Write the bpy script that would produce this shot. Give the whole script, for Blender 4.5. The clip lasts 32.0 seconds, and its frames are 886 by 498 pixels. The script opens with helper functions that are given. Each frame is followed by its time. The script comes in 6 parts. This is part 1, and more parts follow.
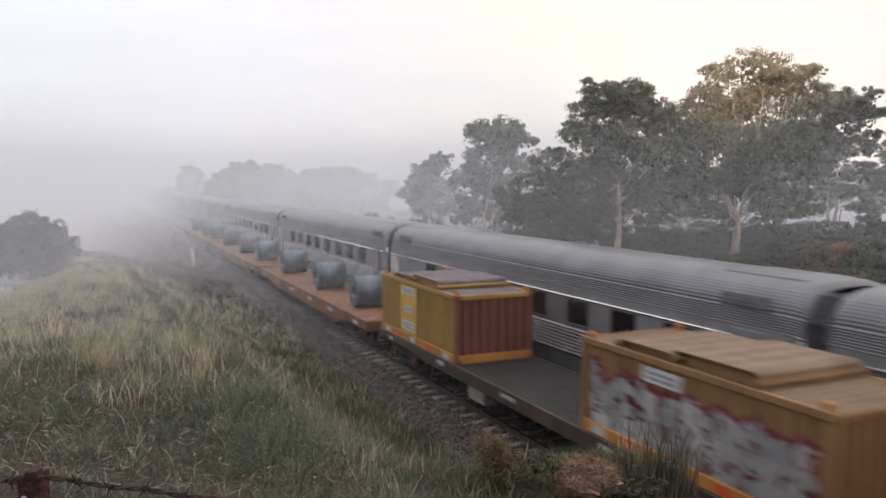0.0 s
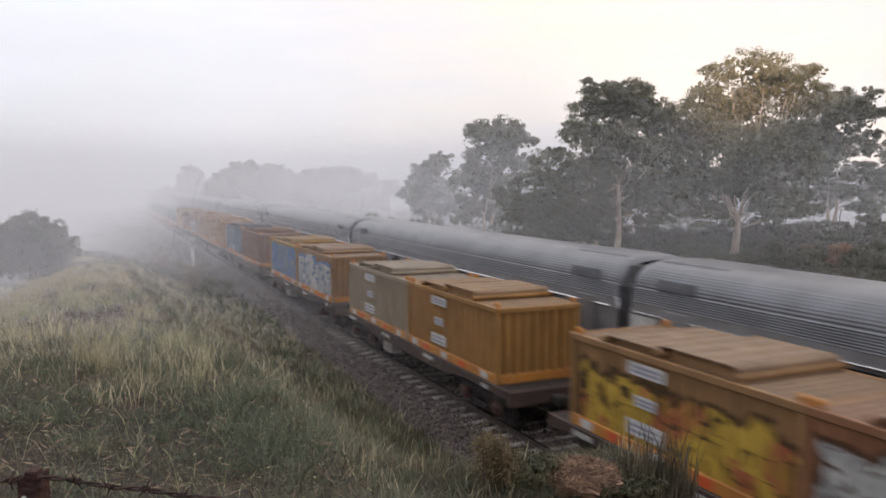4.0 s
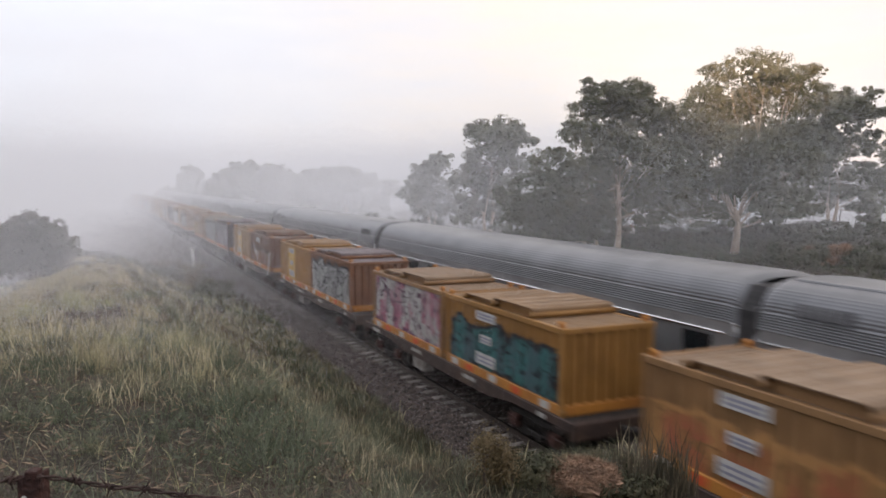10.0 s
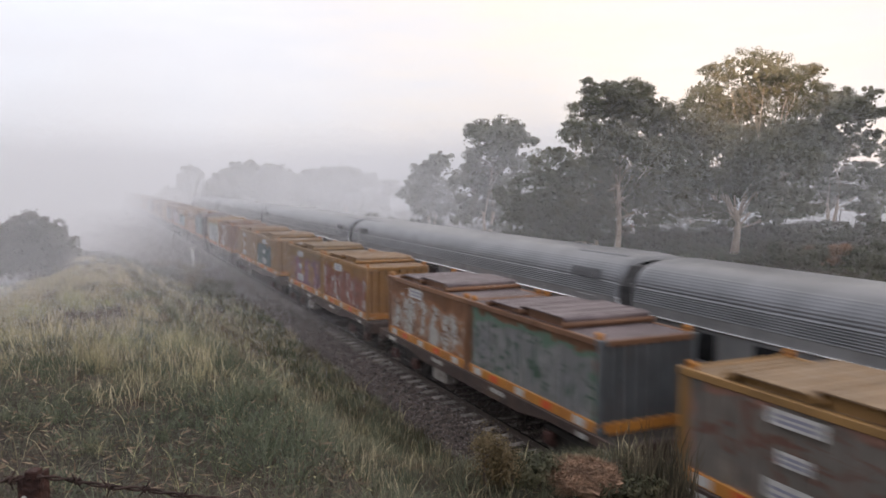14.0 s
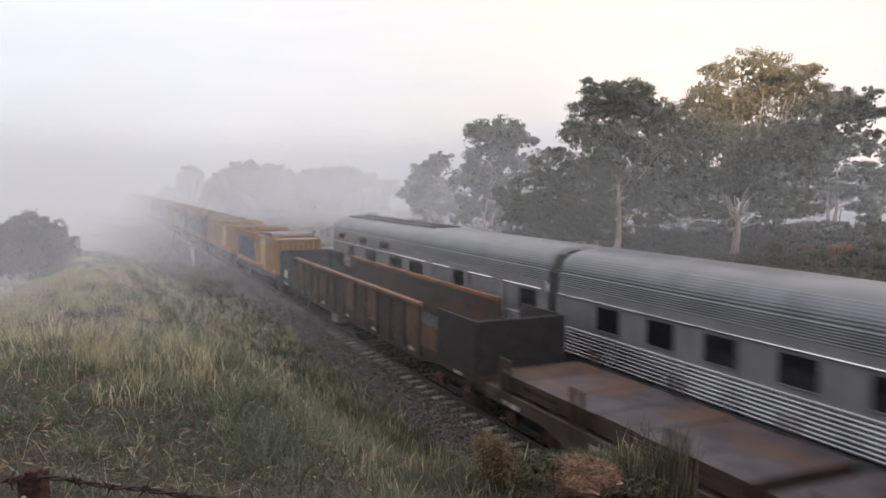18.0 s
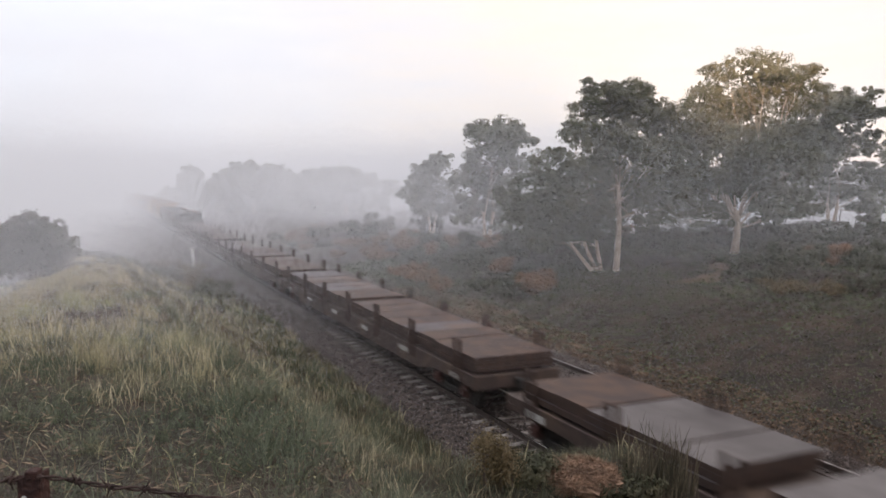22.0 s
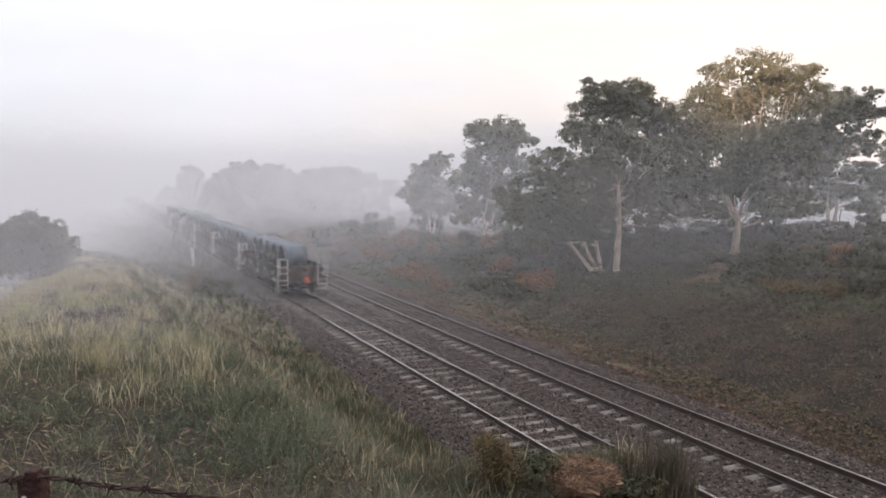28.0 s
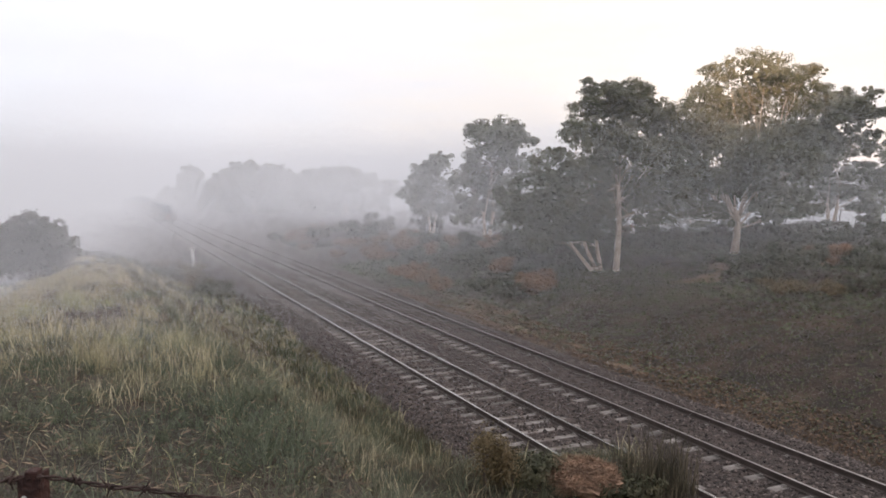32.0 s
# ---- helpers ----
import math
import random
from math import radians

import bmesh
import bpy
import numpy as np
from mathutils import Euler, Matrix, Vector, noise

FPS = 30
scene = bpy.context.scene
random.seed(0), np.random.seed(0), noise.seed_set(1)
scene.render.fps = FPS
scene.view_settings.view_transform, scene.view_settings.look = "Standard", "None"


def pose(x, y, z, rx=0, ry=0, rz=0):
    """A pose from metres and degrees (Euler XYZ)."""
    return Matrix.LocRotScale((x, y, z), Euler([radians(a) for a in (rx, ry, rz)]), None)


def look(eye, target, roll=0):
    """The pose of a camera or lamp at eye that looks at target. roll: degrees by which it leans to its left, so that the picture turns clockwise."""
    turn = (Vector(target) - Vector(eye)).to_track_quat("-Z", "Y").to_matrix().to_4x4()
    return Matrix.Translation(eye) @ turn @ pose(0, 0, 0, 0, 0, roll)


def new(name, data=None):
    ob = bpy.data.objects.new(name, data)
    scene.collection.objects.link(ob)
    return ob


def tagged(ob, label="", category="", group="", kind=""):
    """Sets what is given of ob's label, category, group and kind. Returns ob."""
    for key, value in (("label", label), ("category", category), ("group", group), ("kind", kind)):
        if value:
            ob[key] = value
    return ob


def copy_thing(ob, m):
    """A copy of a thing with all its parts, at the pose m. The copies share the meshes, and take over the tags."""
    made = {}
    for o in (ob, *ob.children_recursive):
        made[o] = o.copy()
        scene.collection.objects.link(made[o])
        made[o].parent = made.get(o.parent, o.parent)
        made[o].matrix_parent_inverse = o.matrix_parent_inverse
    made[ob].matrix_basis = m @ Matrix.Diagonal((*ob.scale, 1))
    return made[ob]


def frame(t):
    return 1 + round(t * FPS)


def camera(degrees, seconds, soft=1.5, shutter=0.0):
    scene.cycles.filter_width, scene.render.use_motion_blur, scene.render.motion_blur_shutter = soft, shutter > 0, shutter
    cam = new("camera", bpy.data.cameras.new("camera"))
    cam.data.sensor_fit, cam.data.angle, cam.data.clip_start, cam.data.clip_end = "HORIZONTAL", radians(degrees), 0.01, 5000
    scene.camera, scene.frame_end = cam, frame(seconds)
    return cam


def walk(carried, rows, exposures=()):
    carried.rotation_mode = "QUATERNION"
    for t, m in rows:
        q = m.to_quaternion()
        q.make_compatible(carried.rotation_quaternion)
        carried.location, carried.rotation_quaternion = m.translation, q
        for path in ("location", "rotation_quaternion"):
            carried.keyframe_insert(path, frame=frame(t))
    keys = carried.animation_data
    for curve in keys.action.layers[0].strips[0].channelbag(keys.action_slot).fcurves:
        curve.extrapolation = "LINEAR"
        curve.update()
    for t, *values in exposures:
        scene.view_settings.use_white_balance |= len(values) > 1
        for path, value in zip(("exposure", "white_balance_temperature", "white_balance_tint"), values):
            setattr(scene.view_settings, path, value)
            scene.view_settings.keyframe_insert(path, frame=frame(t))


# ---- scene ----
# The near track runs along +y at x = 0, the far track beside it; z = 0 is the top of the rails.
TRACK_GAP = 3.667
EYE = Vector((-10.381, 0.0, 6.191))
AHEAD = Vector((0.40814, 0.90897, -0.08478))
cam = camera(58.52, 32.0, soft=1.7, shutter=0.5)
walk(cam, [(0.0, look(EYE, EYE + AHEAD * 10, 0.187)), (32.0, look(EYE, EYE + AHEAD * 10, 0.187))],
     exposures=[(t, e, 6860, 17) for t, e in ((0.0, 0.33), (14.0, 0.33), (19.0, 0.34), (24.0, 0.36), (28.0, 0.40), (32.0, 0.42))])

# ---- world, sun, exposure ----
SUN_ELEV, SUN_AZ = radians(5.0), radians(217)      # low sun behind the camera; azimuth clockwise from +y
world = bpy.data.worlds.new("dawn_sky")
scene.world = world
world.use_nodes = True
wn, wl = world.node_tree.nodes, world.node_tree.links
wn.clear()


def wnode(kind, **kw):
    n = wn.new(kind)
    for k, v in kw.items():
        n.inputs[k].default_value = v
    return n


sky = wn.new("ShaderNodeTexSky")
sky.sky_type, sky.sun_disc, sky.sun_elevation, sky.sun_rotation = "NISHITA", False, SUN_ELEV, SUN_AZ
coords = wn.new("ShaderNodeTexCoord")
stretch = wn.new("ShaderNodeMapping")
stretch.inputs["Scale"].default_value = (1.0, 1.0, 5.5)
stretch.inputs["Location"].default_value = (3.1, 0.7, 1.9)
cloud = wnode("ShaderNodeTexNoise", Scale=2.6, Detail=7.0, Roughness=0.62)
ramp = wn.new("ShaderNodeValToRGB")
ramp.color_ramp.elements[0].position, ramp.color_ramp.elements[1].position = 0.30, 0.72
tint = wn.new("ShaderNodeTexNoise")
tint.inputs["Scale"].default_value = 2.3
warm = wn.new("ShaderNodeMix")
warm.data_type = "RGBA"
warm.inputs["A"].default_value = (0.86, 0.95, 1.06, 1)
warm.inputs["B"].default_value = (1.03, 0.94, 0.81, 1)
overcast = wn.new("ShaderNodeMix")
overcast.data_type = "RGBA"
overcast.inputs["A"].default_value = (0.80, 0.86, 0.95, 1)
cover = wn.new("ShaderNodeMix")
cover.data_type = "RGBA"
cover.inputs["Factor"].default_value = 0.93
back = wnode("ShaderNodeBackground", Strength=1.03)
dim = wn.new("ShaderNodeMix")
dim.data_type, dim.blend_type = "RGBA", "MULTIPLY"
dim.inputs["Factor"].default_value = 1.0
dim.inputs["B"].default_value = (0.12, 0.12, 0.12, 1)
out = wn.new("ShaderNodeOutputWorld")
wl.new(coords.outputs["Generated"], stretch.inputs["Vector"])
wl.new(stretch.outputs["Vector"], cloud.inputs["Vector"])
wl.new(coords.outputs["Generated"], tint.inputs["Vector"])
wl.new(cloud.outputs["Fac"], ramp.inputs["Fac"])
# cooler towards the north, creamy towards the east
side_ = wn.new("ShaderNodeSeparateXYZ")
wl.new(coords.outputs["Generated"], side_.inputs[0])
east = wn.new("ShaderNodeMapRange")
east.interpolation_type = "SMOOTHSTEP"
east.inputs["From Min"].default_value, east.inputs["From Max"].default_value = -0.3, 0.95
wl.new(side_.outputs["X"], east.inputs["Value"])
blendf = wn.new("ShaderNodeMath")
blendf.operation = "MULTIPLY_ADD"
blendf.inputs[1].default_value, blendf.inputs[2].default_value = 2.0, -0.92
wl.new(tint.outputs["Fac"], blendf.inputs[0])
both = wn.new("ShaderNodeMath")
both.operation, both.use_clamp = "ADD", True
wl.new(blendf.outputs[0], both.inputs[0])
wl.new(east.outputs["Result"], both.inputs[1])
wl.new(both.outputs[0], warm.inputs["Factor"])
wl.new(ramp.outputs["Color"], overcast.inputs["Factor"])
wl.new(warm.outputs["Result"], overcast.inputs["B"])
wl.new(sky.outputs["Color"], dim.inputs["A"])
wl.new(dim.outputs["Result"], cover.inputs["A"])
wl.new(overcast.outputs["Result"], cover.inputs["B"])
# an overcast sky grows brighter towards the zenith
rise = wn.new("ShaderNodeSeparateXYZ")
wl.new(coords.outputs["Generated"], rise.inputs[0])
grow = wn.new("ShaderNodeMapRange")
grow.inputs["From Max"].default_value = 1.0
grow.inputs["To Min"].default_value, grow.inputs["To Max"].default_value = 0.83, 1.11
wl.new(rise.outputs["Z"], grow.inputs["Value"])
lift = wn.new("ShaderNodeVectorMath")
lift.operation = "SCALE"
wl.new(cover.outputs["Result"], lift.inputs[0])
wl.new(grow.outputs["Result"], lift.inputs["Scale"])
wl.new(lift.outputs[0], back.inputs["Color"])
wl.new(back.outputs["Background"], out.inputs["Surface"])

sun_data = bpy.data.lights.new("sun", "SUN")
sun_data.energy, sun_data.angle, sun_data.color = 5.0, radians(0.8), (1.0, 0.72, 0.46)
sun = new("sun", sun_data)
SUN_WAY = Vector((math.sin(SUN_AZ) * math.cos(SUN_ELEV), math.cos(SUN_AZ) * math.cos(SUN_ELEV), math.sin(SUN_ELEV)))
sun.matrix_world = look(SUN_WAY * 50, (0, 0, 0))


# ---- materials ----
def surface(name, c1, c2, scale=6.0, rough=0.8, metal=0.0, bump=0.3, bscale=40.0, c3=None, island=0.0, spread=0.12, thin=0.0, rough2=None,
            space="Object", bdist=0.02):
    """Two colours mixed by noise at two scales, an optional third in patches, fine relief, uneven gloss."""
    m = bpy.data.materials.new(name)
    m.use_nodes = True
    n, l = m.node_tree.nodes, m.node_tree.links
    b = n["Principled BSDF"]
    tc = n.new("ShaderNodeTexCoord")
    geo = n.new("ShaderNodeNewGeometry")
    src = geo.outputs["Position"] if space == "World" else tc.outputs["Object"]
    big = n.new("ShaderNodeTexNoise")
    big.inputs["Scale"].default_value, big.inputs["Detail"].default_value = scale, 6.0
    fine = n.new("ShaderNodeTexNoise")
    fine.inputs["Scale"].default_value, fine.inputs["Detail"].default_value = bscale, 4.0
    l.new(src, big.inputs["Vector"])
    l.new(src, fine.inputs["Vector"])
    add = n.new("ShaderNodeMath")
    add.operation = "MULTIPLY_ADD"
    add.inputs[1].default_value, add.inputs[2].default_value = 0.5, -0.25
    l.new(fine.outputs["Fac"], add.inputs[0])
    tot = n.new("ShaderNodeMath")
    tot.operation = "ADD"
    l.new(big.outputs["Fac"], tot.inputs[0])
    l.new(add.outputs[0], tot.inputs[1])
    rng = n.new("ShaderNodeMapRange")
    rng.inputs["From Min"].default_value, rng.inputs["From Max"].default_value = 0.5 - spread, 0.5 + spread
    l.new(tot.outputs[0], rng.inputs["Value"])
    mix = n.new("ShaderNodeMix")
    mix.data_type = "RGBA"
    mix.inputs["A"].default_value, mix.inputs["B"].default_value = (*c1, 1), (*c2, 1)
    l.new(rng.outputs["Result"], mix.inputs["Factor"])
    col = mix.outputs["Result"]
    if c3:
        pat = n.new("ShaderNodeTexNoise")
        pat.inputs["Scale"].default_value, pat.inputs["Detail"].default_value = scale * 0.37, 5.0
        l.new(src, pat.inputs["Vector"])
        r3 = n.new("ShaderNodeMapRange")
        r3.inputs["From Min"].default_value, r3.inputs["From Max"].default_value = 0.52, 0.66
        l.new(pat.outputs["Fac"], r3.inputs["Value"])
        mix3 = n.new("ShaderNodeMix")
        mix3.data_type = "RGBA"
        mix3.inputs["B"].default_value = (*c3, 1)
        l.new(r3.outputs["Result"], mix3.inputs["Factor"])
        l.new(col, mix3.inputs["A"])
        col = mix3.outputs["Result"]
    if island:
        info = n.new("ShaderNodeObjectInfo")
        hsv = n.new("ShaderNodeHueSaturation")
        r1 = n.new("ShaderNodeMath")
        r1.operation = "ADD"
        l.new(geo.outputs["Random Per Island"], r1.inputs[0])
        l.new(info.outputs["Random"], r1.inputs[1])
        fr = n.new("ShaderNodeMath")
        fr.operation = "FRACT"
        l.new(r1.outputs[0], fr.inputs[0])
        v = n.new("ShaderNodeMapRange")
        v.inputs["To Min"].default_value, v.inputs["To Max"].default_value = 1 - island, 1 + island
        l.new(fr.outputs[0], v.inputs["Value"])
        l.new(v.outputs["Result"], hsv.inputs["Value"])
        l.new(col, hsv.inputs["Color"])
        col = hsv.outputs["Color"]
    l.new(col, b.inputs["Base Color"])
    rr = n.new("ShaderNodeMapRange")
    rr.inputs["To Min"].default_value, rr.inputs["To Max"].default_value = rough, (rough if rough2 is None else rough2)
    l.new(big.outputs["Fac"], rr.inputs["Value"])
    l.new(rr.outputs["Result"], b.inputs["Roughness"])
    b.inputs["Metallic"].default_value = metal
    if bump:
        bp = n.new("ShaderNodeBump")
        bp.inputs["Strength"].default_value, bp.inputs["Distance"].default_value = bump, bdist
        l.new(fine.outputs["Fac"], bp.inputs["Height"])
        l.new(bp.outputs["Normal"], b.inputs["Normal"])
    if thin:
        tr = n.new("ShaderNodeBsdfTranslucent")
        l.new(col, tr.inputs["Color"])
        ms = n.new("ShaderNodeMixShader")
        ms.inputs[0].default_value = thin
        l.new(b.outputs[0], ms.inputs[1])
        l.new(tr.outputs[0], ms.inputs[2])
        l.new(ms.outputs[0], n["Material Output"].inputs["Surface"])
    return m


def painted(name, base, ink=None, ink2=None, edge=None, seed=0, low=0.05, high=0.8, y0=-2.8, y1=2.8, rust=0.25, letter=2.2):
    """Weathered container paint with rust runs; with ink, a sprayed piece with outlined letter shapes on the side walls."""
    m = bpy.data.materials.new(name)
    m.use_nodes = True
    n, l = m.node_tree.nodes, m.node_tree.links
    b = n["Principled BSDF"]
    tc = n.new("ShaderNodeTexCoord")
    mp = n.new("ShaderNodeMapping")
    mp.inputs["Location"].default_value = (seed * 3.7, seed * 1.9, seed * 0.7)
    l.new(tc.outputs["Object"], mp.inputs["Vector"])

    def noise_of(scale, detail=5.0, vec=None):
        t = n.new("ShaderNodeTexNoise")
        t.inputs["Scale"].default_value, t.inputs["Detail"].default_value = scale, detail
        l.new(vec or mp.outputs["Vector"], t.inputs["Vector"])
        return t.outputs["Fac"]

    def ranged(v, a, c, lo=0.0, hi=1.0):
        t = n.new("ShaderNodeMapRange")
        for k, x in zip(("From Min", "From Max", "To Min", "To Max"), (a, c, lo, hi)):
            t.inputs[k].default_value = x
        l.new(v, t.inputs["Value"])
        return t.outputs["Result"]

    def blend(f, a, c):
        t = n.new("ShaderNodeMix")
        t.data_type = "RGBA"
        l.new(f, t.inputs["Factor"])
        for key, x in (("A", a), ("B", c)):
            if isinstance(x, tuple):
                t.inputs[key].default_value = (*x, 1)
            else:
                l.new(x, t.inputs[key])
        return t.outputs["Result"]

    def times(a, c):
        t = n.new("ShaderNodeMath")
        t.operation = "MULTIPLY"
        l.new(a, t.inputs[0])
        l.new(c, t.inputs[1])
        return t.outputs[0]

    col = blend(ranged(noise_of(1.3), 0.3, 0.7), tuple(x * 0.78 for x in base), tuple(min(1, x * 1.12) for x in base))
    runs = n.new("ShaderNodeMapping")
    runs.inputs["Scale"].default_value = (6.0, 6.0, 0.5)
    l.new(mp.outputs["Vector"], runs.inputs["Vector"])
    col = blend(times(ranged(noise_of(1.6, 6.0, runs.outputs["Vector"]), 0.55, 0.72), ranged(noise_of(0.8), 0.62 - rust, 0.75)),
                col, (0.13, 0.055, 0.025))
    if ink:
        sep = n.new("ShaderNodeSeparateXYZ")
        l.new(tc.outputs["Object"], sep.inputs[0])
        wob = ranged(noise_of(1.7, 3.0), 0.0, 1.0, -0.45, 0.45)
        zz = n.new("ShaderNodeMath")
        zz.operation = "ADD"
        l.new(sep.outputs["Z"], zz.inputs[0])
        l.new(wob, zz.inputs[1])
        yy = n.new("ShaderNodeMath")
        yy.operation = "ADD"
        l.new(sep.outputs["Y"], yy.inputs[0])
        l.new(wob, yy.inputs[1])
        h = 1.92
        box = times(times(ranged(zz.outputs[0], low * h - 0.03, low * h + 0.03), ranged(zz.outputs[0], high * h + 0.03, high * h - 0.03)),
                    times(ranged(yy.outputs[0], y0 - 0.03, y0 + 0.03), ranged(yy.outputs[0], y1 + 0.03, y1 - 0.03)))
        halo = times(times(ranged(zz.outputs[0], low * h - 0.16, low * h - 0.1), ranged(zz.outputs[0], high * h + 0.16, high * h + 0.1)),
                     times(ranged(yy.outputs[0], y0 - 0.16, y0 - 0.1), ranged(yy.outputs[0], y1 + 0.16, y1 + 0.1)))
        bend = n.new("ShaderNodeMapping")
        bend.inputs["Scale"].default_value = (0.0, letter, 0.9)
        warp = n.new("ShaderNodeTexNoise")
        warp.inputs["Scale"].default_value = 1.6
        l.new(mp.outputs["Vector"], warp.inputs["Vector"])
        ad = n.new("ShaderNodeVectorMath")
        ad.operation = "MULTIPLY_ADD"
        ad.inputs[1].default_value = (0.0, 0.7, 0.7)
        l.new(warp.outputs["Color"], ad.inputs[0])
        l.new(mp.outputs["Vector"], ad.inputs[2])
        l.new(ad.outputs[0], bend.inputs["Vector"])
        cell = n.new("ShaderNodeTexVoronoi")
        cell.inputs["Scale"].default_value = 1.0
        l.new(bend.outputs["Vector"], cell.inputs["Vector"])
        sepc = n.new("ShaderNodeSeparateColor")
        l.new(cell.outputs["Color"], sepc.inputs[0])
        fill = blend(ranged(sepc.outputs[0], 0.52, 0.6), ink, ink2 or ink)
        fill = blend(ranged(noise_of(2.6, 4.0), 0.4, 0.7), fill, tuple(x * 0.72 for x in ink))
        # curling brush strokes along the level lines of two stretched noises
        stroke = None
        for sc, mid, half, tall in ((1.25, 0.5, 0.02, 1.0), (1.9, 0.57, 0.017, 0.7)):
            sq = n.new("ShaderNodeMapping")
            sq.inputs["Scale"].default_value = (0.0, letter * 0.42, tall * 0.62)
            l.new(mp.outputs["Vector"], sq.inputs["Vector"])
            wv = n.new("ShaderNodeTexNoise")
            wv.inputs["Scale"].default_value, wv.inputs["Detail"].default_value, wv.inputs["Distortion"].default_value = sc, 1.0, 1.4
            l.new(sq.outputs["Vector"], wv.inputs["Vector"])
            off = n.new("ShaderNodeMath")
            off.operation = "SUBTRACT"
            off.inputs[1].default_value = mid
            l.new(wv.outputs["Fac"], off.inputs[0])
            ab = n.new("ShaderNodeMath")
            ab.operation = "ABSOLUTE"
            l.new(off.outputs[0], ab.inputs[0])
            one = ranged(ab.outputs[0], half, half * 0.55)
            if stroke is None:
                stroke = one
            else:
                mx = n.new("ShaderNodeMath")
                mx.operation = "MAXIMUM"
                l.new(stroke, mx.inputs[0])
                l.new(one, mx.inputs[1])
                stroke = mx.outputs[0]
        fill = blend(stroke, fill, tuple(x * 0.55 for x in edge) if edge else tuple(x * 0.25 for x in base))
        col = blend(halo, col, edge or tuple(x * 0.3 for x in base))
        col = blend(box, col, fill)
    l.new(col, b.inputs["Base Color"])
    l.new(ranged(noise_of(3.0), 0.3, 0.7, 0.45, 0.75), b.inputs["Roughness"])
    bp = n.new("ShaderNodeBump")
    bp.inputs["Strength"].default_value, bp.inputs["Distance"].default_value = 0.25, 0.01
    l.new(noise_of(14.0), bp.inputs["Height"])
    l.new(bp.outputs["Normal"], b.inputs["Normal"])
    return m


RAIL = surface("worn_rail", (0.095, 0.073, 0.064), (0.06, 0.046, 0.04), 3, 0.6, 0.4, 0.2, 60)
RAIL_DULL = surface("dull_rail_head", (0.42, 0.40, 0.385), (0.30, 0.275, 0.26), 2, 0.3, 0.9, 0.05, 80)
RAIL_TOP = surface("bright_rail_head", (0.60, 0.59, 0.58), (0.46, 0.45, 0.44), 2, 0.22, 1.0, 0.05, 80)
CONCRETE = surface("sleeper_concrete", (0.245, 0.222, 0.205), (0.135, 0.118, 0.106), 5, 0.9, 0, 0.5, 50, c3=(0.105, 0.083, 0.07), island=0.4)
BALLAST = surface("ballast", (0.072, 0.053, 0.046), (0.031, 0.0235, 0.021), 9, 0.95, 0, 1.0, 24, c3=(0.095, 0.07, 0.058), space="World", bdist=0.05)
STONE = surface("ballast_stone", (0.15, 0.12, 0.108), (0.049, 0.039, 0.035), 7, 0.9, 0, 0.4, 60, island=0.7, space="World")
SOIL = surface("bank_soil", (0.05, 0.031, 0.022), (0.025, 0.019, 0.014), 1.2, 0.95, 0, 1.0, 18, c3=(0.072, 0.047, 0.033), space="World", bdist=0.06)
CLAY = surface("orange_clay", (0.19, 0.125, 0.083), (0.125, 0.088, 0.06), 3, 0.95, 0, 0.8, 22, space="World", bdist=0.04)
STRAW = surface("dry_straw", (0.31, 0.195, 0.13), (0.19, 0.118, 0.08), 5, 0.9, 0, 0.4, 30, island=0.35, space="World")
GRASS_GREEN = surface("green_grass", (0.092, 0.11, 0.076), (0.145, 0.152, 0.108), 0.8, 0.6, 0, 0, 20, island=0.5, c3=(0.20, 0.17, 0.118), thin=0.35, space="World")
GRASS_LUSH = surface("lush_grass", (0.125, 0.15, 0.095), (0.19, 0.205, 0.135), 0.8, 0.55, 0, 0, 20, island=0.45, thin=0.35, space="World")
GRASS_DRY = surface("dry_grass", (0.54, 0.47, 0.32), (0.40, 0.36, 0.22), 0.7, 0.7, 0, 0, 20, island=0.45, c3=(0.40, 0.40, 0.21), thin=0.3, space="World")
THATCH = surface("dead_thatch", (0.29, 0.215, 0.15), (0.17, 0.125, 0.088), 1.1, 0.9, 0, 0, 9, island=0.5, space="World")
GRASS_RUSH = surface("rush", (0.065, 0.06, 0.04), (0.14, 0.115, 0.078), 2.0, 0.7, 0, 0, 20, island=0.5, thin=0.2, space="World")
GRASS_WEED = surface("weedy_grass", (0.07, 0.075, 0.038), (0.105, 0.08, 0.05), 0.5, 0.8, 0, 0, 9, island=0.45, thin=0.25, c3=(0.06, 0.073, 0.031), space="World")
GRASS_PALE = surface("pale_bank_grass", (0.125, 0.145, 0.078), (0.08, 0.092, 0.05), 0.5, 0.8, 0, 0, 9, island=0.4, thin=0.25, space="World")
GRASS_SHORT = surface("bank_grass", (0.047, 0.047, 0.027), (0.064, 0.047, 0.033), 0.35, 0.8, 0, 0, 9, island=0.6, thin=0.25, c3=(0.072, 0.088, 0.048), space="World")
LEAF = surface("eucalypt_leaf", (0.125, 0.136, 0.088), (0.18, 0.176, 0.117), 0.6, 0.7, 0, 0, 8, island=0.3, thin=0.25)
SCRUB = surface("scrub_leaf", (0.05, 0.06, 0.03), (0.085, 0.075, 0.04), 0.7, 0.7, 0, 0, 8, island=0.4, thin=0.2)
SCRUB_OLIVE = surface("olive_scrub_leaf", (0.175, 0.125, 0.066), (0.12, 0.10, 0.052), 0.7, 0.8, 0, 0, 8, island=0.4, thin=0.3)
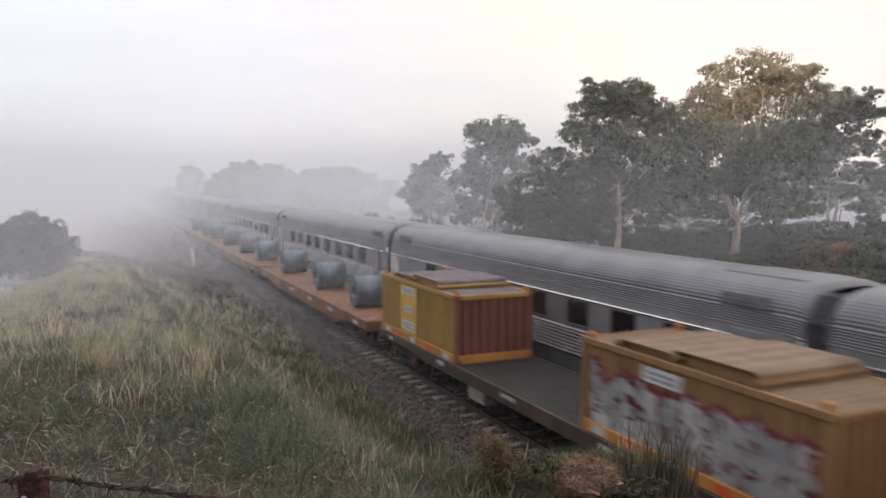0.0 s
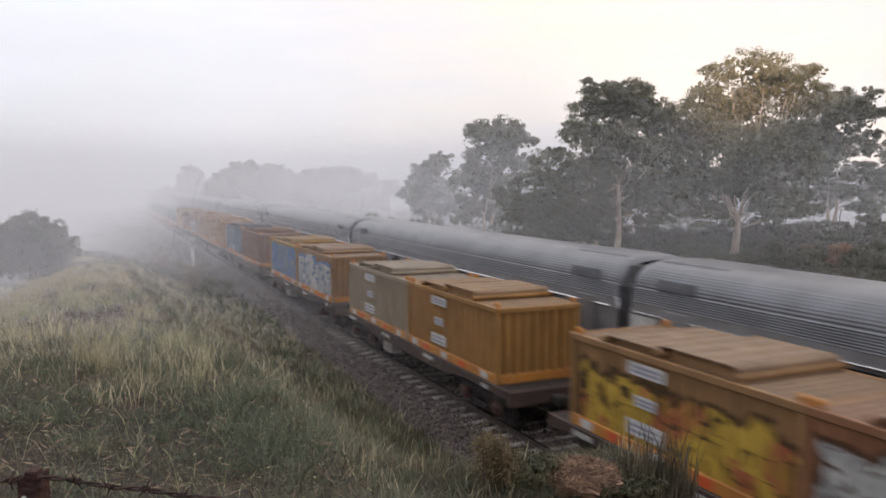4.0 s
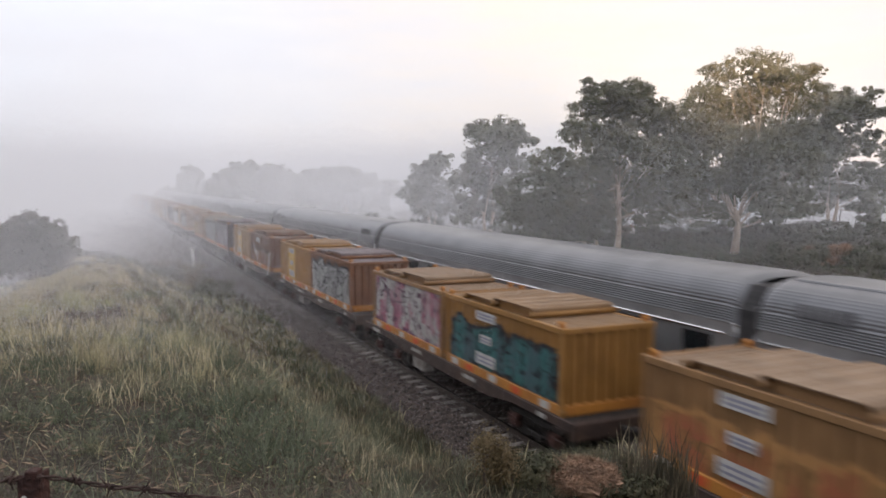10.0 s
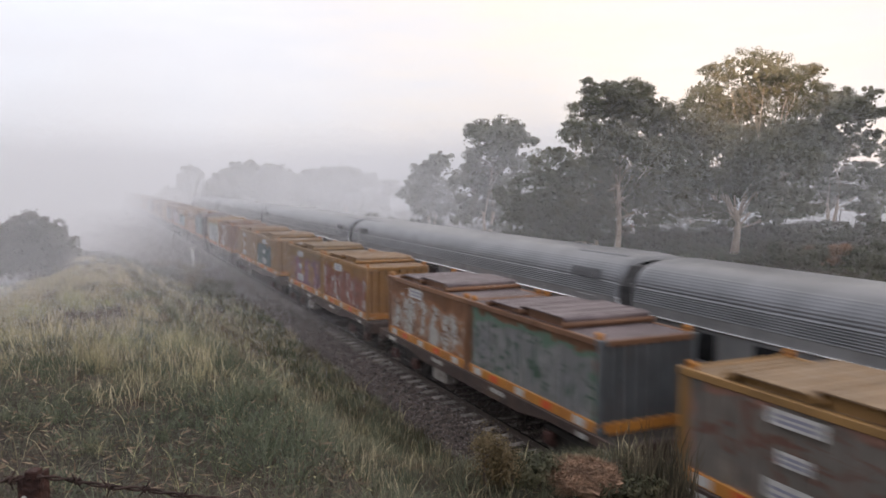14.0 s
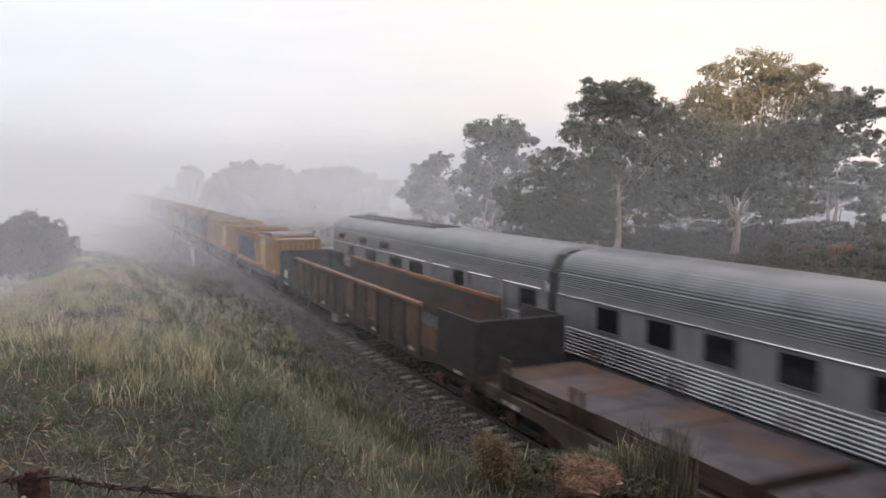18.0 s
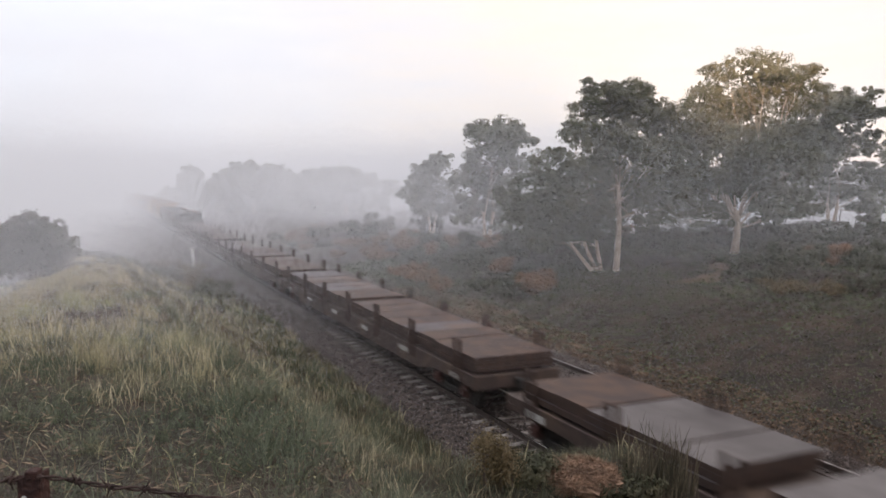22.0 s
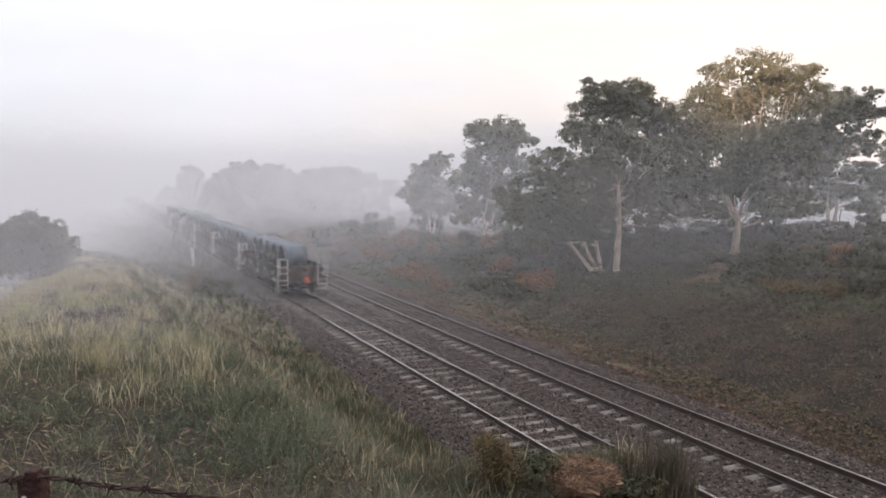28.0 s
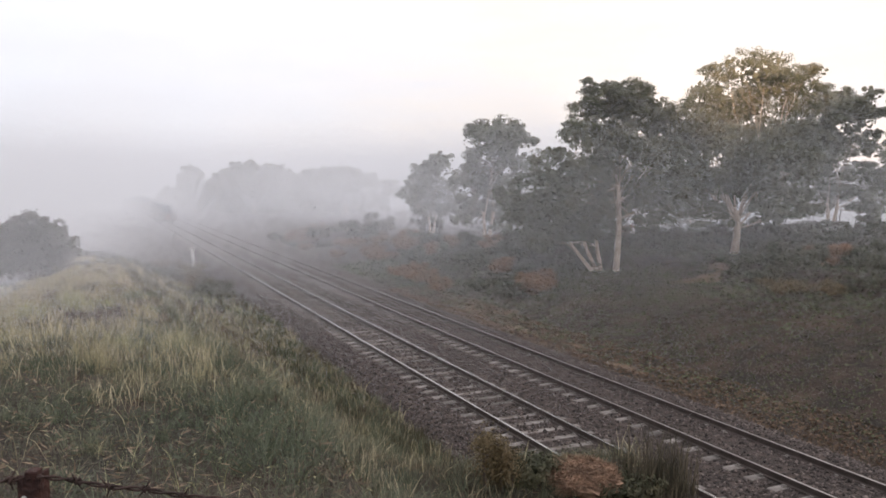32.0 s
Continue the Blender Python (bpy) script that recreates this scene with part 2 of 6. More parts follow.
SCRUB_BROWN = surface("rusty_scrub_leaf", (0.25, 0.14, 0.075), (0.15, 0.10, 0.055), 0.7, 0.8, 0, 0, 8, island=0.4, thin=0.2)
BARK = surface("pale_gum_bark", (0.64, 0.54, 0.45), (0.44, 0.35, 0.27), 1.6, 0.8, 0, 0.5, 14, c3=(0.22, 0.15, 0.10))
DARK_BARK = surface("dark_bark", (0.11, 0.085, 0.065), (0.07, 0.055, 0.045), 3, 0.9, 0, 0.6, 20)
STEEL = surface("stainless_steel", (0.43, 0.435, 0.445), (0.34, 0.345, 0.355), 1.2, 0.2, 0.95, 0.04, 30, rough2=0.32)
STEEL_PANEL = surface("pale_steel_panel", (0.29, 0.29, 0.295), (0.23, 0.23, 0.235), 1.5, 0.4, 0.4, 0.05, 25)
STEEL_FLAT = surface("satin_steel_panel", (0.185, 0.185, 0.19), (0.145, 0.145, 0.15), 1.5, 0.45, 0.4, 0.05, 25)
ROOF_GREY = surface("roof_paint_and_flute_reflection", (0.185, 0.192, 0.207), (0.14, 0.147, 0.158), 1.0, 0.36, 0.35, 0.05, 20)
LOUVRE = surface("dull_louvre_steel", (0.10, 0.10, 0.105), (0.06, 0.06, 0.065), 4, 0.5, 0.4, 0.1, 30)
DARK_STEEL = surface("sooty_underframe", (0.045, 0.04, 0.038), (0.025, 0.022, 0.02), 5, 0.75, 0.3, 0.3, 30)
RUBBER = surface("black_rubber", (0.05, 0.048, 0.05), (0.03, 0.03, 0.032), 6, 0.7, 0, 0.2, 30)
GLASS = surface("dark_window_glass", (0.012, 0.013, 0.015), (0.02, 0.02, 0.022), 1, 0.08, 0, 0, 10)
CHROME = surface("bright_trim", (0.90, 0.90, 0.89), (0.78, 0.78, 0.78), 2, 0.25, 1.0, 0, 20)
WAGON_BROWN = surface("wagon_brown", (0.08, 0.052, 0.042), (0.05, 0.034, 0.03), 2.5, 0.7, 0.1, 0.3, 30, c3=(0.105, 0.068, 0.048))
WAGON_RUST = surface("wagon_orange_rust", (0.27, 0.12, 0.05), (0.16, 0.074, 0.034), 2.0, 0.75, 0.1, 0.3, 30, c3=(0.12, 0.06, 0.034))
WAGON_FADED = surface("wagon_faded_rust", (0.14, 0.075, 0.045), (0.085, 0.05, 0.034), 2.0, 0.75, 0.1, 0.3, 30)
WAGON_OLIVE = surface("gondola_olive", (0.062, 0.041, 0.028), (0.038, 0.028, 0.021), 1.6, 0.75, 0.1, 0.3, 30, c3=(0.095, 0.05, 0.026))
PLATE_A = surface("wet_steel_plate", (0.088, 0.07, 0.077), (0.046, 0.034, 0.04), 1.6, 0.46, 0.15, 0.1, 20, c3=(0.12, 0.06, 0.036), rough2=0.55)
PLATE_B = surface("rusty_steel_plate", (0.092, 0.045, 0.026), (0.048, 0.028, 0.024), 1.6, 0.58, 0.1, 0.12, 20, rough2=0.7)
PLATE_C = surface("grey_steel_plate", (0.13, 0.114, 0.114), (0.08, 0.068, 0.068), 0.9, 0.3, 0.4, 0.1, 20, rough2=0.55)
COIL = surface("blue_grey_coil_wrap", (0.155, 0.19, 0.23), (0.11, 0.138, 0.165), 1.6, 0.35, 0.35, 0.1, 20, rough2=0.45)
COIL_FACE = surface("coil_edge_steel", (0.032, 0.032, 0.036), (0.02, 0.02, 0.023), 4, 0.65, 0.25, 0.3, 40)
WHITE = surface("white_paint", (0.55, 0.54, 0.52), (0.42, 0.41, 0.39), 3, 0.6, 0, 0.1, 30)
POST_WHITE = surface("fresh_white_paint", (0.80, 0.79, 0.77), (0.68, 0.67, 0.65), 3, 0.6, 0, 0.1, 30)
SIGN_YELLOW = surface("yellow_sign", (0.60, 0.37, 0.07), (0.52, 0.31, 0.06), 3, 0.55, 0, 0.1, 30)
SIGN_BLUE = surface("blue_bar", (0.24, 0.24, 0.31), (0.29, 0.28, 0.33), 3, 0.55, 0, 0.1, 30)
HAND_WHITE = surface("hand_rail_white", (0.50, 0.49, 0.475), (0.38, 0.37, 0.355), 3, 0.5, 0, 0.1, 30)
PLATE_EDGE = surface("rusty_plate_edge", (0.075, 0.045, 0.034), (0.045, 0.029, 0.025), 3, 0.7, 0.2, 0.3, 30)
RED = surface("red_marker", (0.62, 0.10, 0.03), (0.50, 0.08, 0.03), 3, 0.5, 0, 0.1, 30)
ORANGE = surface("orange_rail_paint", (0.52, 0.22, 0.04), (0.38, 0.15, 0.035), 2, 0.6, 0, 0.2, 30)
ROOF_DUST = surface("dusty_roof", (0.27, 0.225, 0.185), (0.18, 0.145, 0.115), 1.2, 0.7, 0, 0.3, 20)
ROOF_PURPLE = surface("dull_purple_roof", (0.20, 0.16, 0.165), (0.13, 0.10, 0.105), 1.2, 0.5, 0.1, 0.3, 20)
IRON = surface("rusty_iron", (0.075, 0.032, 0.024), (0.04, 0.02, 0.018), 14, 0.85, 0.3, 0.6, 90)
WIRE = surface("rusty_wire", (0.075, 0.045, 0.038), (0.04, 0.026, 0.022), 20, 0.8, 0.3, 0.3, 120)
# plain white for the opaque strands that stand in for haze
FOG_STRAND = surface("fog_strand_white", (0.92, 0.93, 0.955), (0.92, 0.93, 0.955), 1, 1.0, 0, 0, 1)
FOG_STRAND.node_tree.nodes["Principled BSDF"].inputs["Specular IOR Level"].default_value = 0.0


# ---- mesh helpers ----
def mesh_of(bm, name, material):
    me = bpy.data.meshes.new(name)
    bm.to_mesh(me)
    bm.free()
    if material:
        me.materials.append(material)
    return me


def part(name, bm, material, parent, label="", at=None):
    """One mesh under a thing or a part; bm may be a mesh that is shared."""
    me = bm if isinstance(bm, bpy.types.Mesh) else mesh_of(bm, name, material)
    ob = new(name, me)
    ob.parent = parent
    if at is not None:
        ob.matrix_basis = at
    if label:
        ob["label"] = label
    return ob


def box(bm, x0, x1, y0, y1, z0, z1, bevel=0.0):
    g = bmesh.ops.create_cube(bm, size=1.0)["verts"]
    bmesh.ops.transform(bm, verts=g, matrix=Matrix.LocRotScale(((x0 + x1) / 2, (y0 + y1) / 2, (z0 + z1) / 2), None, (x1 - x0, y1 - y0, z1 - z0)))
    if bevel:
        es = list({e for v in g for e in v.link_edges})
        bmesh.ops.bevel(bm, geom=es, offset=bevel, segments=1, affect="EDGES")
    return bm


def boxes(*specs, bevel=0.0):
    bm = bmesh.new()
    for s in specs:
        box(bm, *s, bevel=bevel)
    return bm


def tube(bm, pts, radii, sides=6, cap=True):
    rings = []
    for i, p in enumerate(pts):
        d = (Vector(pts[min(i + 1, len(pts) - 1)]) - Vector(pts[max(i - 1, 0)])).normalized()
        a = d.orthogonal().normalized()
        if rings:
            a = (last_a - d * last_a.dot(d)).normalized() if (last_a - d * last_a.dot(d)).length > 1e-4 else a
        last_a = a
        b = d.cross(a)
        r = radii[i] if isinstance(radii, (list, tuple)) else radii
        rings.append([bm.verts.new(Vector(p) + (a * math.cos(k * 2 * math.pi / sides) + b * math.sin(k * 2 * math.pi / sides)) * r) for k in range(sides)])
    for r0, r1 in zip(rings, rings[1:]):
        for k in range(sides):
            f = bm.faces.new((r0[k], r0[(k + 1) % sides], r1[(k + 1) % sides], r1[k]))
            f.smooth = True
    if cap:
        bm.faces.new(rings[0][::-1])
        bm.faces.new(rings[-1])
    return bm


def disc_solid(bm, x0, x1, y, z, r, sides=24, hole=0.0):
    """A wheel or a coil: a cylinder with its axis along x, with an optional bore."""
    def ring(x, rr):
        return [bm.verts.new((x, y + rr * math.cos(k * 2 * math.pi / sides), z + rr * math.sin(k * 2 * math.pi / sides))) for k in range(sides)]
    a, b = ring(x0, r), ring(x1, r)
    c, d = (ring(x0, hole), ring(x1, hole)) if hole else (None, None)
    for k in range(sides):
        j = (k + 1) % sides
        bm.faces.new((a[k], b[k], b[j], a[j])).smooth = True
        if hole:
            bm.faces.new((a[j], c[j], c[k], a[k]))
            bm.faces.new((b[k], d[k], d[j], b[j]))
            bm.faces.new((c[j], d[j], d[k], c[k])).smooth = True
    if not hole:
        bm.faces.new(a)
        bm.faces.new(b[::-1])
    return bm


def array_mesh(name, verts, faces_flat, sizes, material):
    """A mesh from numpy arrays: corner indices in one run, and the corners of each face."""
    me = bpy.data.meshes.new(name)
    verts = np.asarray(verts, dtype=np.float32).reshape(-1, 3)
    me.vertices.add(len(verts))
    me.vertices.foreach_set("co", verts.ravel())
    me.loops.add(len(faces_flat))
    me.loops.foreach_set("vertex_index", np.asarray(faces_flat, dtype=np.int32))
    me.polygons.add(len(sizes))
    starts = np.concatenate([[0], np.cumsum(sizes)[:-1]]).astype(np.int32)
    me.polygons.foreach_set("loop_start", starts)
    me.update(calc_edges=True)
    me.validate()
    me.materials.append(material)
    return me


def quad_mesh(name, quads, material):
    q = np.asarray(quads, dtype=np.float32).reshape(-1, 4, 3)
    return array_mesh(name, q, np.arange(len(q) * 4), np.full(len(q), 4), material)


# ---- ground ----
def smooth(a, b, v):
    t = np.clip((v - a) / (b - a), 0, 1)
    return t * t * (3 - 2 * t)


def lumps(x, y, s, seed):
    r = np.random.RandomState(seed)
    z = 0
    for k in range(7):
        a, p = r.uniform(0, 6.283), r.uniform(0, 6.283)
        f = s * (1 + 0.35 * k)
        z = z + np.sin((x * math.cos(a) + y * math.sin(a)) * f + p) / (1 + 0.5 * k)
    return z / 3.0


def ground_z(x, y):
    x, y = np.asarray(x, dtype=float), np.asarray(y, dtype=float)
    # the bank on the camera's side: a plateau that sinks as the line runs on, and its slope to the track
    plateau = 4.62 - 0.052 * np.clip(y, -30, 95) + 0.2 * smooth(-9, -11, x)
    plateau = np.where(y > 45, plateau - 0.4 * smooth(45, 80, y), plateau)
    plateau = np.maximum(plateau, 0.2) - 0.28 * smooth(6, 16, y) - 1.5 * smooth(-10.2, -15, x) * smooth(9, 30, y)
    t = np.clip((-2.2 - x) / 6.8, 0, 1)
    left = -0.6 + (plateau + 0.6) * (0.42 * t + 0.58 * t ** 1.9)
    left = left + 2.45 * smooth(-2.6, -3.0, x) * np.exp(-(((x + 3.4) / np.where(x < -3.4, 2.9, 1.9)) ** 2 + ((y - 8.4) / 1.45) ** 2))
    # the far side: a grassed slope, a low step, and the rise on which the trees stand
    near = smooth(70, 40, y)
    edge = x - (18.0 - 0.25 * (y - 30))
    right = -0.5 + 1.7 * smooth(6.6, 18.5, x) + near * (0.75 * smooth(0.5, 4.0, edge) + 0.6 * smooth(4, 22, edge)) - 1.2 * smooth(36, 70, x)
    right = right - 0.5 * smooth(50, 100, y) * smooth(7, 20, x)
    z = np.where(x < -2.2, left, np.where(x > 6.6, right, np.where(x < 0, -0.6, -0.52)))
    away = smooth(-2.8, -4.5, x) + smooth(7.0, 9.0, x)
    z = z + away * (0.07 * lumps(x, y, 1.3, 3) + 0.10 * lumps(x, y, 0.4, 5))
    # an unseen rise far behind the camera, added to keep the sun off all but one crown tip; higher towards the west
    along_sun_block = x * math.cos(SUN_AZ) - y * math.sin(SUN_AZ)
    d = (x * math.sin(SUN_AZ) + y * math.cos(SUN_AZ))
    z = z + (27.2 + 8 * smooth(-1.5, -7, along_sun_block) + 64 * smooth(6.5, 45, along_sun_block)) * smooth(120, 235, d) * smooth(30, 80, np.abs(x)) + away * 0.5 * smooth(90, 230, d) * lumps(x, y, 0.03, 9)
    return z


def steps(*runs):
    v = []
    for a, b, s in runs:
        v += list(np.arange(a, b, s))
    return np.array(v)


gx = np.concatenate([-np.geomspace(1500, 62, 26), steps((-60, -24, 2.0), (-24, -4.7, 0.35), (-4.7, -2.19, 0.1673), (-2.0, 6.6, 2.15), (6.6, 34, 0.45), (34, 62, 2.0)), np.geomspace(64, 1500, 24)])
gy = np.concatenate([-np.geomspace(1500, 62, 26), steps((-60, -4, 2.5), (-4, 62, 0.4), (62, 140, 2.0)), np.geomspace(142, 1800, 26)])
GX, GY = np.meshgrid(gx, gy)
GZ = ground_z(GX, GY)
nx, ny = len(gx), len(gy)
idx = np.arange(nx * ny).reshape(ny, nx)
cells = np.stack([idx[:-1, :-1], idx[:-1, 1:], idx[1:, 1:], idx[1:, :-1]], -1).reshape(-1, 4)
ground_mesh = array_mesh("ground", np.stack([GX, GY, GZ], -1), cells.ravel(), np.full(len(cells), 4), SOIL)
ground_mesh.polygons.foreach_set("use_smooth", np.ones(len(cells), dtype=bool))
ground = tagged(new("ground", ground_mesh), "brown earth of the railway cutting, grown with grass", "ground", kind="structure")


# ---- railway ----
def strip(profile, y0, y1, name, material, segs=1):
    """A profile in x and z, drawn along y."""
    bm = bmesh.new()
    rows = [[bm.verts.new((x, y0 + (y1 - y0) * s / segs, z)) for x, z in profile] for s in range(segs + 1)]
    for a, b in zip(rows, rows[1:]):
        for k in range(len(profile) - 1):
            bm.faces.new((a[k], a[k + 1], b[k + 1], b[k]))
    return mesh_of(bm, name, material)


BED = [(-3.1, -0.75), (-1.95, -0.26), (-1.3, -0.2), (-0.82, -0.19), (-0.62, -0.181), (0.62, -0.181), (0.82, -0.188), (1.25, -0.176), (1.83, -0.22), (2.35, -0.2),
       (2.85, -0.188), (3.05, -0.166), (4.28, -0.164), (4.48, -0.172), (5.1, -0.166), (5.6, -0.26), (6.8, -0.65)]
ballast = tagged(new("ballast_bed", strip(BED, -620, 760, "ballast_bed", BALLAST, 60)), "grey-brown crushed stone ballast under both tracks", "ballast", kind="structure")

HEAD = [(-0.03, -0.002), (-0.025, 0.0), (0.025, 0.0), (0.03, -0.002)]
WEB = [(-0.065, -0.165), (-0.065, -0.152), (-0.012, -0.13), (-0.009, -0.05), (-0.035, -0.036), (-0.035, -0.004), (0.035, -0.004), (0.035, -0.036),
       (0.009, -0.05), (0.012, -0.13), (0.065, -0.152), (0.065, -0.165)]
sleeper_bm = bmesh.new()
box(sleeper_bm, -1.25, 1.25, -0.125, 0.125, -0.30, -0.172, bevel=0.025)
for v in sleeper_bm.verts:
    if v.co.z > -0.2 and abs(v.co.x) < 0.4:
        v.co.z -= 0.02
for s in (-1, 1):
    box(sleeper_bm, s * 0.7525 - 0.17, s * 0.7525 + 0.17, -0.1, 0.1, -0.173, -0.160, bevel=0.006)
    for o in (-0.09, 0.09):
        box(sleeper_bm, s * 0.7525 + o - 0.025, s * 0.7525 + o + 0.025, -0.05, 0.05, -0.162, -0.135, bevel=0.008)
SLEEPER = mesh_of(sleeper_bm, "sleeper", CONCRETE)
SPACING = 0.6628
for cx, what in ((0.0, "near"), (TRACK_GAP, "far")):
    track = tagged(new("railway_track"), "standard-gauge track with worn steel rails on concrete sleepers", "railway track", group="railway tracks", kind="structure")
    track.location.x = cx
    for s in (-1, 1):
        rail = part("rail", strip([(x + s * 0.7525, z) for x, z in WEB], -620, 760, "rail", RAIL), None, track)
        part("rail_head", strip([(x + s * 0.7525, z) for x, z in HEAD], -620, 760, "rail_head", RAIL_TOP if cx == 0 else RAIL_DULL), None, rail, "bright polished running surface" if cx == 0 else "dull running surface")
    rnd = random.Random(5 + int(cx))
    phase = 22.37 % SPACING
    for k in range(140):
        part("sleeper", SLEEPER, None, track, at=pose(rnd.uniform(-0.02, 0.02), 4.0 + phase + k * SPACING, rnd.uniform(-0.012, 0.004), 0, 0, rnd.uniform(-0.8, 0.8)))
    tops = np.array([(-1.25, -0.12), (1.25, -0.12), (1.25, 0.12), (-1.25, 0.12)])
    ks = np.concatenate([np.arange(-600, 0), np.arange(140, 900)])
    q = np.zeros((len(ks), 4, 3))
    q[:, :, 0], q[:, :, 1], q[:, :, 2] = tops[None, :, 0], tops[None, :, 1] + (4.0 + phase + ks * SPACING)[:, None], -0.178
    tagged(part("distant_sleepers", quad_mesh("distant_sleepers", q, CONCRETE), None, track), kind="stuff")

# loose ballast stones
rs = np.random.RandomState(11)
def stones(name, n, x0, x1, y0, y1, size, material, label):
    y = y0 + (y1 - y0) * rs.uniform(0, 1, n) ** 1.7
    x = rs.uniform(x0, x1, n)
    bx, bz = np.array([p[0] for p in BED]), np.array([p[1] for p in BED])
    z = np.interp(x, bx, bz)
    z = np.where((x < bx[0]) | (x > bx[-1]), ground_z(x, y), z)
    on = lambda c: (np.abs(x - c) < 1.27) & (np.mod(y - 4.0 - phase + 0.155, SPACING) < 0.31)
    over = (np.abs(x) < 0.66) & (rs.uniform(0, 1, n) < 0.3) | (np.abs(x - TRACK_GAP) < 0.66) & (rs.uniform(0, 1, n) < 0.6)
    z = np.where(on(0.0) | on(TRACK_GAP), -0.165, z)
    keep = (over | ~(on(0.0) | on(TRACK_GAP))) & ~(np.abs(np.abs(x) - 0.7525) < 0.09) & ~(np.abs(np.abs(x - TRACK_GAP) - 0.7525) < 0.09)
    x, y, z = x[keep], y[keep], z[keep]
    n = len(x)
    base = np.array([(1, 0, 0), (0, 1, 0), (-1, 0, 0), (0, -1, 0), (0, 0, 1), (0, 0, -1)], dtype=float)
    s = size * rs.uniform(0.55, 1.4, (n, 1, 1))
    v = base[None] * s * rs.uniform(0.6, 1.3, (n, 6, 3)) + rs.normal(0, 0.25, (n, 6, 3)) * s
    v += np.stack([x, y, z + size * 0.25], -1)[:, None]
    tri = np.array([(0, 1, 4), (1, 2, 4), (2, 3, 4), (3, 0, 4), (1, 0, 5), (2, 1, 5), (3, 2, 5), (0, 3, 5)])
    f = (tri[None] + (np.arange(n) * 6)[:, None, None]).reshape(-1)
    return tagged(new(name, array_mesh(name, v, f, np.full(n * 8, 3), material)), label, "stones", kind="stuff")
stones("ballast_stones", 46000, -2.9, 6.6, 6, 60, 0.038, STONE, "loose grey and rust-stained ballast stones")


# ---- grass ----
def blades(name, x, y, h, w, bend, material, label, lift=0.0, heads=0.0):
    """Tapered, bent blades of grass standing on the ground; some carry a seed head."""
    n = len(x)
    z = ground_z(x, y) - 0.03 + lift
    az, side = rs.uniform(0, 6.283, n), rs.uniform(0, 6.283, n)
    out_ = np.stack([np.cos(az), np.sin(az), np.zeros(n)], -1)
    wide = np.stack([np.cos(side), np.sin(side), np.zeros(n)], -1)
    p = np.stack([x, y, z], -1)
    pts = []
    for t, ww in ((0, 1.0), (0.6, 0.8), (1.0, 0.12)):
        c = p + np.array([0, 0, 1.0]) * (h * t * (1 - 0.25 * bend * t))[:, None] + out_ * (h * bend * t * t * 0.8)[:, None]
        k = (w * ww * 0.5)[:, None] * wide
        if heads:
            k = k * np.where((rs.uniform(0, 1, n) < heads) & (t > 0.5), 2.4 if t < 1 else 5.0, 1.0)[:, None]
        pts += [c - k, c + k]
    v = np.stack(pts, 1)
    quad = np.array([(0, 1, 3, 2), (2, 3, 5, 4)])
    f = (quad[None] + (np.arange(n) * 6)[:, None, None]).reshape(-1)
    return tagged(new(name, array_mesh(name, v, f, np.full(n * 2, 4), material)), label, "grass", kind="stuff")


def tufts(n, per, x0, x1, y0, y1, spread, power=1.6):
    cx, cy = rs.uniform(x0, x1, n), y0 + (y1 - y0) * rs.uniform(0, 1, n) ** power
    k = np.repeat(np.arange(n), per)
    r = np.abs(rs.normal(0, spread, n * per))
    a = rs.uniform(0, 6.283, n * per)
    return cx[k] + r * np.cos(a), cy[k] + r * np.sin(a), k


def sown(name, n, per, x0, x1, y0, y1, spread, h, w, bend, material, label, power=1.6, keep=None, heads=0.0):
    x, y, k = tufts(n, per, x0, x1, y0, y1, spread, power)
    ok = np.ones(len(x), bool) if keep is None else keep(x, y)
    hh = h * rs.uniform(0.55, 1.25, n)[k] * rs.uniform(0.7, 1.15, len(x))
    d = np.hypot(x - EYE.x, y)
    ok &= d > 2.6
    ww = np.maximum(w, d * 0.00048) * rs.uniform(0.7, 1.3, len(x))
    blades(name, x[ok], y[ok], hh[ok], ww[ok], bend * rs.uniform(0.2, 1.3, len(x))[ok], material, label, heads=heads)


top = lambda x, y: (x < -8.2 + 0.3 * np.sin(y * 0.9)) & (lumps(x, y, 0.9, 61) + 0.5 * lumps(x, y, 2.2, 63) > -0.12)
mixed = lambda x, y: lumps(x, y, 0.9, 61) < 0.22
slope = lambda x, y: (x > -9.2) & (x < -2.2 + 0.25 * np.sin(y * 1.3))
sown("green_grass", 4200, 24, -14, -4, 2.2, 15, 0.13, 0.19, 0.0028, 1.0, GRASS_GREEN, "soft green grass on the near bank", 1.25, lambda x, y: lumps(x, y, 1.7, 67) > -0.45)
sown("green_grass", 2200, 14, -24, -8, 8, 60, 0.3, 0.26, 0.007, 1.0, GRASS_GREEN, "green grass on top of the bank", 1.4, mixed)
sown("slope_grass", 3600, 16, -9.0, -2.3, 4, 60, 0.22, 0.22, 0.005, 1.2, GRASS_WEED, "dark weedy grass on the slope above the track", 1.4, slope)
sown("slope_grass", 1000, 24, -8.8, -2.9, 4, 48, 0.16, 0.22, 0.005, 1.0, GRASS_GREEN, "brighter green tufts on the slope above the track", 1.5, slope)
sown("dry_grass", 2600, 20, -22, -9.1, 6.5, 44, 0.14, 0.27, 0.0035, 0.8, GRASS_DRY, "tall straw-coloured grass with seed heads", 1.2, top, heads=0.4)
sown("dry_grass", 260, 60, -18, -9.3, 7.0, 32, 0.13, 0.42, 0.003, 0.6, GRASS_DRY, "pale upright tussocks with feathery seed heads", 1.1, None, heads=0.3)
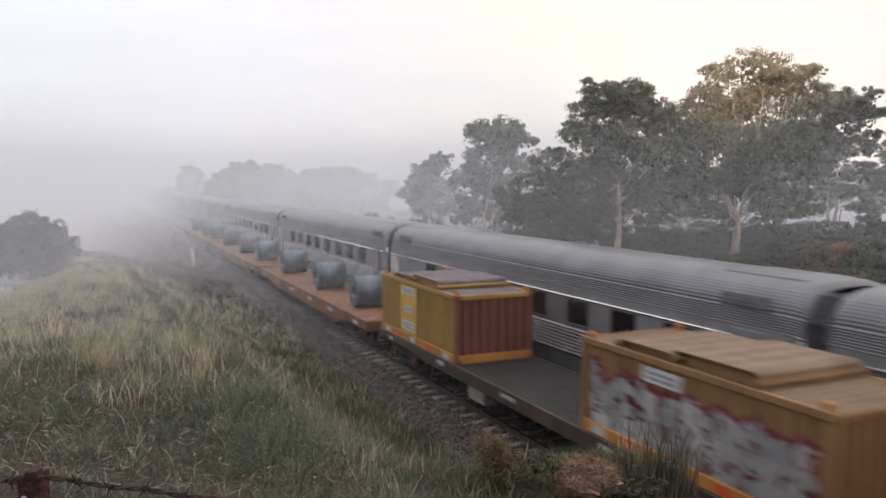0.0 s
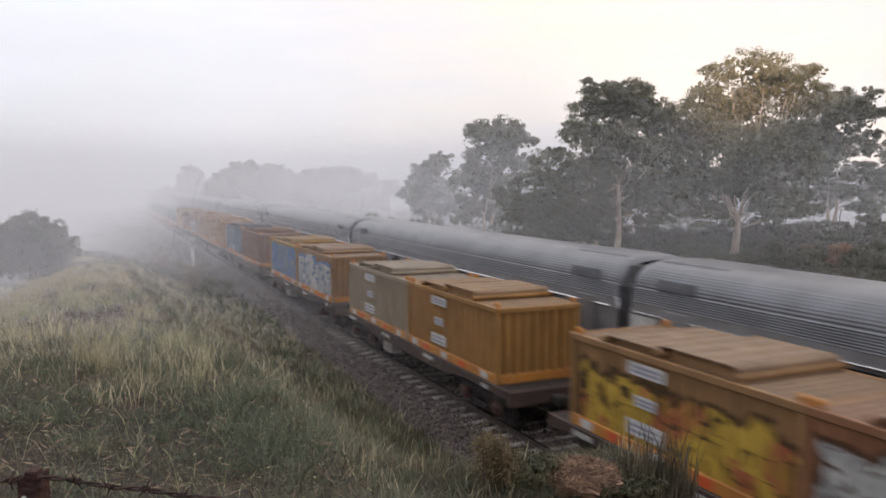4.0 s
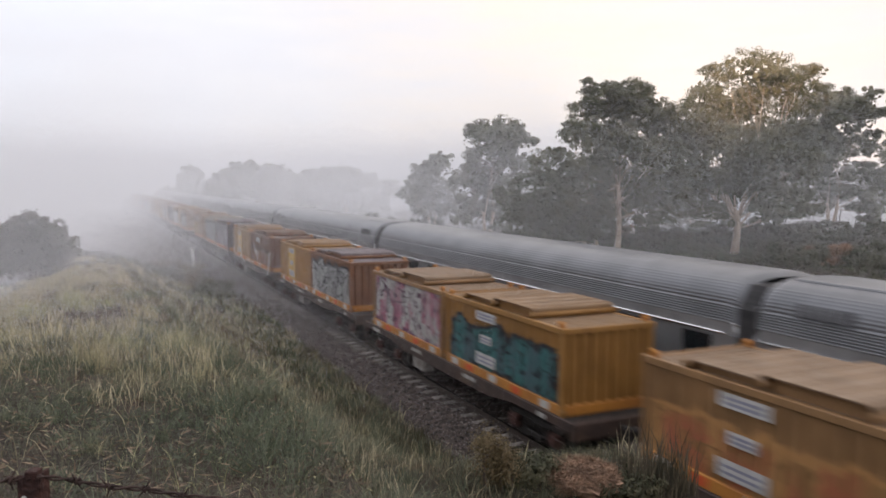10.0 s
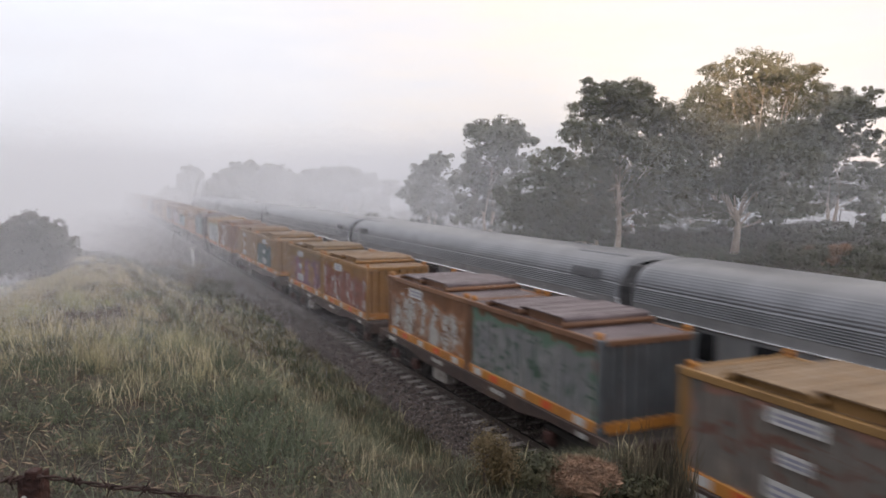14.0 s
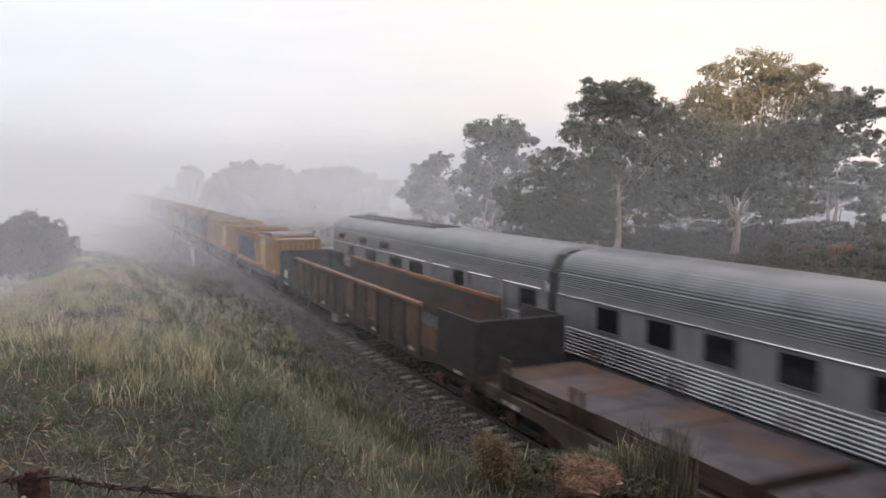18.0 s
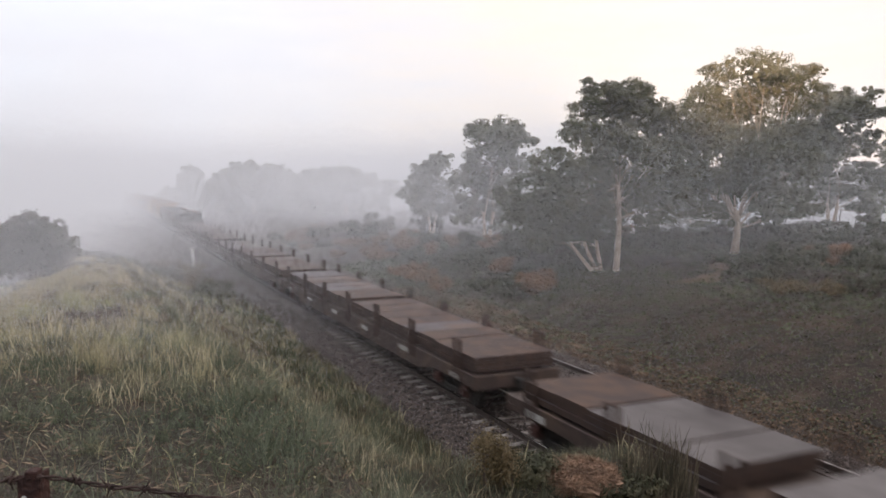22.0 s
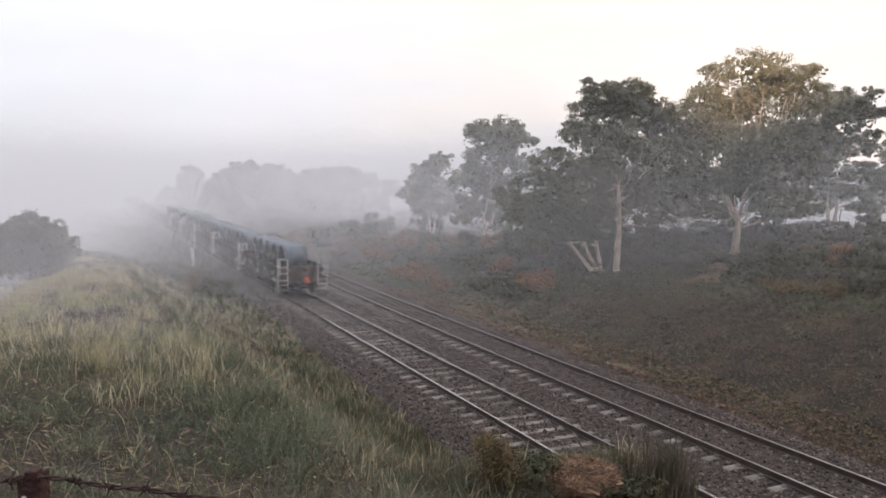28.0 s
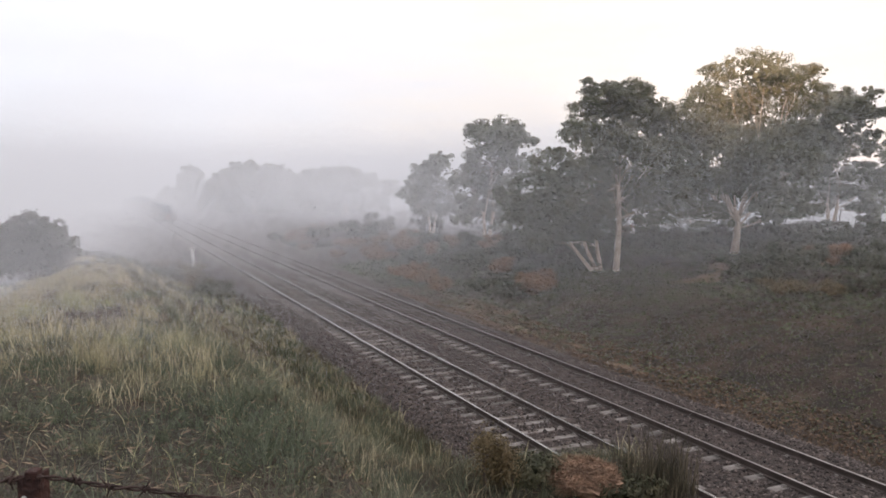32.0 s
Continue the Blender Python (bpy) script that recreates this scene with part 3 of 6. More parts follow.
sown("tussock_grass", 420, 60, -9.6, -3.6, 4.0, 22, 0.08, 0.3, 0.005, 1.3, GRASS_LUSH, "long arching green tussocks on the bank", 1.4)
sown("tussock_grass", 320, 60, -12, -5.2, 3.0, 9, 0.09, 0.2, 0.0045, 1.4, GRASS_LUSH, "long arching green tussocks on the bank", 1.2)
sown("slope_stalks", 700, 8, -8.8, -2.8, 5, 45, 0.16, 0.42, 0.003, 0.6, GRASS_DRY, "thin dry stalks standing on the slope", 1.4, slope, heads=0.3)
sown("dry_grass", 700, 9, -14, -4.5, 2.8, 22, 0.3, 0.24, 0.0022, 1.0, GRASS_DRY, "dry grass stalks among the green", 1.3, None, heads=0.4)
sown("bank_grass", 7600, 12, 6.9, 28, 5, 64, 0.28, 0.13, 0.011, 1.1, GRASS_SHORT, "short dull grass and weeds on the far slope", 1.15)
brow = lambda x, y: np.abs(x - (18.0 - 0.25 * (y - 30)) + 2.2 + 0.9 * np.sin(y * 0.5)) < 2.3
sown("brow_grass", 4200, 14, 9, 27, 8, 50, 0.3, 0.12, 0.011, 1.2, GRASS_PALE, "pale green grass along the brow of the far slope", 1.0, brow)
sown("bank_weeds", 800, 18, 7.2, 26, 7, 50, 0.16, 0.17, 0.011, 1.3, GRASS_WEED, "dark tufts of weed on the far slope", 1.1)
sown("bank_weeds", 500, 16, 7.2, 26, 7, 50, 0.2, 0.12, 0.011, 1.3, GRASS_PALE, "pale tufts of weed on the far slope", 1.1)
sown("bank_stalks", 700, 5, 7.5, 26, 6, 56, 0.12, 0.13, 0.008, 0.9, THATCH, "scattered dead stalks on the far slope", 1.15)
sown("verge_grass", 1200, 9, 5.9, 8.8, 8, 50, 0.22, 0.10, 0.012, 0.8, GRASS_WEED, "low green verge beside the far rails", 1.2)
sown("nose_weeds", 620, 26, -7.6, -2.4, 5.6, 13.5, 0.18, 0.21, 0.004, 1.3, GRASS_WEED, "dark weeds on the nose of the bank", 1.0)

sown("cess_weeds", 1100, 26, -4.9, -2.55, 12.5, 44, 0.17, 0.36, 0.005, 1.0, GRASS_WEED, "rank dark weeds along the foot of the slope", 1.3)
sown("cess_weeds", 130, 36, -4.8, -2.7, 12.5, 36, 0.11, 0.42, 0.005, 1.0, GRASS_LUSH, "green tussocks along the foot of the slope", 1.2)
sown("cess_stalks", 160, 6, -5.0, -2.6, 12.5, 40, 0.15, 0.5, 0.003, 0.6, GRASS_DRY, "thin dry stalks along the foot of the slope", 1.3, None, heads=0.3)


def litter(name, n, x0, x1, y0, y1, size, slim, rise, material, label, power=1.3):
    """Small leaves or stalk ends lying about the ground."""
    x, y = rs.uniform(x0, x1, n), y0 + (y1 - y0) * rs.uniform(0, 1, n) ** power
    keep = np.hypot(x - EYE.x, y) > 2.6
    x, y = x[keep], y[keep]
    n = len(x)
    p = np.stack([x, y, ground_z(x, y) + rs.uniform(0.01, rise, n)], -1)
    a = rs.normal(0, 1, (n, 3)) * np.array([1, 1, 0.5])
    a /= np.linalg.norm(a, axis=1)[:, None]
    b = np.cross(a, rs.normal(0, 1, (n, 3)))
    b /= np.linalg.norm(b, axis=1)[:, None]
    s = (size * rs.uniform(0.5, 1.5, n) * np.maximum(1, np.hypot(x - EYE.x, y) / 14))[:, None]
    return tagged(new(name, quad_mesh(name, np.stack([p - a * s, p + b * s * slim, p + a * s, p - b * s * slim], 1), material)), label, "weeds", kind="stuff")


litter("broad_weeds", 16000, -14, -3, 2.4, 14, 0.014, 0.5, 0.12, GRASS_GREEN, "small broad-leaved weeds between the grass")
litter("thatch", 80000, -20, -2.6, 2.4, 36, 0.04, 0.10, 0.09, THATCH, "dead brown thatch under the grass", 1.6)
litter("clay_soil", 11000, 6.2, 8.9, 9, 46, 0.028, 0.7, 0.02, CLAY, "crumbled orange clay beside the far rails", 1.1)
litter("dead_leaves", 9000, -14, -3, 2.4, 16, 0.022, 0.12, 0.10, GRASS_DRY, "dead stalks and leaves lying in the grass")
litter("slope_weeds", 38000, 7, 28, 6, 60, 0.026, 0.5, 0.14, GRASS_PALE, "small weeds on the far slope")
litter("slope_stones", 5000, 7, 26, 6, 55, 0.024, 0.6, 0.03, STONE, "pale stones lying on the far slope")


# ---- trees and scrub ----
ACROSS = Vector((0.9123, -0.4095, 0.0))


def leaf_cloud(lobes, size, density, seed, droop=0.6):
    """Leaves gathered in small clumps on the outside of the lobes (centre, width radius, height radius), with gaps between."""
    r = np.random.RandomState(seed)
    all_q = []
    for c, a, b in lobes:
        n = max(5, int(density * a * b * 3.4))
        u = r.normal(0, 1, (n, 3))
        u /= np.linalg.norm(u, axis=1)[:, None]
        u[:, 2] = np.where(u[:, 2] < -0.35, -u[:, 2], u[:, 2])
        rad = r.uniform(0.45, 1.05, n)
        clump = np.array(c) + u * rad[:, None] * np.array([a, a, b])
        per = r.randint(50, 100, n)
        k = np.repeat(np.arange(n), per)
        m = len(k)
        cs = r.uniform(0.26, 0.62, n)[k] * min(1.0, 0.45 + 0.3 * a)
        # a domed clump: leaves over its upper skin, some hanging below
        w = r.normal(0, 1, (m, 3)) + np.array([0, 0, 0.35])
        w /= np.linalg.norm(w, axis=1)[:, None]
        p = clump[k] + w * (cs * r.uniform(0.45, 1.08, m))[:, None] * np.array([1, 1, 0.62])
        face = w * 1.2 + u[k] * 0.5 + r.normal(0, 0.35, (m, 3))
        d1 = np.cross(face, r.normal(0, 1, (m, 3)))
        d1 /= np.linalg.norm(d1, axis=1)[:, None] + 1e-9
        d1[:, 2] -= droop * 0.4
        d1 /= np.linalg.norm(d1, axis=1)[:, None] + 1e-9
        d2 = np.cross(face, d1)
        d2 /= np.linalg.norm(d2, axis=1)[:, None] + 1e-9
        s = size * r.uniform(0.6, 1.4, m)[:, None]
        # the shaded twigs and leaves in the middle of the lobe
        f = int(n * 6)
        v = r.normal(0, 1, (f, 3))
        v /= np.linalg.norm(v, axis=1)[:, None]
        q = np.array(c) + v * (r.uniform(0, 0.78, f) ** 0.6)[:, None] * np.array([a, a, b])
        e1 = r.normal(0, 1, (f, 3))
        e1 /= np.linalg.norm(e1, axis=1)[:, None]
        e2 = np.cross(e1, r.normal(0, 1, (f, 3)))
        e2 /= np.linalg.norm(e2, axis=1)[:, None] + 1e-9
        g = min(0.17, 0.12 * min(a, b) + size) * r.uniform(0.6, 1.2, f)[:, None]
        all_q.append(np.stack([q - e1 * g, q + e2 * g * 0.8, q + e1 * g, q - e2 * g * 0.8], 1))
        all_q.append(np.stack([p - d1 * s, p + d2 * s * 0.42, p + d1 * s, p - d2 * s * 0.42], 1))
    return np.concatenate(all_q)


def limb(bm, a, b, r0, r1, rnd, sag=0.12, n=5):
    a, b = Vector(a), Vector(b)
    off = Vector((rnd.uniform(-1, 1), rnd.uniform(-1, 1), rnd.uniform(-0.3, 0.6))) * (b - a).length * sag
    pts = [a.lerp(b, t / n) + off * math.sin(math.pi * t / n) for t in range(n + 1)]
    tube(bm, pts, [r0 + (r1 - r0) * t / n for t in range(n + 1)], 7)
    return pts


def gum_tree(x, y, girth, stems, lobes, label, bark=None, leans=None):
    """A gum tree: pale tapering stems, limbs that reach into each lobe of the crown, hanging leaves. Lobes: across, up, half width, half height."""
    seed = int(abs(x * 13 + y * 7)) + len(lobes)
    rnd = random.Random(seed)
    z = float(ground_z(x, y)) - 0.15
    tree = new("gum_tree")
    tree.location = (x, y, z)
    tagged(tree, label, "tree", group="gum trees beyond the line")
    bm = bmesh.new()
    crown = []
    for a, u, w, h in lobes:
        back_ = rnd.uniform(-0.6, 0.6) * w
        if y > 100:
            w, u = w * rnd.uniform(0.7, 0.95), u * rnd.uniform(0.85, 1.15)
        c = ACROSS * a + Vector((0.41, 0.91, 0)) * back_ + Vector((0, 0, u + 0.15))
        crown.append((c, w * 0.98, h * 1.05))
    for (c, w, h), (c2, w2, h2) in list(zip(crown, crown[1:])):
        crown.append(((c + c2) / 2 - Vector((0, 0, 0.25)), (w + w2) * 0.32, (h + h2) * 0.36))
    for c, w, h in list(crown):
        for _ in range(3):
            a = rnd.uniform(0, 6.283)
            f = rnd.uniform(0.24, 0.4)
            crown.append((c + Vector((math.cos(a) * w * 0.95, math.sin(a) * w * 0.95, h * rnd.uniform(-1.0, 0.8))), w * f, h * f * 1.15))
    # keep the lower trunk clear on the side of the line
    ztop = max(c.z for c, _, _ in crown)
    deep = Vector((0.41, 0.91, 0))
    for i, (c, w, h) in enumerate(crown):
        if abs(c.dot(ACROSS)) - w * 0.6 < 0.35 and c.z < (0.36 if girth > 0.2 else 0.62) * ztop and c.dot(deep) < w + 0.25:
            crown[i] = (c + deep * (w + 0.25 - c.dot(deep)), w, h)
    mean = sum((c for c, _, _ in crown), Vector()) / len(crown)
    low = min(c.z - h for c, _, h in crown)
    for s in range(stems):
        start = ACROSS * ((s - (stems - 1) / 2) * girth * 1.6)
        lean = (mean - start) * (0.35 if stems == 1 else 0.45)
        if stems > 1:
            lean += ACROSS * ((s - (stems - 1) / 2) * 1.1)
        if leans:
            lean = ACROSS * leans[s] * 2
        fork = Vector((start.x + lean.x * 0.5, start.y + lean.y * 0.5, max(low * 1.05, mean.z * (0.5 if stems > 1 or girth > 0.2 else 0.8), 1.9)))
        g = girth * (1.0 if stems == 1 else 0.75)
        tube(bm, [start - Vector((0, 0, 0.2)), start + Vector((0, 0, 0.25))], [g * 1.5, g * 1.08], 9)
        pts = limb(bm, start + Vector((0, 0, 0.2)), fork, g * 1.1, g * 0.72, rnd, 0.05)
        mine = [c for i, (c, _, _) in enumerate(crown[:len(lobes)]) if i % stems == s]
        for c in mine:
            root = pts[rnd.choice((3, 4, 5))]
            mid = limb(bm, root, c + deep * 0.45 - Vector((0, 0, 0.3)), g * 0.24, g * 0.04, rnd, 0.14)
            for _ in range(3):
                tip = c + Vector((rnd.uniform(-1, 1), rnd.uniform(-1, 1), rnd.uniform(-0.4, 0.8))) * 1.1
                limb(bm, mid[rnd.choice((2, 3, 4))], tip, g * 0.13, g * 0.03, rnd, 0.15, 4)
    part("trunk", bm, bark or BARK, tree, "smooth pale bark")
    dist = math.hypot(x - EYE.x, y)
    size = 0.075 if dist < 60 else 0.11 if dist < 90 else 0.42
    dens = 4.4 if dist < 60 else 3.4 if dist < 90 else 2.6
    q = leaf_cloud([(tuple(c), w, h) for c, w, h in crown], size, dens, seed)
    part("crown", quad_mesh("crown", q, LEAF), None, tree, "grey-green hanging leaves")
    return tree


gum_tree(23.7, 34.7, 0.225, 1, [(0.07, 10.1, 2.46, 1.11), (3.01, 9.5, 1.97, 1.11), (-1.57, 8.75, 1.8, 1.31), (1.05, 8.09, 2.62, 1.47), (-2.72, 7.11, 1.31, 1.31), (-0.43, 5.96, 2.29, 1.47), (2.19, 6.13, 1.8, 1.47), (-1.41, 4.16, 1.8, 1.15), (1.21, 4.0, 1.64, 1.15), (-0.26, 3.51, 2.46, 0.92), (-2.56, 5.31, 1.47, 1.31), (3.34, 4.98, 1.31, 1.47), (-3.05, 3.67, 1.18, 1.05), (-1.97, 2.42, 1.24, 0.79), (1.7, 2.42, 1.38, 0.79), (3.41, 2.95, 1.18, 0.92), (0.07, 2.36, 0.98, 0.66)], "tall gum tree with pale trunk and sunlit crown tip")
gum_tree(16.8, 36.6, 0.17, 1, [(2.5, 8.75, 1.25, 0.85), (-0.7, 10.0, 1.2, 0.75), (0.6, 9.8, 1.2, 0.75), (-0.35, 9.6, 1.34, 0.96), (-1.63, 8.64, 1.34, 1.02), (1.25, 8.96, 1.54, 1.02), (2.85, 8.0, 1.47, 1.28), (-2.43, 7.36, 1.44, 1.28), (-0.03, 7.04, 1.92, 1.44), (1.89, 6.4, 1.6, 1.28), (-3.71, 6.08, 1.34, 0.96), (-1.63, 5.28, 1.6, 1.28), (0.93, 4.8, 1.44, 1.02), (3.01, 5.12, 1.22, 1.22), (-0.99, 4.0, 1.76, 0.9), (1.57, 3.84, 1.44, 0.83), (3.33, 6.88, 1.28, 1.28), (-2.91, 4.0, 1.28, 0.96), (-1.79, 2.88, 1.28, 0.7), (2.85, 3.78, 1.09, 0.83), (1.89, 2.72, 0.96, 0.58), (-3.39, 4.8, 1.15, 0.9)], "grey-green gum tree with one slim pale trunk")
gum_tree(16.3, 37.8, 0.17, 3, [(-3.1, 4.47, 1.57, 1.24), (-4.41, 3.17, 1.18, 1.04), (-2.12, 3.0, 1.8, 1.24), (-0.33, 3.49, 1.57, 1.18), (-3.59, 1.93, 1.18, 0.72), (-1.47, 1.86, 1.18, 0.59), (-4.9, 4.15, 0.98, 0.98), (-3.1, 2.68, 1.47, 0.98), (0.16, 2.19, 0.98, 0.65)], "leaning gum tree with three pale stems and a low crown", leans=(-1.35, -0.75, -0.3))
gum_tree(33.9, 41.0, 0.17, 1, [(0.87, 6.64, 2.31, 1.51), (2.66, 8.03, 1.99, 1.43), (0.28, 4.65, 1.59, 1.27), (2.07, 4.65, 1.39, 0.99), (0.87, 8.63, 1.59, 1.19), (-0.72, 3.06, 1.19, 0.87), (1.47, 2.66, 1.43, 1.03), (2.47, 5.85, 1.59, 1.35)], "gum tree with a short pale trunk in thin fog")
gum_tree(36.2, 38.9, 0.17, 2, [(0.59, 8.94, 2.19, 1.25), (1.95, 8.36, 1.48, 1.41), (1.37, 5.9, 1.8, 1.17), (2.93, 3.55, 1.25, 0.86), (0.12, 3.28, 1.02, 0.62), (-0.98, 6.6, 1.41, 1.33), (1.37, 2.69, 1.8, 0.94), (2.73, 1.84, 1.17, 0.62), (-0.59, 4.65, 1.17, 1.09)], "spreading gum tree with forked pale limbs")
gum_tree(38.2, 34.6, 0.2, 1, [(-0.74, 8.48, 1.25, 1.48), (-0.37, 6.09, 1.66, 1.48), (-0.55, 3.5, 1.25, 1.11)], "gum tree at the edge of the stand")
gum_tree(31.6, 52.2, 0.14, 2, [(-0.37, 3.15, 1.95, 1.11), (1.72, 1.76, 1.21, 0.74), (-1.76, 3.38, 1.39, 1.11), (0.56, 4.78, 1.58, 1.3)], "slim gum tree standing back in the fog")
gum_tree(38.7, 55.1, 0.1, 2, [(0.0, 2.01, 1.41, 0.91), (-1.51, 1.01, 1.01, 0.6), (1.26, 1.26, 1.11, 0.6)], "small tree far back in the fog")
gum_tree(17.7, 54.2, 0.2, 2, [(0.79, 8.43, 2.1, 1.09), (-0.52, 7.86, 1.83, 1.05), (2.18, 7.77, 1.4, 0.96), (0.35, 6.11, 2.53, 1.22), (-1.4, 4.8, 1.66, 1.4), (1.22, 4.02, 2.27, 1.66), (-0.31, 2.18, 1.66, 0.96), (1.88, 1.96, 1.57, 1.14), (-1.62, 2.84, 1.31, 1.05), (3.19, 5.68, 1.31, 1.31)], "round-crowned gum tree greyed by fog")
gum_tree(18.6, 67.0, 0.16, 2, [(0.89, 6.53, 1.46, 1.15), (-1.04, 5.48, 1.46, 1.31), (-1.83, 3.76, 1.15, 1.25), (0.52, 3.76, 2.19, 1.67), (1.93, 2.19, 1.36, 0.94), (-0.89, 2.45, 1.46, 0.94)], "small gum tree with white twin stems in fog")
gum_tree(9.7, 169.2, 0.2, 1, [(-0.58, 6.27, 3.48, 2.55), (-1.51, 2.79, 4.41, 3.02), (1.74, 1.05, 3.48, 2.32), (-4.06, 2.21, 2.9, 2.9), (3.14, 3.95, 3.25, 3.02)], "tree almost lost in fog")
gum_tree(16.0, 139.0, 0.25, 1, [(0.0, 7.48, 3.94, 1.77), (-4.13, 5.51, 3.74, 2.16), (4.13, 6.49, 3.94, 1.97), (-0.98, 3.54, 5.71, 2.56), (5.12, 3.34, 3.94, 2.36), (-2.95, 1.18, 4.92, 1.97), (2.95, 0.89, 4.92, 1.77), (-6.39, 3.34, 3.44, 2.95)], "broad tree dim in the fog")
gum_tree(28.4, 125.6, 0.25, 1, [(0.0, 6.34, 3.36, 1.68), (3.54, 4.66, 2.61, 1.86), (-3.92, 5.41, 3.73, 1.86), (-1.12, 3.08, 4.48, 2.05), (4.66, 2.14, 2.61, 1.68), (-4.85, 1.49, 4.2, 1.68), (0.75, 0.93, 4.66, 1.49), (-6.71, 4.01, 2.8, 2.42), (7.27, 3.36, 2.24, 2.05)], "broad tree dim in the fog beside the line")

for k, (f, d) in enumerate(((0.265, 80), (0.30, 92), (0.335, 76), (0.385, 88), (0.43, 78), (0.465, 92), (0.50, 82), (0.55, 74))):
    q = 1.0 + 0.5 * ((k * 0.618) % 1.0)
    gum_tree(EYE.x + 0.4096 * d + 0.9123 * f * d, 0.9123 * d - 0.4096 * f * d, 0.11, 2, [(0.2, 4.6 * q, 1.5, 0.8), (-0.9, 3.7 * q, 1.3, 0.8), (1.2, 3.5 * q, 1.2, 0.7), (0.1, 3.0 * q, 1.1, 0.6)],
             "slim dark-stemmed gum tree in the haze behind the stand", bark=DARK_BARK)


def shrub(x, y, w, h, material, label, leaf=0.10, dens=1.6, name="shrub", stems=3):
    """A low bush: thin stems and a loose crown of small leaves."""
    seed = int(abs(x * 31 + y * 17) * 3) % 9973
    rnd = random.Random(seed)
    z = float(ground_z(x, y)) - 0.08
    thing = tagged(new(name), label, "shrub", group="scrub along the cutting")
    thing.location = (x, y, z)
    lobes = []
    for s in range(stems):
        bm = bmesh.new()
        a = s * 6.283 / stems + rnd.uniform(-0.5, 0.5)
        tip = Vector((math.cos(a) * w * 0.5 * rnd.uniform(0.4, 1), math.sin(a) * w * 0.5 * rnd.uniform(0.4, 1), h * rnd.uniform(0.45, 0.8)))
        limb(bm, (math.cos(a) * 0.08, math.sin(a) * 0.08, 0), tip, 0.03 * h, 0.008 * h, rnd, 0.1, 4)
        part("stem", bm, DARK_BARK, thing)
        lobes.append((tuple(tip), w * rnd.uniform(0.26, 0.42), h * rnd.uniform(0.24, 0.36)))
    lobes.append(((0, 0, h * 0.3), w * 0.45, h * 0.3))
    part("foliage", quad_mesh("foliage", leaf_cloud(lobes, leaf, dens * 1.3, seed, 0.1), material), None, thing)
    return thing


# the round bush by the fence on the near side
bush = tagged(new("bush"), "dense round grey-green bush by the paddock fence", "bush")
bush.location = (-12.3, 36.0, float(ground_z(-12.3, 36.0)) + 0.1)
bm = bmesh.new()
rnd = random.Random(8)
BUSH_LOBES = [(-0.15, 2.2, 0.8, 0.55), (-0.9, 1.85, 0.85, 0.65), (0.55, 1.75, 0.75, 0.65), (-0.2, 1.15, 1.45, 0.8), (1.0, 1.2, 0.6, 0.7), (-1.5, 1.4, 0.75, 0.85), (0.2, 0.6, 1.1, 0.6), (-1.2, 0.6, 0.9, 0.6)]
for a, u, w, h in BUSH_LOBES:
    limb(bm, ACROSS * (a * 0.25), ACROSS * a + Vector((0, 0, u)), 0.07, 0.02, rnd)
part("stem", bm, DARK_BARK, bush)
part("foliage", quad_mesh("foliage", leaf_cloud([(tuple(ACROSS * a + Vector((0, 0, u))), w, h) for a, u, w, h in BUSH_LOBES], 0.06, 13.0, 21, 0.0), SCRUB), None, bush)

# dark scrub on the step below the trees, rusty bracken nearer the line
rnd = random.Random(31)
for k in range(58):
    y = rnd.uniform(16, 52)
    edge = 18.0 - 0.25 * (y - 30)
    x = edge + rnd.uniform(1.0, 14.0)
    shrub(x, y, rnd.uniform(1.4, 3.0), rnd.uniform(0.7, 1.5), SCRUB if rnd.random() < 0.8 else SCRUB_BROWN,
          "dark low scrub on the bank below the gum trees", 0.065, 1.8)
for k in range(26):
    x, y = rnd.uniform(26, 60), rnd.uniform(34, 80)
    shrub(x, y, rnd.uniform(2.0, 3.5), rnd.uniform(0.5, 1.0), SCRUB, "dark scrub behind the gum trees", 0.1, 1.2)
for k in range(64):
    y = rnd.uniform(36, 90)
    x = rnd.uniform(8.5, 17)
    shrub(x, y, rnd.uniform(1.0, 2.2), rnd.uniform(0.5, 1.1), SCRUB_BROWN if rnd.random() < 0.6 else SCRUB, "rusty bracken beside the far track", 0.075, 1.6)
for x, y, w, h in ((13.6, 74, 3.2, 2.0), (16.5, 76, 3.6, 2.2), (11.5, 80, 2.6, 1.6), (19.5, 70, 3.0, 1.8)):
    shrub(x, y, w, h, SCRUB, "dark round shrub fading into the fog", 0.2, 0.7)
for k in range(7):
    y = rnd.uniform(34, 62)
    shrub(-4.4 + rnd.uniform(-1.6, 1.0), y, rnd.uniform(1.0, 2.0), rnd.uniform(0.4, 0.7), SCRUB_OLIVE, "dull weeds on the slope above the track", 0.04, 3.0)
for x, y, w, h in ((-6.14, 8.1, 0.3, 0.85), (-5.94, 8.06, 0.26, 0.7)):
    shrub(x, y, w, h, SCRUB_OLIVE, "small brown-green bush near the ballast", 0.02, 5.0)
for x, y in [(-5.47, 8.25), (-4.54, 7.93), (-4.19, 7.88)]:
    shrub(x, y, 0.4, 0.24, SCRUB, "dark weeds on the nose of the bank", 0.03, 7.0)
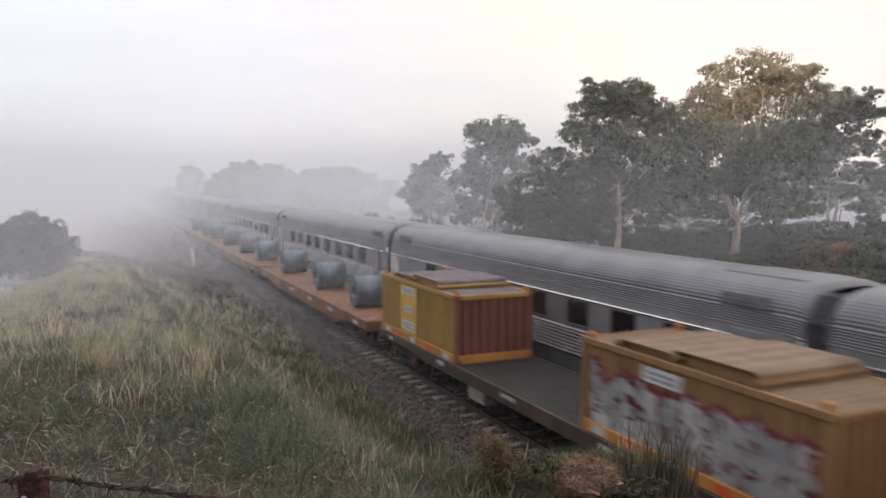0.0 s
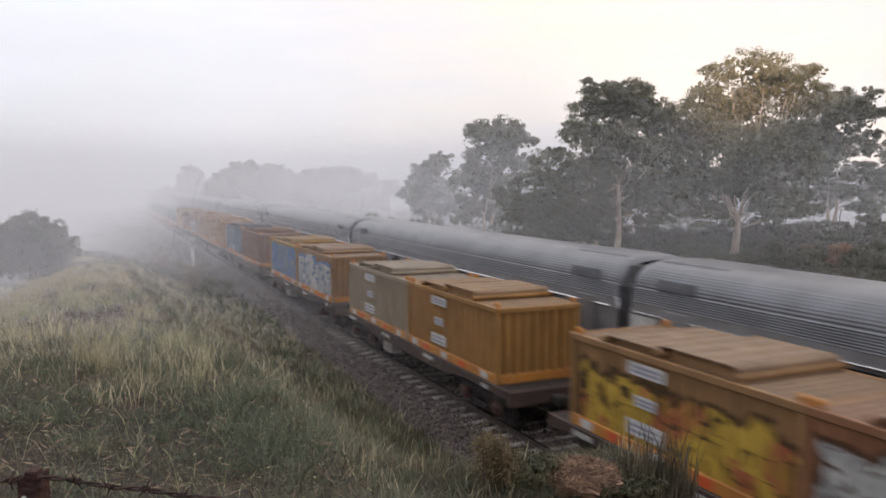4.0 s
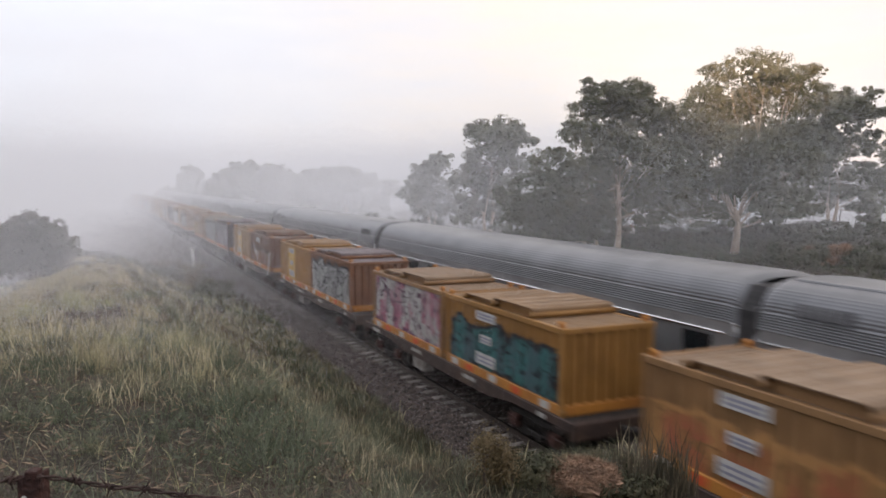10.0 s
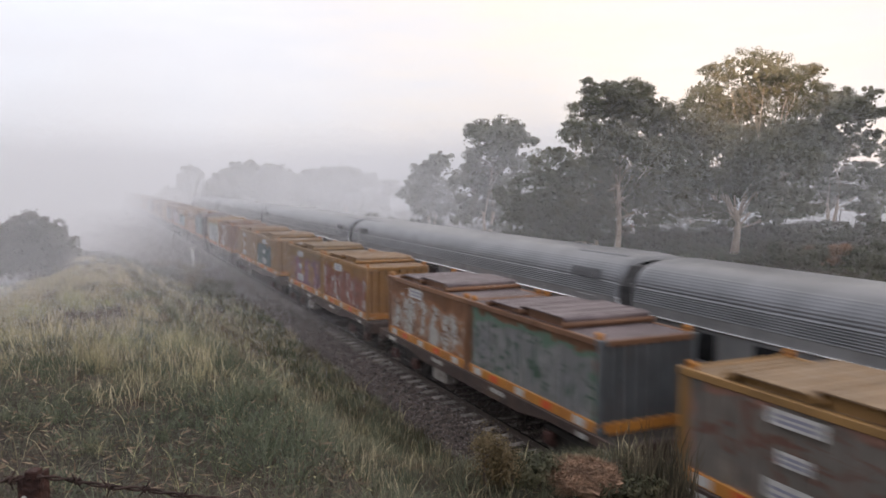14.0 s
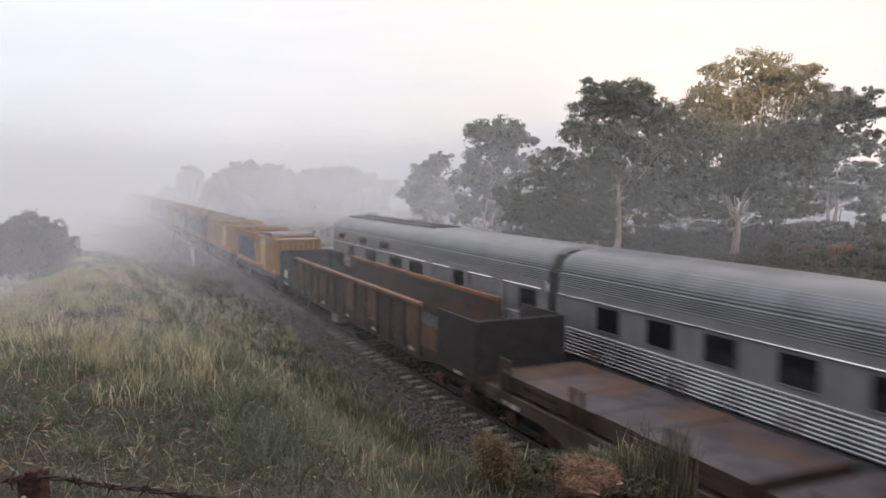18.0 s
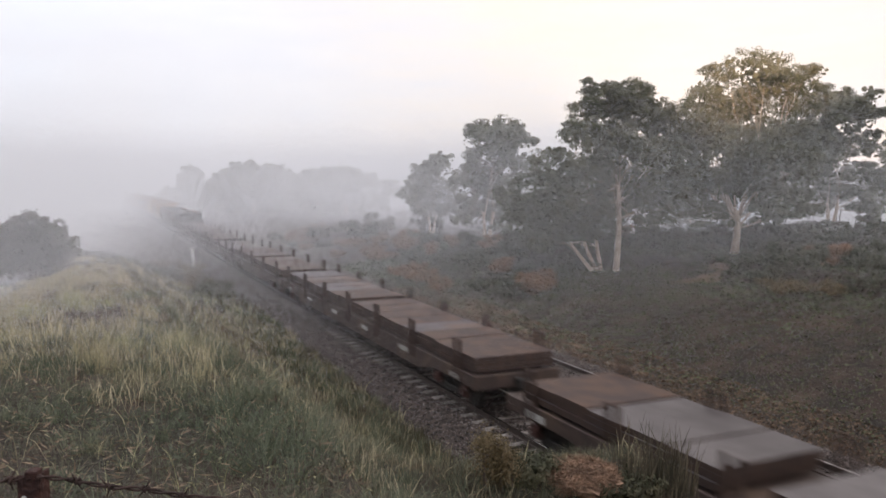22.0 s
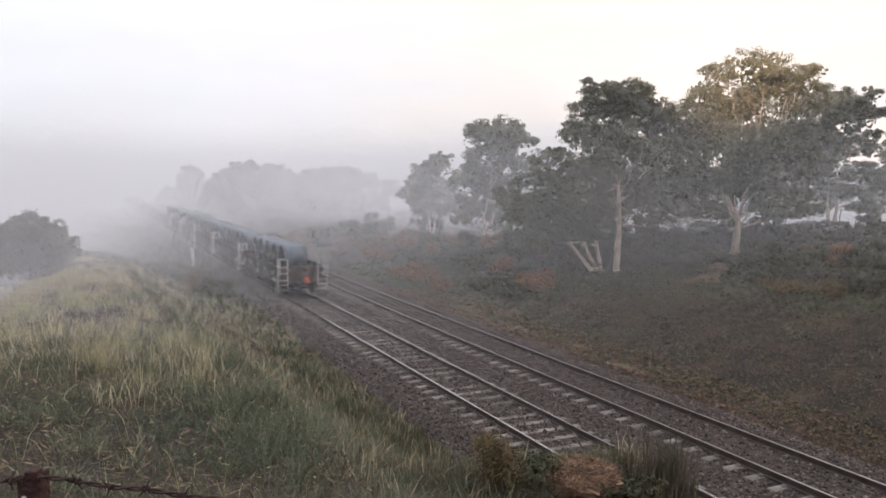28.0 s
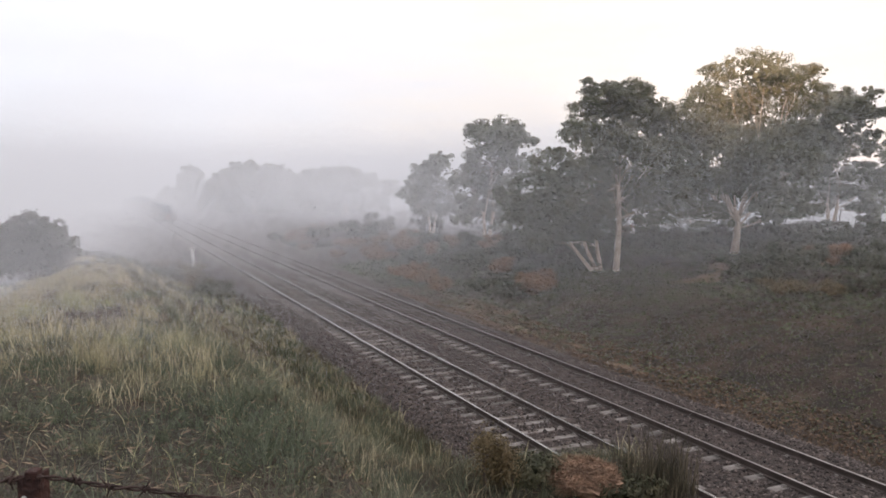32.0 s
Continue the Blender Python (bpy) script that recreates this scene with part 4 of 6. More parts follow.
for x, y, w, h, m in ((18.2, 25.8, 2.0, 0.8, SCRUB_OLIVE), (19.8, 24.8, 1.8, 0.75, SCRUB_OLIVE), (21.0, 24.2, 2.2, 1.0, SCRUB), (22.6, 23.0, 2.0, 0.9, SCRUB), (20.4, 20.6, 1.8, 0.7, SCRUB)):
    shrub(x, y, w, h, m, "low yellow-green shrub on the brow of the far slope" if m is SCRUB_OLIVE else "dark green shrub on the brow of the far slope", 0.045, 3.0)
for k in range(13):
    # a dark row of scrub behind the large trees
    y, x = 46.6 - 1.35 * k + rnd.uniform(-0.8, 0.8), 13.4 + 1.75 * k + rnd.uniform(-0.6, 0.6)
    shrub(x, y, rnd.uniform(2.6, 3.6), rnd.uniform(1.1, 2.0), SCRUB, "dark scrub standing behind the gum trees", 0.11, 1.6)
shrub(-4.4, 44.0, 2.8, 1.3, SCRUB, "dark bush on the slope above the track", 0.055, 3.5)
shrub(-4.9, 40.0, 2.0, 0.9, SCRUB, "dark bush on the slope above the track", 0.055, 3.5)
for k in range(14):
    shrub(rnd.uniform(-30, -13), rnd.uniform(45, 110), rnd.uniform(2, 4), rnd.uniform(1.2, 2.4), SCRUB, "bush in the foggy paddock", 0.22, 0.5)

# bare clay patches beside the far rails
for x, y, w, l in ((7.55, 36.6, 0.6, 2.1), (8.6, 34.6, 0.5, 0.9), (7.35, 31.0, 0.35, 1.3), (7.6, 26.6, 0.22, 0.7), (7.2, 23.0, 0.26, 1.0), (18.2, 31.4, 1.5, 0.7), (20.6, 32.2, 1.0, 0.5)):
    bm = bmesh.new()
    n = 22
    mid = bm.verts.new((x, y, float(ground_z(x, y)) + 0.05))
    ring = []
    for k in range(n):
        a = k * 2 * math.pi / n
        rr = 1 + 0.25 * math.sin(3 * a + x) + 0.15 * math.sin(7 * a + y)
        px, py = x + w * rr * math.cos(a), y + l * rr * math.sin(a)
        ring.append(bm.verts.new((px, py, float(ground_z(px, py)) + 0.012)))
    for k in range(n):
        bm.faces.new((mid, ring[k], ring[(k + 1) % n]))
    tagged(new("clay_patch", mesh_of(bm, "clay_patch", CLAY)), "bare orange clay beside the track", "clay", kind="structure")

# the mound of dry cuttings at the edge of the bank, and the rushes beside it
MOUND = (-4.84, 8.13)
mz = float(ground_z(*MOUND))
heap = bmesh.new()
bmesh.ops.create_icosphere(heap, subdivisions=4, radius=1.0)
for v in heap.verts:
    nz = noise.noise(v.co * 2.2) * 0.4 + noise.noise(v.co * 6) * 0.2 + noise.noise(v.co * 14) * 0.08
    v.co = Vector((v.co.x * 0.47, v.co.y * 0.45, v.co.z * 0.16)) * (1 + nz)
heap_ob = tagged(new("straw_mound", mesh_of(heap, "straw_mound", STRAW)), "heap of dry straw and clay on the bank's edge", "heap")
heap_ob.location = (MOUND[0], MOUND[1], mz - 0.07)
n = 7000
a, r = rs.uniform(0, 6.283, n), np.sqrt(rs.uniform(0, 1, n))
hx, hy = MOUND[0] + 0.52 * r * np.cos(a), MOUND[1] + 0.48 * r * np.sin(a)
hz = mz - 0.06 + 0.16 * np.sqrt(np.clip(1 - r * r, 0, 1)) + rs.uniform(-0.02, 0.05, n)
d1 = rs.normal(0, 1, (n, 3)) * np.array([1, 1, 0.35])
d1 /= np.linalg.norm(d1, axis=1)[:, None]
d2 = np.cross(d1, rs.normal(0, 1, (n, 3)))
d2 /= np.linalg.norm(d2, axis=1)[:, None]
pp = np.stack([hx, hy, hz], -1)
ln, wd = rs.uniform(0.03, 0.10, n)[:, None], 0.009
tagged(new("loose_straw", quad_mesh("loose_straw", np.stack([pp - d1 * ln, pp + d2 * wd, pp + d1 * ln, pp - d2 * wd], 1), STRAW)),
       "loose dry stalks on the heap", "straw", kind="stuff")
for cx, cy, ht in [(-5.25, 7.62, 0.2), (-5.05, 7.5, 0.26), (-4.85, 7.55, 0.17), (-4.62, 7.48, 0.24), (-4.45, 7.6, 0.2), (-5.4, 7.85, 0.22)]:
    n = 60
    x, y = cx + rs.normal(0, 0.09, n), cy + rs.normal(0, 0.07, n)
    blades("weed_tuft", x, y, rs.uniform(0.5, 1.0, n) * ht, np.full(n, 0.006), rs.uniform(0.3, 1.2, n), GRASS_WEED, "dark weeds growing before the straw heap")
for cx, cy in [(-4.24, 7.91), (-4.0, 7.9), (-3.71, 7.92), (-3.39, 7.97), (-3.82, 7.96), (-3.5, 7.97), (-3.13, 8.1)]:
    n = 42
    x, y = cx + rs.normal(0, 0.07, n), cy + rs.normal(0, 0.09, n)
    blades("rush_tuft", x, y, rs.uniform(0.4, 0.95, n), np.full(n, 0.015), rs.uniform(0.05, 0.4, n), GRASS_RUSH, "clump of dark rushes with dry tips")

# kilometre post
kp = tagged(new("kilometre_post"), "short leaning white-painted post with a round head", "post")
kp.location = (-2.95, 64.0, float(ground_z(-2.95, 64.0)) - 0.05)
bm = bmesh.new()
tube(bm, [(0, 0, 0), (-0.06, 0, 0.75), (-0.12, 0, 1.35)], 0.085, 8)
part("shaft", bm, POST_WHITE, kp)
bm = bmesh.new()
disc_solid(bm, -0.14, 0.14, 0, 0, 0.16, 14)
bmesh.ops.rotate(bm, verts=bm.verts, matrix=Matrix.Rotation(math.pi / 2, 3, "Z"))
part("plate", bm, POST_WHITE, kp, at=pose(-0.12, 0, 1.42))

# barbed-wire fence by the camera
post_ = tagged(new("fence_post"), "rusty steel fence post with a bolt hole", "post")
post_.location = (-10.500, 1.653, 4.324)
bm = bmesh.new()
box(bm, -0.020, 0.020, -0.006, 0.0, 0, 1.31, bevel=0.002)
box(bm, 0.014, 0.020, 0.0, 0.04, 0, 1.31, bevel=0.002)
box(bm, -0.005, 0.018, -0.008, 0.02, 1.30, 1.318, bevel=0.002)
bmesh.ops.rotate(bm, verts=bm.verts, matrix=Matrix.Rotation(radians(-25), 3, "Z"))
part("picket", bm, IRON, post_)
bm = bmesh.new()
disc_solid(bm, -0.002, 0.002, 0, 0, 0.006, 10)
bmesh.ops.rotate(bm, verts=bm.verts, matrix=Matrix.Rotation(radians(65), 3, "Z"))
part("bolt", bm, WHITE, post_, at=pose(-0.009, -0.012, 1.268))
w0, w1 = Vector((-11.35, 2.04, 5.688)), Vector((-9.75, 1.307, 5.556))
fence = tagged(new("barbed_wire"), "rusty twisted barbed wire tied to the steel post", "barbed wire")
BENDS = [w0, Vector((-10.5495, 1.6733, 5.6206)), Vector((-10.4903, 1.6462, 5.6325)), Vector((-10.43, 1.6185, 5.6259)), Vector((-10.361, 1.5869, 5.612)),
         Vector((-10.2986, 1.5583, 5.608)), Vector((-10.2335, 1.5285, 5.5952)), w1]
def along(t):
    """A point of the slightly kinked wire, t from 0 to 1 by its length in x."""
    x = w0.x + (w1.x - w0.x) * t
    for a, b in zip(BENDS, BENDS[1:]):
        if x <= b.x + 1e-6:
            return a.lerp(b, (x - a.x) / (b.x - a.x))
    return w1.copy()
for ph in (0, math.pi):
    bm = bmesh.new()
    side = (w1 - w0).normalized().cross(Vector((0, 0, 1)))
    tube(bm, [along(i / 160) + side * 0.003 * math.cos(i * 0.9 + ph) + Vector((0, 0, 0.003 * math.sin(i * 0.9 + ph))) for i in range(161)], 0.0024, 5)
    part("strand", bm, WIRE, fence)
for k, x in enumerate((-11.2, -11.08, -10.95, -10.82, -10.68, -10.532, -10.418, -10.361, -10.299, -10.234, -10.11, -9.98, -9.86)):
    t = (x - w0.x) / (w1.x - w0.x)
    p = along(t)
    bm = bmesh.new()
    r = random.Random(k)
    dirn = (w1 - w0).normalized()
    tube(bm, [p - dirn * 0.006 + side * 0.006 * math.cos(j * 1.2) + Vector((0, 0, 0.006 * math.sin(j * 1.2))) + dirn * j * 0.0016 for j in range(11)], 0.0025, 5)
    for s in (-1, 1):
        q = Vector((r.uniform(-0.6, 0.6), r.uniform(-0.5, 0.5), s * r.uniform(0.5, 1))).normalized()
        tube(bm, [p, p + q * 0.026], [0.0026, 0.0008], 5)
    part("barb", bm, WIRE, fence)

# paddock fence in the distance
for k in range(9):
    x, y = -15.2 - 0.25 * k, 33 + 4.0 * k
    bm = bmesh.new()
    tube(bm, [(0, 0, -0.2), (0.02, 0, 1.15)], [0.06, 0.05], 7)
    pp_ = tagged(new("paddock_post", mesh_of(bm, "paddock_post", DARK_BARK)), "weathered wooden fence post in the foggy paddock", "post", group="paddock fence")
    pp_.location = (x, y, float(ground_z(x, y)))

# fallen log and stones on the step
for x, y, l, rz in ((20.5, 32.5, 2.4, 25), (27.0, 21.5, 3.2, 40), (19.0, 34.5, 1.6, 10)):
    bm = bmesh.new()
    tube(bm, [(-l / 2, 0, 0.1), (0, 0.1, 0.16), (l / 2, 0, 0.3)], [0.11, 0.1, 0.06], 7)
    lg = tagged(new("fallen_log", mesh_of(bm, "fallen_log", DARK_BARK)), "fallen grey branch on the bank", "log")
    lg.matrix_basis = pose(x, y, float(ground_z(x, y)) + 0.08, 0, 0, rz)

# ---- fog: haze imitated by opaque white strands in veils across the view, thicker with distance and over the low left ground ----
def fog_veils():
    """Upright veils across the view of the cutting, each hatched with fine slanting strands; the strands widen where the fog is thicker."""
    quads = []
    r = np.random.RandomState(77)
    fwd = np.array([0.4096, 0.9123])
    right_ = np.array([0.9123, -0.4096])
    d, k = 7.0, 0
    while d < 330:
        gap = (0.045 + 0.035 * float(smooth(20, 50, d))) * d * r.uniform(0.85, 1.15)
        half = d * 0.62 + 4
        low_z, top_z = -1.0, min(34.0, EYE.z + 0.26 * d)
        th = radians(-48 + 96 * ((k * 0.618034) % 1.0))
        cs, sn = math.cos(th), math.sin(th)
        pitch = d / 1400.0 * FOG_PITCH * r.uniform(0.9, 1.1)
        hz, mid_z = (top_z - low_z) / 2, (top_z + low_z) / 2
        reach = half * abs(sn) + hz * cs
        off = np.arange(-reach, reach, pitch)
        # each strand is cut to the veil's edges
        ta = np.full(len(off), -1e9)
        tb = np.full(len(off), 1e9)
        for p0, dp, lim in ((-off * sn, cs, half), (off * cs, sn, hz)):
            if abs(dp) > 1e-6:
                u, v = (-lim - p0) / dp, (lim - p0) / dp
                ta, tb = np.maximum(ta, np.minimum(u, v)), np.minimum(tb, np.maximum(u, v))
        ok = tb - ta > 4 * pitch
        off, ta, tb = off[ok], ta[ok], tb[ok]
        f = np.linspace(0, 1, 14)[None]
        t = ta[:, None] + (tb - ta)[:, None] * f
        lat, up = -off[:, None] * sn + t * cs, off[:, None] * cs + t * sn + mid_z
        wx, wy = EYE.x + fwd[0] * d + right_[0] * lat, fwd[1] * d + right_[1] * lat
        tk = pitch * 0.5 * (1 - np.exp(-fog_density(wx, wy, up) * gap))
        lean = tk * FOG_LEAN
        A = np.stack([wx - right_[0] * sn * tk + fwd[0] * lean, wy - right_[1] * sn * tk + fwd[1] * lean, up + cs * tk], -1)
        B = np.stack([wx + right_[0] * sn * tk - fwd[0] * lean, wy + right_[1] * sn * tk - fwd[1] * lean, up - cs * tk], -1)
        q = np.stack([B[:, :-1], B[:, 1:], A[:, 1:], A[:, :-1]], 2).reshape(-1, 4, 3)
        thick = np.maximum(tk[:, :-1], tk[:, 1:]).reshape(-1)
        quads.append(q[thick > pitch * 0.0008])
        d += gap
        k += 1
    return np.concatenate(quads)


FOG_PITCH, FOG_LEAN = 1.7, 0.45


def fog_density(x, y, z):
    """Extinction per metre, drawn as strand width: a bank that thickens along the line, shallow mist over the paddock,
    haze behind the trees.
    """
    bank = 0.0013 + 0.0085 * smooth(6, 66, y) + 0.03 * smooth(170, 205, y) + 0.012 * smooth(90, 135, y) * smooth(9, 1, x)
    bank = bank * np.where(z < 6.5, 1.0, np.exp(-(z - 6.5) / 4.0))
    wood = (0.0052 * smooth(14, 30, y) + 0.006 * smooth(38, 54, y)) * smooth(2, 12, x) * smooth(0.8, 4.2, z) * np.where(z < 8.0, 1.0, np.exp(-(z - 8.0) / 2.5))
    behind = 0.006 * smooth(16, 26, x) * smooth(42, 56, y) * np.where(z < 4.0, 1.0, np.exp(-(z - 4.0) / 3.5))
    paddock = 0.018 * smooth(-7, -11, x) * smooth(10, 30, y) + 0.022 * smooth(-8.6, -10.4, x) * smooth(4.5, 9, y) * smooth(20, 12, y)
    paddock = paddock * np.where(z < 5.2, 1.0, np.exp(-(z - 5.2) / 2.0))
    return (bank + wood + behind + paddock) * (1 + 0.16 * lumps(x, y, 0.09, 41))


tagged(new("fog", quad_mesh("fog", fog_veils(), FOG_STRAND)), "veils of fine white strands standing in for morning fog over the cutting", "fog", kind="stuff")


# ---- freight train ----
def ladder(bm, x, y, z0, z1, w=0.36):
    """A step ladder of thin white rods in the plane of the wagon's side."""
    for o in (-w / 2, w / 2):
        tube(bm, [(x, y + o, z0), (x, y + o, z1)], 0.016, 5)
    k = z0 + 0.06
    while k < z1:
        tube(bm, [(x, y - w / 2, k), (x, y + w / 2, k)], 0.014, 5)
        k += 0.27


def loop(bm, x, y, z0, z1, w=0.5):
    tube(bm, [(x, y - w / 2, z0), (x, y - w / 2, z1 - 0.08), (x, y - w / 2 + 0.08, z1), (x, y + w / 2 - 0.08, z1), (x, y + w / 2, z1 - 0.08), (x, y + w / 2, z0)], 0.03, 6)


WHEELSET = bmesh.new()
for s in (-1, 1):
    disc_solid(WHEELSET, s * 0.7525 - 0.065, s * 0.7525 + 0.065, 0, 0, 0.43, 22)
    disc_solid(WHEELSET, s * 0.69 - 0.012, s * 0.69 + 0.012, 0, 0, 0.455, 22)
tube(WHEELSET, [(-1.0, 0, 0), (1.0, 0, 0)], 0.075, 8)
WHEELSET = mesh_of(WHEELSET, "wheelset", DARK_STEEL)
FRAME = bmesh.new()
for s in (-1, 1):
    x = s * 1.0
    box(FRAME, x - 0.07, x + 0.07, -1.15, 1.15, 0.62, 0.76, bevel=0.02)
    box(FRAME, x - 0.08, x + 0.08, -0.35, 0.35, 0.26, 0.40, bevel=0.02)
    for k in (-1, 1):
        box(FRAME, x - 0.06, x + 0.06, k * 0.40 - 0.06, k * 0.40 + 0.06, 0.36, 0.66, bevel=0.01)
        for j in range(3):
            tube(FRAME, [(x, -0.2 + j * 0.2, 0.38), (x, -0.2 + j * 0.2, 0.64)], 0.06, 7)
box(FRAME, -1.0, 1.0, -0.2, 0.2, 0.5, 0.72, bevel=0.03)
FRAME = mesh_of(FRAME, "bogie_frame", DARK_STEEL)
AXLEBOX = bmesh.new()
box(AXLEBOX, -0.09, 0.09, -0.16, 0.16, -0.14, 0.17, bevel=0.03)
disc_solid(AXLEBOX, -0.13, -0.06, 0, 0, 0.10, 12)
AXLEBOX = mesh_of(AXLEBOX, "axle_box", surface("axle_box_red", (0.09, 0.035, 0.028), (0.055, 0.028, 0.024), 5, 0.7, 0, 0.3, 30))


def bogie(thing, y):
    b = part("bogie", FRAME, None, thing, at=pose(0, y, 0))
    for k in (-0.9, 0.9):
        part("wheelset", WHEELSET, None, b, at=pose(0, k, 0.455))
        for s in (-1, 1):
            part("axle_box", AXLEBOX, None, b, at=pose(s * 1.07, k, 0.455, 0, 0, 0 if s < 0 else 180))
    return b


def coupler(thing, y, way):
    bm = bmesh.new()
    box(bm, -0.09, 0.09, min(y, y + way * 0.45), max(y, y + way * 0.45), 0.80, 0.98, bevel=0.02)
    box(bm, -0.17, 0.17, min(y + way * 0.3, y + way * 0.52), max(y + way * 0.3, y + way * 0.52), 0.76, 1.02, bevel=0.04)
    part("coupler", bm, DARK_STEEL, thing)


def bars(thing, x, y, z, w, h, n, material, label, name="lettering"):
    """Unreadable lettering: a row of short bars."""
    bm = bmesh.new()
    step = w / n
    for k in range(n):
        box(bm, x - 0.004, x + 0.004, y - w / 2 + k * step, y - w / 2 + k * step + step * 0.68, z, z + h)
    part(name, bm, material, thing, label)


def freight_wagon(length, deck_z, paint, label, style):
    """A bogie flat wagon, its leading end at +length/2."""
    w = tagged(new("flat_wagon"), label, "wagon", group="freight wagons")
    L = length / 2 - 0.28
    end_drop, fish = (0.17, 0.2) if style == "container" else (0.30, 0.42)
    for s in (-1, 1):
        bm = bmesh.new()
        x = s * 1.30
        prof = [(-L, deck_z - end_drop), (-L + 2.6, deck_z - end_drop), (-L + 3.8, deck_z - fish - 0.12), (L - 3.8, deck_z - fish - 0.12), (L - 2.6, deck_z - end_drop), (L, deck_z - end_drop)]
        tops = [bm.verts.new((x, y, deck_z - 0.02)) for y, _ in prof]
        lows = [bm.verts.new((x, y, z)) for y, z in prof]
        tin = [bm.verts.new((x - s * 0.1, y, deck_z - 0.02)) for y, _ in prof]
        lin = [bm.verts.new((x - s * 0.1, y, z)) for y, z in prof]
        for k in range(len(prof) - 1):
            bm.faces.new((tops[k], lows[k], lows[k + 1], tops[k + 1]))
            bm.faces.new((tin[k], tin[k + 1], lin[k + 1], lin[k]))
            bm.faces.new((lows[k], lin[k], lin[k + 1], lows[k + 1]))
        part("side_sill", bm, paint, w)
        bm = bmesh.new()
        box(bm, x - 0.03 * s - 0.04, x - 0.03 * s + 0.04, -L, L, deck_z - 0.025, deck_z + 0.03, bevel=0.01)
        part("edge_rail", bm, paint, w)
        rnd = random.Random(int(length * 10) + s)
        for k in range(max(2, int(length / 3.2))):
            yy = -L + 1.2 + k * (2 * L - 2.4) / max(1, int(length / 3.2) - 1)
            bars(w, x + s * 0.006, yy, deck_z - (0.16 if style == "container" else 0.27), rnd.uniform(0.35, 0.9), rnd.uniform(0.09, 0.12) if style == "container" else rnd.uniform(0.10, 0.18), rnd.randint(3, 6), WHITE, "worn white stencilled lettering")
    part("deck", boxes((-1.25, 1.25, -L, L, deck_z - 0.10, deck_z), bevel=0.01), DARK_STEEL if style in ("container", "coil") else paint, w)
    part("centre_sill", boxes((-0.25, 0.25, -L, L, deck_z - 0.52, deck_z - 0.1)), DARK_STEEL, w)
    for k in (-1, 1):
        part("headstock", boxes((-1.3, 1.3, k * L - 0.07, k * L + 0.07, deck_z - 0.36, deck_z + 0.02), bevel=0.015), paint, w)
        bogie(w, k * (L - 1.85))
        coupler(w, k * L, k)
        for s in (-1, 1):
            bm = bmesh.new()
            ladder(bm, s * 1.36, k * (L - 0.35), 0.35, deck_z)
            part("step", bm, HAND_WHITE if style == "coil" else WAGON_BROWN, w, "thin step irons")
    part("brake_cylinder", boxes((-0.95, -0.45, -0.9, 0.5, 0.55, 0.86), (0.4, 0.9, -0.4, 0.6, 0.5, 0.8), bevel=0.05), DARK_STEEL, w)
    part("equipment_box", boxes((-1.22, -0.85, 1.4, 2.3, 0.42, 0.85), bevel=0.02), surface("chalky_box", (0.30, 0.28, 0.26), (0.2, 0.18, 0.16), 4, 0.8, 0, 0.2, 30) if style == "container" else DARK_STEEL, w, "pale equipment box under the frame")
    if style == "coil":
        for k in range(5):
            y = L + 0.28 - 2.2 - 2.06 * k
            for o in (-0.78, 0.78):
                part("cradle", boxes((-1.1, 1.1, y + o - 0.22, y + o + 0.22, deck_z, deck_z + 0.33), bevel=0.03), DARK_STEEL, w)
            for s in (-1, 1):
                if k == 0:
                    part("side_board", boxes((s * 1.30 - 0.018, s * 1.30 + 0.018, -L + 0.6, L - 0.6, deck_z, deck_z + 0.52), bevel=0.006), DARK_STEEL if paint == WAGON_BROWN else paint, w)
                for o in (-0.14, 0.12):
                    part("marker_plate", boxes((s * 1.325 - 0.006, s * 1.325 + 0.006, y + o - 0.05, y + o + 0.05, deck_z + 0.06, deck_z + 0.28)), WHITE, w, "pale marker plate")
        for k in (-1, 1):
            for s in (-1, 1):
                bm = bmesh.new()
                loop(bm, s * 1.2, k * (L - 0.3), deck_z, deck_z + 0.95)
                tube(bm, [(s * 1.2, k * (L - 0.55), deck_z + 0.5), (s * 1.2, k * (L - 0.05), deck_z + 0.5)], 0.022, 5)
                part("hand_rail", bm, HAND_WHITE, w, "white tubular hand rail")
                bm = bmesh.new()
                for xx in (0.82, 1.34):
                    tube(bm, [(s * xx, k * (L + 0.1), 0.35), (s * xx, k * (L + 0.1), deck_z + 0.95)], 0.026, 6)
                for zz in (0.42, 0.68, 0.94, 1.3, 1.62, deck_z + 0.94):
                    tube(bm, [(s * 0.8, k * (L + 0.1), zz), (s * 1.36, k * (L + 0.1), zz)], 0.022, 5)
                part("end_ladder", bm, HAND_WHITE, w, "white end ladder")
            part("bulkhead", boxes((-1.15, 1.15, k * (L - 0.14) - 0.04, k * (L - 0.14) + 0.04, deck_z, deck_z + 0.55), bevel=0.01), WAGON_BROWN, w)
    if style == "plate":
        for k in range(int(length / 2.9)):
            y = -L + 1.0 + k * (2 * L - 2.0) / (int(length / 2.9) - 1)
            for s in (-1, 1):
                for o in (-0.17, 0.17):
                    part("stake", boxes((s * 1.3 - 0.04, s * 1.3 + 0.04, y + o - 0.05, y + o + 0.05, deck_z - 0.3, deck_z + 0.86), bevel=0.01), PLATE_EDGE, w)
    return w


# containers
RIB = 0.075


